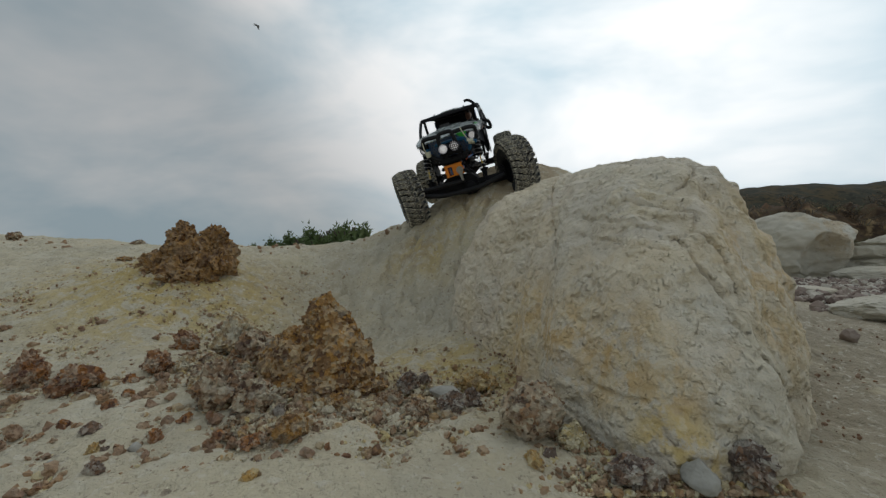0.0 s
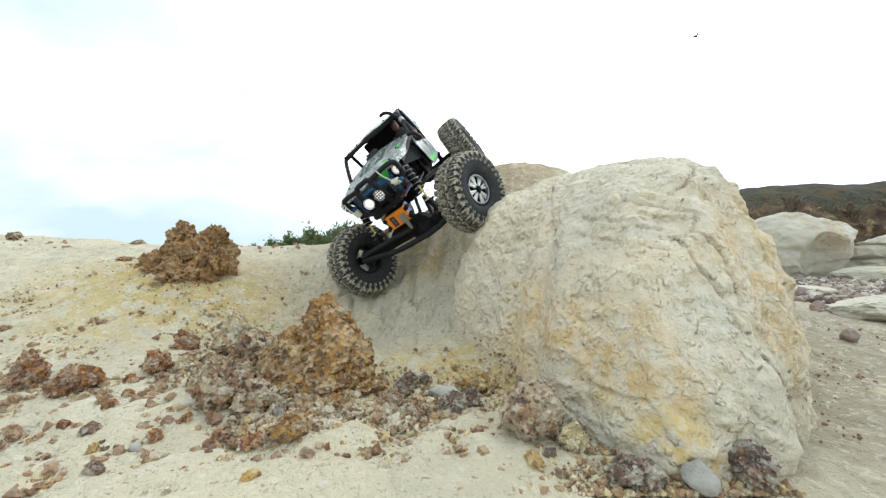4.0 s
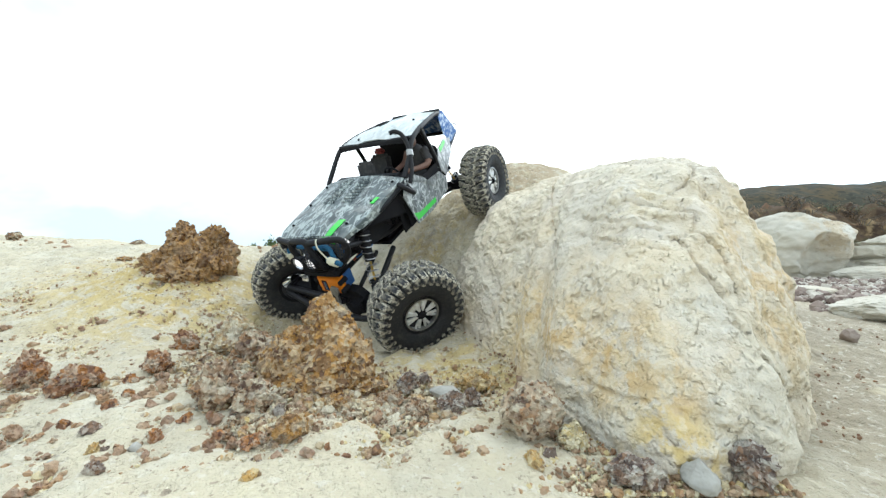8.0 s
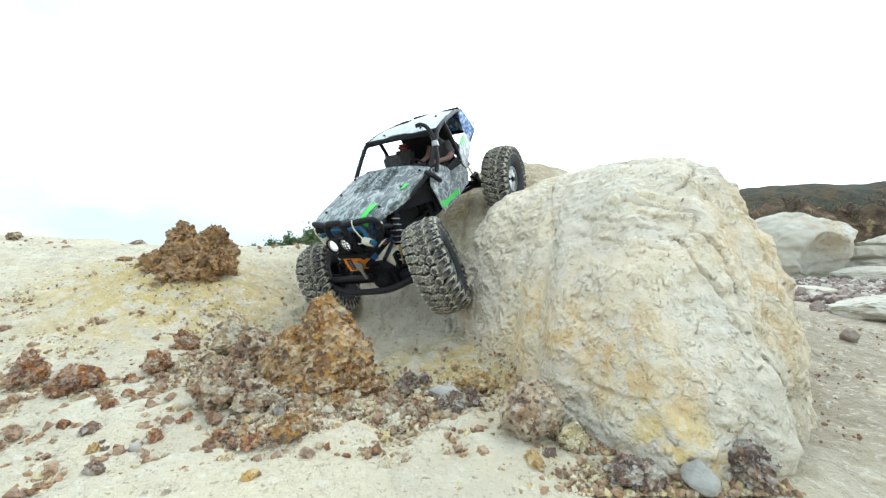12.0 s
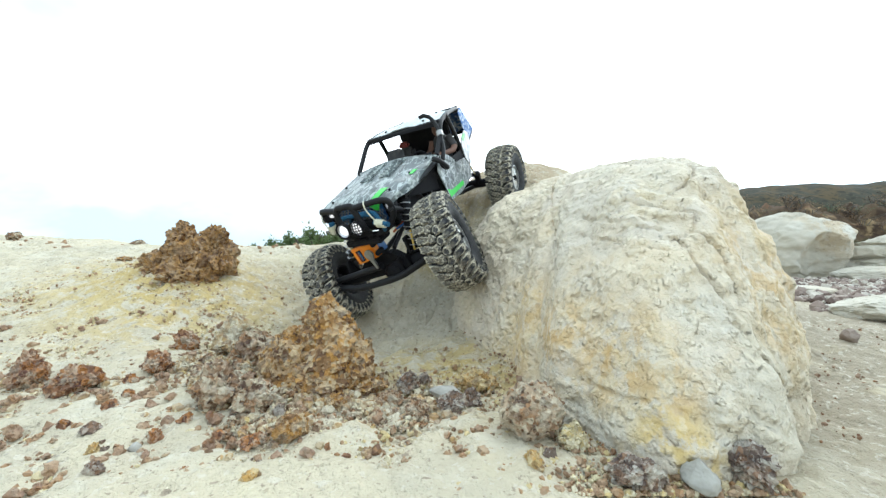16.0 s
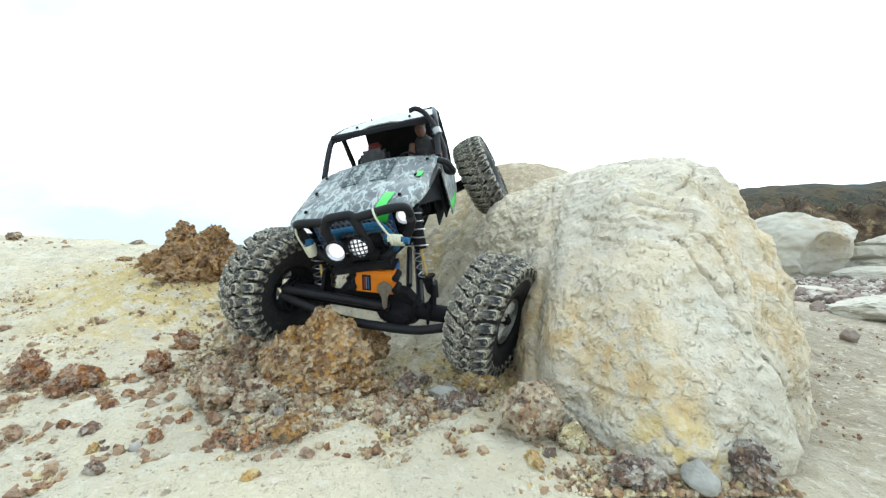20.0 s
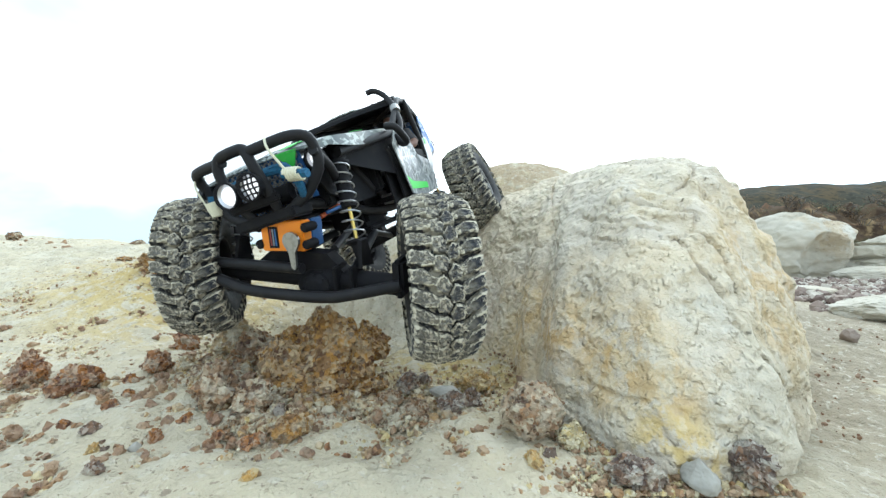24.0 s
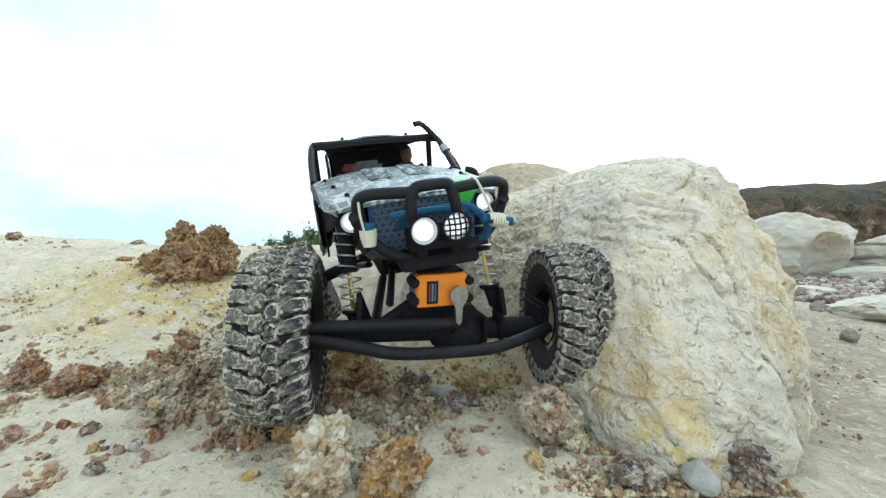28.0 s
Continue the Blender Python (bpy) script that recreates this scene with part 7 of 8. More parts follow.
    walk(WHEELS["fr"], [
        (0, pose(0.1569, -0.1222, -0.0102, 1.8, -0.6, 19.9)), (0.5, pose(0.1569, -0.1223, -0.0012, -1.3, 19.7, 2.0)), (1, pose(0.1569, -0.122, 0.0039, -11.1, 69.3, -26.6)),
        (1.5, pose(0.1569, -0.1217, 0.0058, -172.5, 48.0, 159.6)), (2, pose(0.1569, -0.122, -0.0011, -176.5, 11.5, 147.7)), (3, pose(0.1569, -0.122, -0.0011, -176.5, 11.5, 147.7)),
        (3.5, pose(0.1569, -0.122, -0.0011, -176.5, 11.5, 147.7)), (4.5, pose(0.1569, -0.1219, 0.0016, -173.6, -51.3, 145.7)), (5.5, pose(0.1569, -0.1218, 0.0043, -10.8, -65.1, -15.9)),
        (6, pose(0.1569, -0.1223, -0.0001, -3.0, -58.2, -0.8)), (6.5, pose(0.1569, -0.1223, 0.0003, 1.2, -78.5, 6.6)), (7, pose(0.1569, -0.1221, -0.0136, 172.7, -61.0, -174.0)),
        (7.5, pose(0.1569, -0.1223, 0.0012, -171.6, -86.0, 162.9)), (8, pose(0.1569, -0.1219, -0.0007, -11.1, -71.0, -29.0)), (8.5, pose(0.1569, -0.121, 0.0155, -13.4, -58.3, -22.9)),
        (9, pose(0.1569, -0.1212, 0.0102, -11.3, -58.7, -29.6)), (9.5, pose(0.1569, -0.121, 0.0163, -10.7, -55.0, -33.6)), (10, pose(0.1569, -0.1218, 0.0015, -10.9, -69.3, -30.3)),
        (10.5, pose(0.1569, -0.1219, -0.0121, 149.7, -81.9, 178.2)), (11, pose(0.1569, -0.1193, -0.0332, 149.0, -66.4, -172.2)), (11.5, pose(0.1569, -0.1192, -0.0283, 149.2, -64.2, -145.9)),
        (12, pose(0.1569, -0.1209, -0.0202, 169.5, -41.0, -146.7)), (12.5, pose(0.1569, -0.1222, -0.0054, 174.7, -69.1, -158.6)), (14.5, pose(0.1569, -0.1201, 0.0218, -19.3, -55.4, 11.8)),
        (15, pose(0.1569, -0.121, -0.0218, 164.0, -60.2, 173.7)), (15.5, pose(0.1569, -0.1199, -0.0282, 159.3, -57.2, -178.1)), (16, pose(0.1569, -0.119, -0.0328, 157.7, -54.6, -142.2)),
        (16.5, pose(0.1569, -0.1223, -0.0042, 176.2, -69.4, -164.6)), (17, pose(0.1569, -0.1222, 0.0009, -10.2, -74.6, 21.7)), (17.5, pose(0.1569, -0.1192, 0.0306, -14.0, -30.7, 29.4)),
        (18, pose(0.1569, -0.1207, 0.0171, -8.6, 20.0, 26.0)), (18.5, pose(0.1569, -0.118, 0.0345, -33.4, 64.5, -4.3)), (19, pose(0.1569, -0.1186, 0.0302, -37.9, 67.5, -20.6)),
        (19.5, pose(0.1569, -0.1177, 0.0341, -26.6, 55.1, -42.0)), (20, pose(0.1569, -0.118, 0.0287, -16.4, 30.1, -31.5)), (20.5, pose(0.1569, -0.1187, 0.0317, -21.0, 47.6, -11.9)),
        (21, pose(0.1569, -0.1182, 0.0305, -23.2, 54.1, 7.1)), (21.5, pose(0.1569, -0.118, 0.034, -34.4, 65.7, -3.4)), (23.5, pose(0.1569, -0.1184, 0.033, -29.4, 64.1, 5.2)),
        (24, pose(0.1569, -0.1178, 0.0352, -89.1, 76.7, -57.4)), (24.3, pose(0.1569, -0.115, 0.0413, -158.6, 33.7, -139.1)), (24.5, pose(0.1449, -0.1127, 0.0225, -166.0, -5.6, -166.4)),
        (25, pose(0.1449, -0.1126, 0.0227, -165.9, -6.0, -164.8)), (25.5, pose(0.1569, -0.1215, 0.0105, -172.6, -29.0, -168.7)), (26, pose(0.1569, -0.1221, 0.0013, -175.4, -45.4, 172.7)),
        (26.5, pose(0.1569, -0.1183, 0.0267, -165.0, 10.1, -179.2)), (27, pose(0.1569, -0.1167, 0.0313, -162.1, 14.6, -172.5)), (27.5, pose(0.1569, -0.1194, 0.022, -167.7, 1.2, 173.7)),
        (28, pose(0.1569, -0.1214, 0.0054, -172.5, 20.9, 176.0)),
    ])
    walk(WHEELS["rl"], [
        (0, pose(-0.1727, 0.1255, 0.0063, 2.9, -0.0, 0.0)), (0.5, pose(-0.1727, 0.1255, 0.0063, 3.0, -13.9, -0.7)), (1, pose(-0.1727, 0.1255, 0.0063, 3.3, 30.3, 1.7)),
        (1.25, pose(-0.1727, 0.1255, 0.0063, 7.8, 68.2, 7.2)), (1.5, pose(-0.1727, 0.1255, 0.0063, 170.0, 73.3, 170.4)), (2, pose(-0.1727, 0.1257, 0.0017, 179.1, 34.1, 179.5)),
        (3, pose(-0.1727, 0.1257, 0.0017, 179.1, 34.1, 179.5)), (3.5, pose(-0.1727, 0.1257, 0.0017, 179.1, 34.1, 179.5)), (4.167, pose(-0.1727, 0.1255, 0.0053, 177.5, -30.5, -178.7)),
        (4.833, pose(-0.1727, 0.1254, 0.0088, 34.7, -83.7, -34.5)), (5.5, pose(-0.1727, 0.1252, 0.0124, 5.3, -20.1, -1.8)), (6, pose(-0.1727, 0.1254, 0.0177, 3.9, -13.5, -0.9)),
        (6.5, pose(-0.1727, 0.1238, 0.0256, 11.2, -28.3, -5.4)), (7, pose(-0.1727, 0.1255, 0.0127, 5.1, -55.6, -4.2)), (7.5, pose(-0.1727, 0.1243, 0.0236, 10.4, -33.7, -5.8)),
        (8, pose(-0.1727, 0.1256, 0.0157, 2.3, -10.3, -0.4)), (8.5, pose(-0.1727, 0.125, 0.0168, 6.0, 8.3, 0.9)), (9, pose(-0.1727, 0.1256, 0.0094, 1.6, 4.8, 0.1)),
        (9.5, pose(-0.1727, 0.1255, 0.0088, 3.1, 11.8, 0.6)), (10, pose(-0.1727, 0.1255, 0.0153, 2.9, -9.0, -0.5)), (10.5, pose(-0.1727, 0.1249, 0.0179, 10.0, -48.7, -7.6)),
        (11, pose(-0.1727, 0.1257, -0.0027, -2.4, -62.1, 2.2)), (11.5, pose(-0.1727, 0.1256, 0.0052, 4.8, -63.1, -4.2)), (12, pose(-0.1727, 0.1257, 0.0056, 1.2, -50.8, -0.9)),
        (12.5, pose(-0.1727, 0.1249, 0.0171, 7.3, -26.3, -3.2)), (14.5, pose(-0.1727, 0.1247, 0.0201, 7.3, 3.6, 0.5)), (15, pose(-0.1727, 0.1257, 0.0004, -2.9, -58.2, 2.5)),
        (15.5, pose(-0.1727, 0.1255, 0.0086, 6.8, -60.4, -5.9)), (16, pose(-0.1727, 0.1256, -0.0018, -3.9, -57.7, 3.3)), (16.5, pose(-0.1727, 0.1254, 0.0096, 4.3, -33.5, -2.4)),
        (17, pose(-0.1727, 0.1255, 0.0129, 3.3, -14.6, -0.8)), (17.5, pose(-0.1727, 0.1244, 0.0236, 8.8, 18.4, 2.8)), (18, pose(-0.1727, 0.1247, 0.0219, 9.9, 43.9, 6.9)),
        (18.5, pose(-0.1727, 0.1231, 0.0288, 50.4, 74.8, 49.4)), (19, pose(-0.1727, 0.1225, 0.0301, 48.6, 72.7, 47.3)), (19.5, pose(-0.1727, 0.1237, 0.03, 26.5, 66.4, 24.5)),
        (20, pose(-0.1727, 0.1209, 0.036, 21.3, 41.1, 14.4)), (20.5, pose(-0.1727, 0.1203, 0.0387, 28.2, 52.2, 22.9)), (21, pose(-0.1727, 0.1225, 0.0292, 27.9, 61.2, 24.9)),
        (21.5, pose(-0.1727, 0.1237, 0.0298, 43.0, 75.1, 42.0)), (23.5, pose(-0.1727, 0.1227, 0.0267, 69.4, 76.5, 68.9)), (24, pose(-0.1727, 0.1233, 0.0229, 149.5, 67.7, 151.4)),
        (24.3, pose(-0.1727, 0.1221, 0.0275, 165.9, 12.0, 177.0)), (24.5, pose(-0.1727, 0.1217, 0.0257, 164.2, -22.2, -173.9)), (25, pose(-0.1727, 0.122, 0.0075, 164.8, -23.6, -173.8)),
        (25.5, pose(-0.1727, 0.1187, 0.0251, 153.8, -41.7, -161.9)), (26, pose(-0.1727, 0.1219, 0.0138, 157.3, -51.0, -162.0)), (26.5, pose(-0.1727, 0.1184, 0.0282, 160.1, 8.4, 177.0)),
        (27, pose(-0.1727, 0.1188, 0.0213, 159.2, 23.4, 171.4)), (27.5, pose(-0.1727, 0.1201, 0.0331, 150.9, 52.6, 156.1)), (28, pose(-0.1727, 0.1201, 0.0331, 60.5, 70.2, 59.0)),
    ])
    walk(WHEELS["rr"], [
        (0, pose(-0.1727, -0.1255, -0.0063, 2.9, -0.0, 0.0)), (0.5, pose(-0.1727, -0.1255, -0.0063, 3.1, 21.7, 1.1)), (1, pose(-0.1727, -0.1255, -0.0063, 9.1, 71.7, 8.7)),
        (1.5, pose(-0.1727, -0.1255, -0.0063, 174.7, 57.4, 175.5)), (2, pose(-0.1727, -0.1257, -0.0015, 179.2, 25.4, 179.7)), (3, pose(-0.1727, -0.1257, -0.0015, 179.2, 25.4, 179.7)),
        (3.5, pose(-0.1727, -0.1257, -0.0015, 179.2, 25.4, 179.7)), (4.5, pose(-0.1727, -0.1255, -0.0055, 176.6, -32.8, -178.2)), (5.5, pose(-0.1727, -0.1252, -0.0095, 77.9, -84.9, -77.9)),
        (6, pose(-0.1727, -0.1254, 0.0009, 29.1, -82.1, -28.9)), (6.5, pose(-0.1727, -0.1238, -0.0176, 142.9, -73.5, -144.0)), (7, pose(-0.1727, -0.1255, 0, 176.4, -36.8, -177.8)),
        (7.5, pose(-0.1727, -0.1243, -0.0143, 161.6, -61.6, -163.7)), (8, pose(-0.1727, -0.1256, 0.0058, 160.3, -83.3, -160.5)), (8.5, pose(-0.1727, -0.125, -0.0092, 16.0, -67.9, -14.9)),
        (9, pose(-0.1727, -0.1256, 0.0022, 7.7, -77.7, -7.5)), (9.5, pose(-0.1727, -0.1255, -0.0046, 7.0, -64.1, -6.3)), (10, pose(-0.1727, -0.1255, 0.0025, 96.4, -87.1, -96.4)),
        (10.5, pose(-0.1727, -0.1249, -0.011, 167.3, -58.4, -169.2)), (11, pose(-0.1727, -0.1257, 0.0024, -178.1, -53.8, 178.4)), (11.5, pose(-0.1727, -0.1256, -0.0043, 175.7, -59.7, -176.3)),
        (12, pose(-0.1727, -0.1257, 0.0023, 178.9, -46.3, -179.2)), (12.5, pose(-0.1727, -0.1249, -0.0113, 159.7, -71.0, -160.7)), (14.5, pose(-0.1727, -0.1247, -0.0118, 12.8, -55.1, -10.6)),
        (14.75, pose(-0.1727, -0.1252, -0.0023, 98.3, -87.1, -98.3)), (15, pose(-0.1727, -0.1257, 0.0073, -177.3, -54.9, 177.8)), (15.5, pose(-0.1727, -0.1255, -0.0061, 174.5, -52.1, -175.7)),
        (16, pose(-0.1727, -0.1256, 0.0074, -176.3, -56.0, 176.9)), (16.5, pose(-0.1727, -0.1254, -0.0063, 169.2, -70.2, -169.9)), (17, pose(-0.1727, -0.1255, -0.001, 13.5, -76.2, -13.1)),
        (17.5, pose(-0.1727, -0.1244, -0.0129, 11.0, -40.3, -7.2)), (18, pose(-0.1727, -0.1247, -0.0092, 7.3, 12.5, 1.6)), (18.5, pose(-0.1727, -0.1231, -0.0221, 24.1, 60.3, 21.3)),
        (19, pose(-0.1727, -0.1225, -0.0259, 29.7, 63.3, 27.0)), (19.5, pose(-0.1727, -0.1237, -0.0149, 20.5, 59.3, 17.8)), (20, pose(-0.1727, -0.1209, -0.0329, 18.6, 30.6, 9.7)),
        (20.5, pose(-0.1727, -0.1203, -0.034, 23.5, 43.5, 16.7)), (21, pose(-0.1727, -0.1225, -0.0274, 21.0, 51.1, 16.6)), (21.5, pose(-0.1727, -0.1237, -0.0144, 27.1, 67.3, 25.2)),
        (23.5, pose(-0.1727, -0.1227, -0.0281, 32.6, 66.2, 30.4)), (24, pose(-0.1727, -0.1233, -0.0256, 121.1, 77.0, 121.8)), (24.3, pose(-0.1727, -0.1221, -0.0323, 165.7, 15.6, 176.1)),
        (24.5, pose(-0.1727, -0.1217, -0.0376, 164.6, -18.5, -175.0)), (25, pose(-0.1727, -0.122, -0.0529, 165.3, -18.5, -175.2)), (25.5, pose(-0.1727, -0.1187, -0.0578, 155.0, -38.6, -163.8)),
        (26, pose(-0.1727, -0.1219, -0.0471, 154.4, -55.9, -158.3)), (26.5, pose(-0.1727, -0.1184, -0.0563, 160.4, -1.7, -179.4)), (27, pose(-0.1727, -0.1188, -0.0607, 160.8, 6.5, 177.7)),
        (27.5, pose(-0.1727, -0.1201, -0.0411, 162.6, -9.5, -177.0)), (28, pose(-0.1727, -0.1201, -0.0411, 162.7, 6.6, 177.9)),
    ])
    walk(SHOCKS["fl"], [
        (0, pose(0.134, 0.06, 0.104, 2.8, -16.2, -0.0)), (0.5, pose(0.134, 0.06, 0.104, 2.7, -16.1, -0.0)), (1, pose(0.134, 0.06, 0.104, 2.5, -15.5, -0.0)),
        (1.5, pose(0.134, 0.06, 0.104, 2.3, -15.1, -0.0)), (2, pose(0.134, 0.06, 0.104, 2.4, -14.9, -0.0)), (3, pose(0.134, 0.06, 0.104, 2.4, -14.9, -0.0)),
        (3.5, pose(0.134, 0.06, 0.104, 2.4, -14.9, -0.0)), (5.5, pose(0.134, 0.06, 0.104, 2.4, -15.2, -0.0)), (6, pose(0.134, 0.06, 0.104, 2.7, -16.0, -0.0)),
        (6.5, pose(0.134, 0.06, 0.104, 2.9, -17.0, -0.0)), (7, pose(0.134, 0.06, 0.104, 2.8, -16.5, -0.0)), (7.5, pose(0.134, 0.06, 0.104, 2.8, -16.7, -0.0)),
        (8, pose(0.134, 0.06, 0.104, 2.3, -14.7, -0.0)), (8.5, pose(0.134, 0.06, 0.104, 2.1, -15.1, -0.0)), (9, pose(0.134, 0.06, 0.104, 2.1, -14.9, -0.0)),
        (9.5, pose(0.134, 0.06, 0.104, 2.1, -15.3, -0.0)), (10, pose(0.134, 0.06, 0.104, 2.3, -14.8, -0.0)), (10.5, pose(0.134, 0.06, 0.104, 2.9, -17.3, -0.0)),
        (11, pose(0.134, 0.06, 0.104, 2.4, -18.1, -0.0)), (11.5, pose(0.134, 0.06, 0.104, 2.5, -19.1, -0.0)), (12, pose(0.134, 0.06, 0.104, 2.8, -18.2, -0.0)),
        (12.5, pose(0.134, 0.06, 0.104, 2.9, -17.0, -0.0)), (14.5, pose(0.134, 0.06, 0.104, 1.8, -15.0, -0.0)), (15, pose(0.134, 0.06, 0.104, 2.8, -17.7, -0.0)),
        (15.5, pose(0.134, 0.06, 0.104, 2.6, -18.3, -0.0)), (16, pose(0.134, 0.06, 0.104, 2.4, -18.6, -0.0)), (16.5, pose(0.134, 0.06, 0.104, 2.9, -16.8, -0.0)),
        (17, pose(0.134, 0.06, 0.104, 2.6, -15.7, -0.0)), (17.5, pose(0.134, 0.06, 0.104, 1.6, -15.3, -0.0)), (18, pose(0.134, 0.06, 0.104, 2.0, -15.0, -0.0)),
        (18.5, pose(0.134, 0.06, 0.104, 1.2, -14.8, -0.0)), (19, pose(0.134, 0.06, 0.104, 1.4, -14.8, -0.0)), (19.5, pose(0.134, 0.06, 0.104, 1.1, -14.6, -0.0)),
        (20, pose(0.134, 0.06, 0.104, 1.2, -14.2, -0.0)), (20.5, pose(0.134, 0.06, 0.104, 1.4, -15.0, -0.0)), (21, pose(0.134, 0.06, 0.104, 1.3, -14.5, -0.0)),
        (21.5, pose(0.134, 0.06, 0.104, 1.2, -14.8, -0.0)), (23.5, pose(0.134, 0.06, 0.104, 1.3, -14.9, -0.0)), (24, pose(0.134, 0.06, 0.104, 1.2, -14.8, -0.0)),
        (24.3, pose(0.134, 0.06, 0.104, 0.4, -14.0, -0.0)), (24.5, pose(0.134, 0.06, 0.104, 1.6, -14.4, -0.0)), (25, pose(0.134, 0.06, 0.104, 1.6, -14.4, -0.0)),
        (25.5, pose(0.134, 0.06, 0.104, 2.3, -15.3, -0.0)), (26, pose(0.134, 0.06, 0.104, 2.5, -15.5, -0.0)), (26.5, pose(0.134, 0.06, 0.104, 1.2, -14.1, -0.0)),
        (27, pose(0.134, 0.06, 0.104, 0.8, -13.8, -0.0)), (27.5, pose(0.134, 0.06, 0.104, 1.6, -14.4, -0.0)), (28, pose(0.134, 0.06, 0.104, 2.1, -14.5, -0.0)),
    ])
    walk(SHOCKS["fr"], [
        (0, pose(0.134, -0.06, 0.104, -2.6, -15.6, -0.0)), (0.5, pose(0.134, -0.06, 0.104, -2.8, -16.4, -0.0)), (1, pose(0.134, -0.06, 0.104, -2.8, -16.8, -0.0)),
        (1.5, pose(0.134, -0.06, 0.104, -2.8, -16.8, -0.0)), (2, pose(0.134, -0.06, 0.104, -2.7, -16.1, -0.0)), (3, pose(0.134, -0.06, 0.104, -2.7, -16.1, -0.0)),
        (3.5, pose(0.134, -0.06, 0.104, -2.7, -16.1, -0.0)), (5.5, pose(0.134, -0.06, 0.104, -2.8, -16.7, -0.0)), (6, pose(0.134, -0.06, 0.104, -2.8, -16.6, -0.0)),
        (6.5, pose(0.134, -0.06, 0.104, -2.9, -16.9, -0.0)), (7, pose(0.134, -0.06, 0.104, -2.5, -15.4, -0.0)), (7.5, pose(0.134, -0.06, 0.104, -2.9, -16.9, -0.0)),
        (8, pose(0.134, -0.06, 0.104, -2.7, -16.0, -0.0)), (8.5, pose(0.134, -0.06, 0.104, -2.8, -17.9, -0.0)), (9, pose(0.134, -0.06, 0.104, -2.8, -17.2, -0.0)),
        (9.5, pose(0.134, -0.06, 0.104, -2.8, -18.1, -0.0)), (10, pose(0.134, -0.06, 0.104, -2.7, -16.3, -0.0)), (10.5, pose(0.134, -0.06, 0.104, -2.5, -15.8, -0.0)),
        (11, pose(0.134, -0.06, 0.104, -1.5, -14.2, -0.0)), (11.5, pose(0.134, -0.06, 0.104, -1.5, -14.7, -0.0)), (12, pose(0.134, -0.06, 0.104, -2.1, -15.2, -0.0)),
        (12.5, pose(0.134, -0.06, 0.104, -2.7, -16.3, -0.0)), (14.5, pose(0.134, -0.06, 0.104, -2.7, -18.6, -0.0)), (15, pose(0.134, -0.06, 0.104, -2.1, -15.0, -0.0)),
        (15.5, pose(0.134, -0.06, 0.104, -1.7, -14.6, -0.0)), (16, pose(0.134, -0.06, 0.104, -1.4, -14.3, -0.0)), (16.5, pose(0.134, -0.06, 0.104, -2.7, -16.4, -0.0)),
        (17, pose(0.134, -0.06, 0.104, -2.8, -16.5, -0.0)), (17.5, pose(0.134, -0.06, 0.104, -2.6, -20.0, -0.0)), (18, pose(0.134, -0.06, 0.104, -2.8, -18.1, -0.0)),
        (18.5, pose(0.134, -0.06, 0.104, -2.3, -20.3, -0.0)), (19, pose(0.134, -0.06, 0.104, -2.4, -19.7, -0.0)), (19.5, pose(0.134, -0.06, 0.104, -2.2, -20.2, -0.0)),
        (20, pose(0.134, -0.06, 0.104, -2.2, -19.1, -0.0)), (20.5, pose(0.134, -0.06, 0.104, -2.5, -20.0, -0.0)), (21, pose(0.134, -0.06, 0.104, -2.3, -19.6, -0.0)),
        (21.5, pose(0.134, -0.06, 0.104, -2.3, -20.2, -0.0)), (23.5, pose(0.134, -0.06, 0.104, -2.4, -20.1, -0.0)), (24, pose(0.134, -0.06, 0.104, -2.3, -20.4, -0.0)),
        (24.3, pose(0.134, -0.06, 0.104, -1.4, -20.9, -0.0)), (24.5, pose(0.134, -0.06, 0.104, -2.5, -18.2, -0.0)), (25, pose(0.134, -0.06, 0.104, -2.5, -18.2, -0.0)),
        (25.5, pose(0.134, -0.06, 0.104, -2.8, -17.4, -0.0)), (26, pose(0.134, -0.06, 0.104, -2.8, -16.5, -0.0)), (26.5, pose(0.134, -0.06, 0.104, -2.2, -18.9, -0.0)),
        (27, pose(0.134, -0.06, 0.104, -1.8, -19.3, -0.0)), (27.5, pose(0.134, -0.06, 0.104, -2.5, -18.4, -0.0)), (28, pose(0.134, -0.06, 0.104, -2.7, -16.6, -0.0)),
    ])
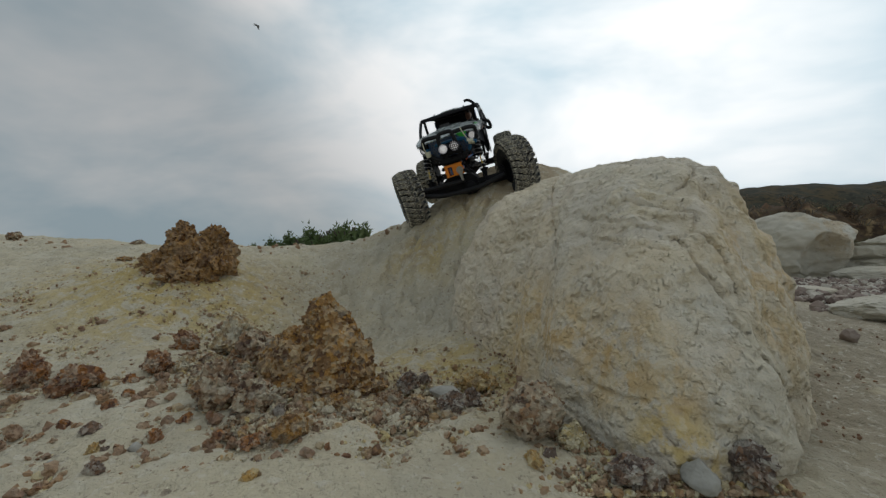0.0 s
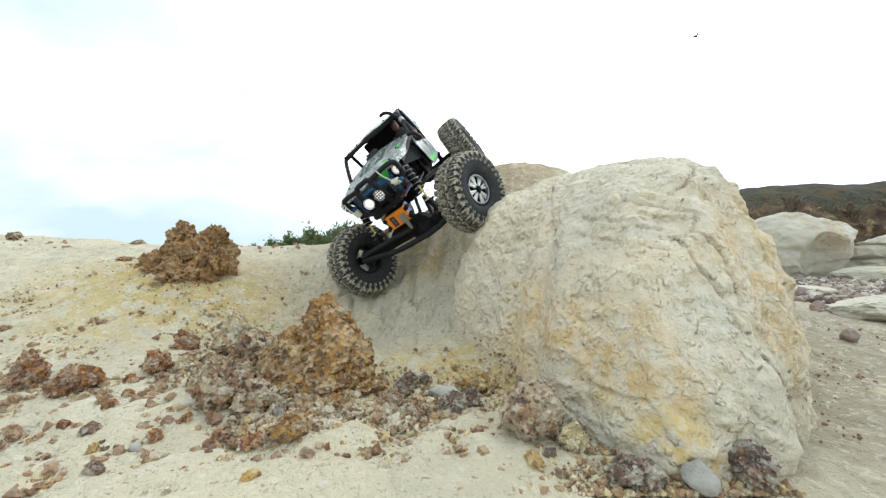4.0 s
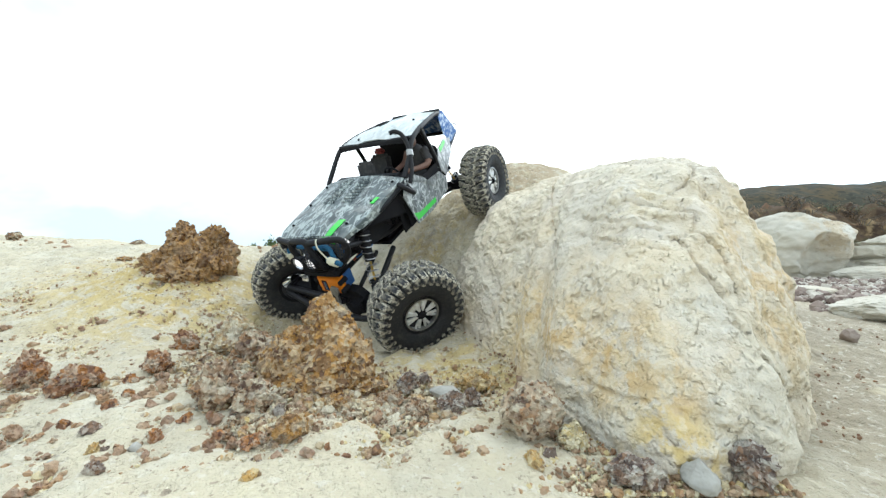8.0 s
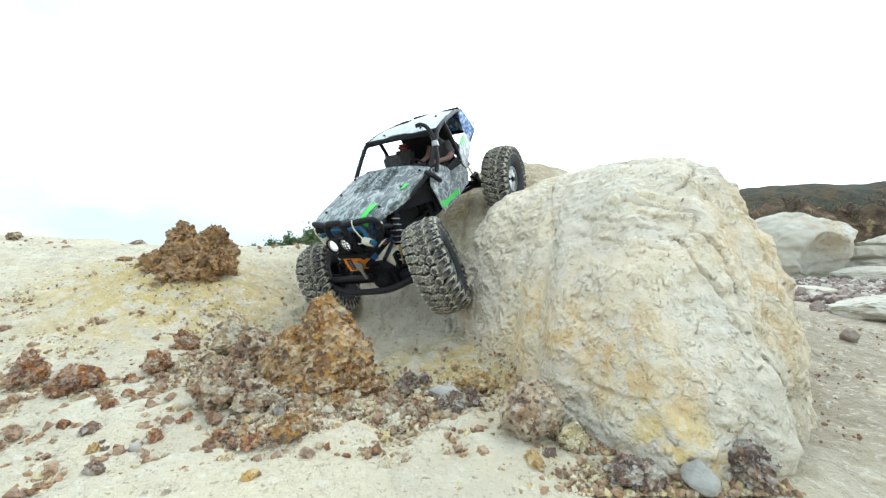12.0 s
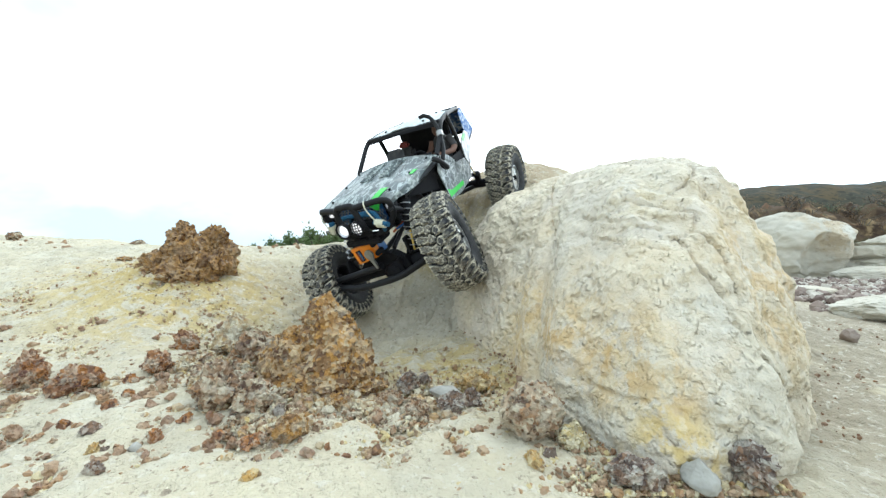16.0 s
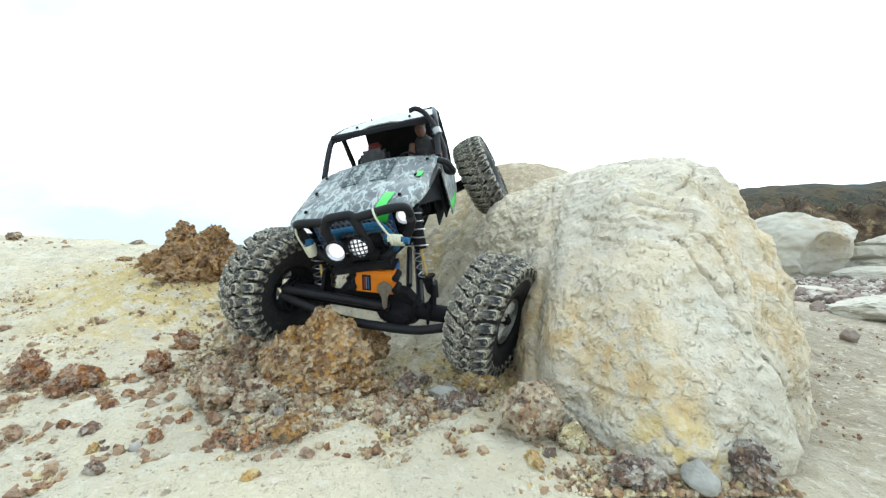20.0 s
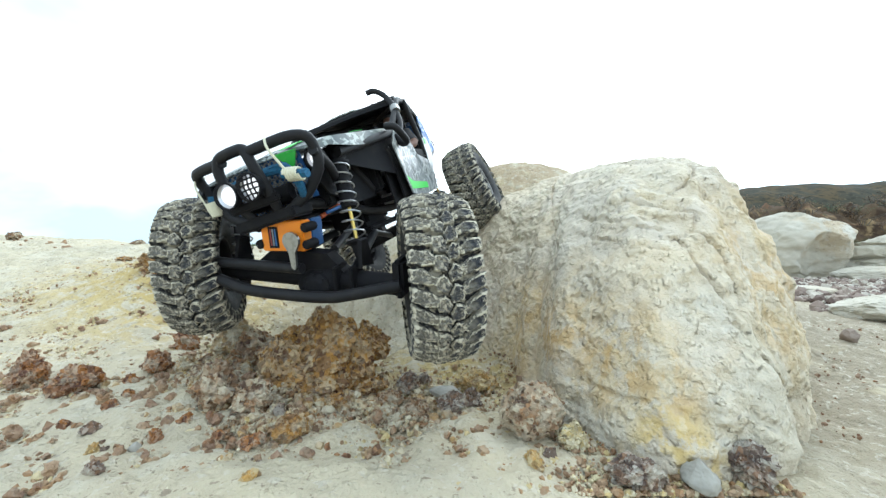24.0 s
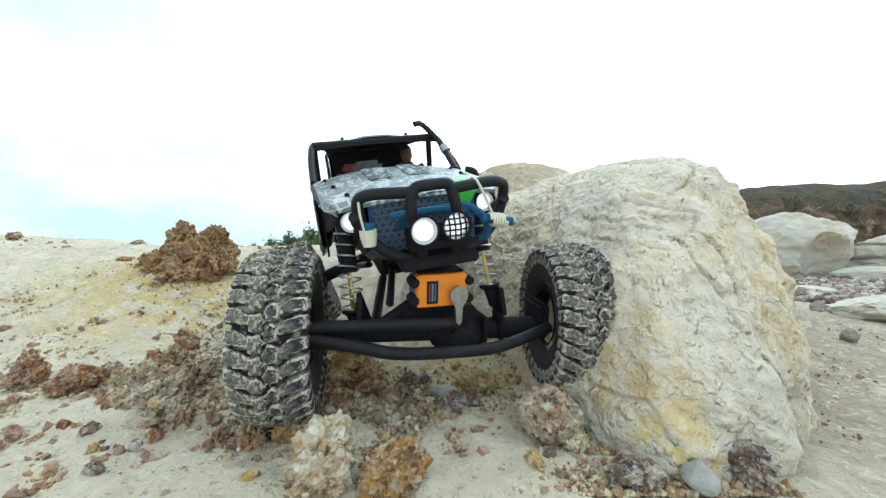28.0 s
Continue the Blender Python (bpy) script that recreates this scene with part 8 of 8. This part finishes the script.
    walk(SHOCKS["rl"], [
        (0, pose(-0.125, 0.056, 0.112, 4.5, 23.3, 0.0)), (0.5, pose(-0.125, 0.056, 0.112, 4.5, 23.3, 0.0)), (1, pose(-0.125, 0.056, 0.112, 4.5, 23.3, 0.0)),
        (1.5, pose(-0.125, 0.056, 0.112, 4.5, 23.3, 0.0)), (2, pose(-0.125, 0.056, 0.112, 4.4, 22.9, 0.0)), (3, pose(-0.125, 0.056, 0.112, 4.4, 22.9, 0.0)),
        (3.5, pose(-0.125, 0.056, 0.112, 4.4, 22.9, 0.0)), (5.5, pose(-0.125, 0.056, 0.112, 4.6, 24.1, 0.0)), (6, pose(-0.125, 0.056, 0.112, 4.9, 25.4, 0.0)),
        (6.5, pose(-0.125, 0.056, 0.112, 4.6, 25.8, 0.0)), (7, pose(-0.125, 0.056, 0.112, 4.7, 24.6, 0.0)), (7.5, pose(-0.125, 0.056, 0.112, 4.7, 25.6, 0.0)),
        (8, pose(-0.125, 0.056, 0.112, 4.9, 25.4, 0.0)), (8.5, pose(-0.125, 0.056, 0.112, 4.7, 24.8, 0.0)), (9, pose(-0.125, 0.056, 0.112, 4.7, 24.2, 0.0)),
        (9.5, pose(-0.125, 0.056, 0.112, 4.6, 23.7, 0.0)), (10, pose(-0.125, 0.056, 0.112, 4.8, 25.1, 0.0)), (10.5, pose(-0.125, 0.056, 0.112, 4.7, 24.9, 0.0)),
        (11, pose(-0.125, 0.056, 0.112, 4.3, 22.4, 0.0)), (11.5, pose(-0.125, 0.056, 0.112, 4.5, 23.2, 0.0)), (12, pose(-0.125, 0.056, 0.112, 4.6, 23.6, 0.0)),
        (12.5, pose(-0.125, 0.056, 0.112, 4.7, 24.7, 0.0)), (14.5, pose(-0.125, 0.056, 0.112, 4.7, 25.2, 0.0)), (15, pose(-0.125, 0.056, 0.112, 4.4, 23.1, 0.0)),
        (15.5, pose(-0.125, 0.056, 0.112, 4.6, 23.6, 0.0)), (16, pose(-0.125, 0.056, 0.112, 4.4, 22.8, 0.0)), (16.5, pose(-0.125, 0.056, 0.112, 4.6, 23.8, 0.0)),
        (17, pose(-0.125, 0.056, 0.112, 4.7, 24.6, 0.0)), (17.5, pose(-0.125, 0.056, 0.112, 4.7, 25.7, 0.0)), (18, pose(-0.125, 0.056, 0.112, 4.8, 25.6, 0.0)),
        (18.5, pose(-0.125, 0.056, 0.112, 4.5, 26.1, 0.0)), (19, pose(-0.125, 0.056, 0.112, 4.4, 26.1, 0.0)), (19.5, pose(-0.125, 0.056, 0.112, 4.7, 26.7, 0.0)),
        (20, pose(-0.125, 0.056, 0.112, 4.1, 26.8, 0.0)), (20.5, pose(-0.125, 0.056, 0.112, 4.0, 27.2, 0.0)), (21, pose(-0.125, 0.056, 0.112, 4.3, 25.9, 0.0)),
        (21.5, pose(-0.125, 0.056, 0.112, 4.8, 26.7, 0.0)), (23.5, pose(-0.125, 0.056, 0.112, 4.3, 25.4, 0.0)), (24, pose(-0.125, 0.056, 0.112, 4.4, 24.9, 0.0)),
        (24.3, pose(-0.125, 0.056, 0.112, 4.2, 25.3, 0.0)), (24.5, pose(-0.125, 0.056, 0.112, 4.0, 24.8, 0.0)), (25, pose(-0.125, 0.056, 0.112, 3.5, 21.5, 0.0)),
        (25.5, pose(-0.125, 0.056, 0.112, 3.1, 23.7, 0.0)), (26, pose(-0.125, 0.056, 0.112, 3.7, 22.6, 0.0)), (26.5, pose(-0.125, 0.056, 0.112, 3.1, 24.2, 0.0)),
        (27, pose(-0.125, 0.056, 0.112, 3.1, 23.0, 0.0)), (27.5, pose(-0.125, 0.056, 0.112, 3.7, 25.8, 0.0)), (28, pose(-0.125, 0.056, 0.112, 3.7, 25.8, 0.0)),
    ])
    walk(SHOCKS["rr"], [
        (0, pose(-0.125, -0.056, 0.112, -4.2, 22.1, 0.0)), (0.5, pose(-0.125, -0.056, 0.112, -4.2, 22.1, 0.0)), (1, pose(-0.125, -0.056, 0.112, -4.2, 22.1, 0.0)),
        (1.5, pose(-0.125, -0.056, 0.112, -4.2, 22.1, 0.0)), (2, pose(-0.125, -0.056, 0.112, -4.4, 22.6, 0.0)), (3, pose(-0.125, -0.056, 0.112, -4.4, 22.6, 0.0)),
        (3.5, pose(-0.125, -0.056, 0.112, -4.4, 22.6, 0.0)), (5.5, pose(-0.125, -0.056, 0.112, -4.1, 22.0, 0.0)), (6, pose(-0.125, -0.056, 0.112, -4.4, 23.6, 0.0)),
        (6.5, pose(-0.125, -0.056, 0.112, -3.6, 21.5, 0.0)), (7, pose(-0.125, -0.056, 0.112, -4.4, 23.3, 0.0)), (7.5, pose(-0.125, -0.056, 0.112, -3.8, 21.8, 0.0)),
        (8, pose(-0.125, -0.056, 0.112, -4.6, 24.3, 0.0)), (8.5, pose(-0.125, -0.056, 0.112, -4.0, 22.2, 0.0)), (9, pose(-0.125, -0.056, 0.112, -4.5, 23.4, 0.0)),
        (9.5, pose(-0.125, -0.056, 0.112, -4.3, 22.5, 0.0)), (10, pose(-0.125, -0.056, 0.112, -4.5, 23.7, 0.0)), (10.5, pose(-0.125, -0.056, 0.112, -4.0, 22.0, 0.0)),
        (11, pose(-0.125, -0.056, 0.112, -4.4, 22.9, 0.0)), (11.5, pose(-0.125, -0.056, 0.112, -4.3, 22.4, 0.0)), (12, pose(-0.125, -0.056, 0.112, -4.5, 23.3, 0.0)),
        (12.5, pose(-0.125, -0.056, 0.112, -4.0, 21.9, 0.0)), (14.5, pose(-0.125, -0.056, 0.112, -3.9, 22.0, 0.0)), (15, pose(-0.125, -0.056, 0.112, -4.6, 23.8, 0.0)),
        (15.5, pose(-0.125, -0.056, 0.112, -4.2, 22.2, 0.0)), (16, pose(-0.125, -0.056, 0.112, -4.6, 23.7, 0.0)), (16.5, pose(-0.125, -0.056, 0.112, -4.2, 22.3, 0.0)),
        (17, pose(-0.125, -0.056, 0.112, -4.4, 23.1, 0.0)), (17.5, pose(-0.125, -0.056, 0.112, -3.8, 22.0, 0.0)), (18, pose(-0.125, -0.056, 0.112, -4.0, 22.4, 0.0)),
        (18.5, pose(-0.125, -0.056, 0.112, -3.3, 21.1, 0.0)), (19, pose(-0.125, -0.056, 0.112, -3.1, 20.7, 0.0)), (19.5, pose(-0.125, -0.056, 0.112, -3.6, 22.0, 0.0)),
        (20, pose(-0.125, -0.056, 0.112, -2.7, 20.1, 0.0)), (20.5, pose(-0.125, -0.056, 0.112, -2.5, 20.1, 0.0)), (21, pose(-0.125, -0.056, 0.112, -3.1, 20.5, 0.0)),
        (21.5, pose(-0.125, -0.056, 0.112, -3.7, 22.1, 0.0)), (23.5, pose(-0.125, -0.056, 0.112, -3.1, 20.3, 0.0)), (24, pose(-0.125, -0.056, 0.112, -3.3, 20.4, 0.0)),
        (24.3, pose(-0.125, -0.056, 0.112, -2.9, 19.9, 0.0)), (24.5, pose(-0.125, -0.056, 0.112, -2.7, 19.3, 0.0)), (25, pose(-0.125, -0.056, 0.112, -2.5, 17.4, 0.0)),
        (25.5, pose(-0.125, -0.056, 0.112, -1.9, 17.4, 0.0)), (26, pose(-0.125, -0.056, 0.112, -2.6, 18.0, 0.0)), (26.5, pose(-0.125, -0.056, 0.112, -1.8, 17.6, 0.0)),
        (27, pose(-0.125, -0.056, 0.112, -1.9, 17.1, 0.0)), (27.5, pose(-0.125, -0.056, 0.112, -2.4, 19.2, 0.0)), (28, pose(-0.125, -0.056, 0.112, -2.4, 19.2, 0.0)),
    ])
    # stones knocked over by the wheels
    walk(top_rock, [(0, pose(-0.125, 0.425, 0.078)), (17.6, pose(-0.125, 0.425, 0.078)), (18, pose(-0.095, 0.450, 0.070, -50, 20, 0)), (18.4, pose(-0.088, 0.475, 0.040, -95, 40, 0)),
                    (24.2, pose(-0.088, 0.475, 0.040, -95, 40, 0)), (26, pose(-0.084, 0.455, 0.035, -80, 50, 20)), (26.5, pose(-0.060, 0.340, 0.020, -30, 60, 40)),
                    (27, pose(-0.030, 0.240, 0.012, 30, 70, 60)), (28, pose(-0.030, 0.240, 0.012, 30, 70, 60))])
    walk(base_rock, [(0, pose(-0.118, 0.42, 0.046)), (24.1, pose(-0.118, 0.42, 0.046)), (24.6, pose(-0.112, 0.45, 0.020, -35, 10, 0)), (28, pose(-0.112, 0.45, 0.020, -35, 10, 0))])
    walk(grey_rock, [(0, pose(-0.255, 0.485, 0.042)), (24, pose(-0.255, 0.485, 0.040)), (24.6, pose(-0.262, 0.44, 0.036, 40, 0, 0)), (26.4, pose(-0.255, 0.40, 0.026, 80, 0, 10)),
                     (27, pose(-0.190, 0.345, 0.020, 100, 30, 10)), (27.5, pose(-0.118, 0.272, 0.020, 120, 60, 20)), (28, pose(-0.073, 0.243, 0.018, 130, 90, 30))])
    walk(ball_rock, [(0, pose(0.071, 0.318, 0.020)), (27.5, pose(0.071, 0.318, 0.020)), (28, pose(0.084, 0.312, 0.019, 0, 25, 10))])
    bx, by, bz = back_rock.location
    walk(back_rock, [(0, pose(bx, by, bz)), (3.6, pose(bx, by, bz)), (4.4, pose(bx - 0.004, by - 0.014, bz - 0.016, 40, 0, 0)), (5.2, pose(bx - 0.006, by - 0.022, bz - 0.034, 70, 0, 0)), (28, pose(bx - 0.006, by - 0.022, bz - 0.034, 70, 0, 0))])
    for clod, (x, y, z), (u, v) in ((clod_a, tuple(clod_a.location), (-0.238, 0.352)), (clod_b, tuple(clod_b.location), (-0.212, 0.312)), (clod_c, tuple(clod_c.location), (-0.236, 0.392))):
        walk(clod, [(0, pose(x, y, z)), (24.1, pose(x, y, z)), (24.5, pose(x, y, z - 0.012, 15, 0, 0)), (26.3, pose(x, y, z - 0.012, 15, 0, 0)),
                    (26.9, pose((x + u) / 2, (y + v) / 2, z - 0.006, 20, -40, 10)), (27.6, pose(u, v, z - 0.003, 20, -75, 20)), (28, pose(u, v, z - 0.003, 20, -75, 20))])
    # clods of the heap are shoved outwards and piled up beside the tyre
    shove = random.Random(78)
    for clod in HEAP:
        x, y, z = clod.location
        u, v, up = -0.225 + (x + 0.225) * 1.1 - 0.018 - shove.uniform(0, 0.02), y - 0.045 - shove.uniform(0, 0.03), shove.uniform(0.0, 0.022)
        walk(clod, [(0, pose(x, y, z)), (26.2, pose(x, y, z)), (26.8, pose((x + u) / 2, (y + v) / 2, z + up * 0.6, 30, -20, 10)), (27.5, pose(u, v, z + up - 0.006, 60, -45, 25)), (28, pose(u, v, z + up - 0.006, 60, -45, 25))])
    # the bird flies off over the slope
    walk(bird, [(0, pose(-14.1, 30, 17.1, 0, 12, 0)), (1, pose(-5.8, 30, 16.4, 0, -8, 0)), (2, pose(2.6, 30, 16.2, 0, 10, 0)), (28, pose(210, 60, 40, 0, 0, 0))])
    for w, s in zip(BIRD_WINGS, (1, -1)):
        walk(w, [(t, pose(0, 0, 0, s * (22 if k % 2 else -18), 0, 0)) for k, t in enumerate([i * 0.35 for i in range(80)] + [28])])


motions()
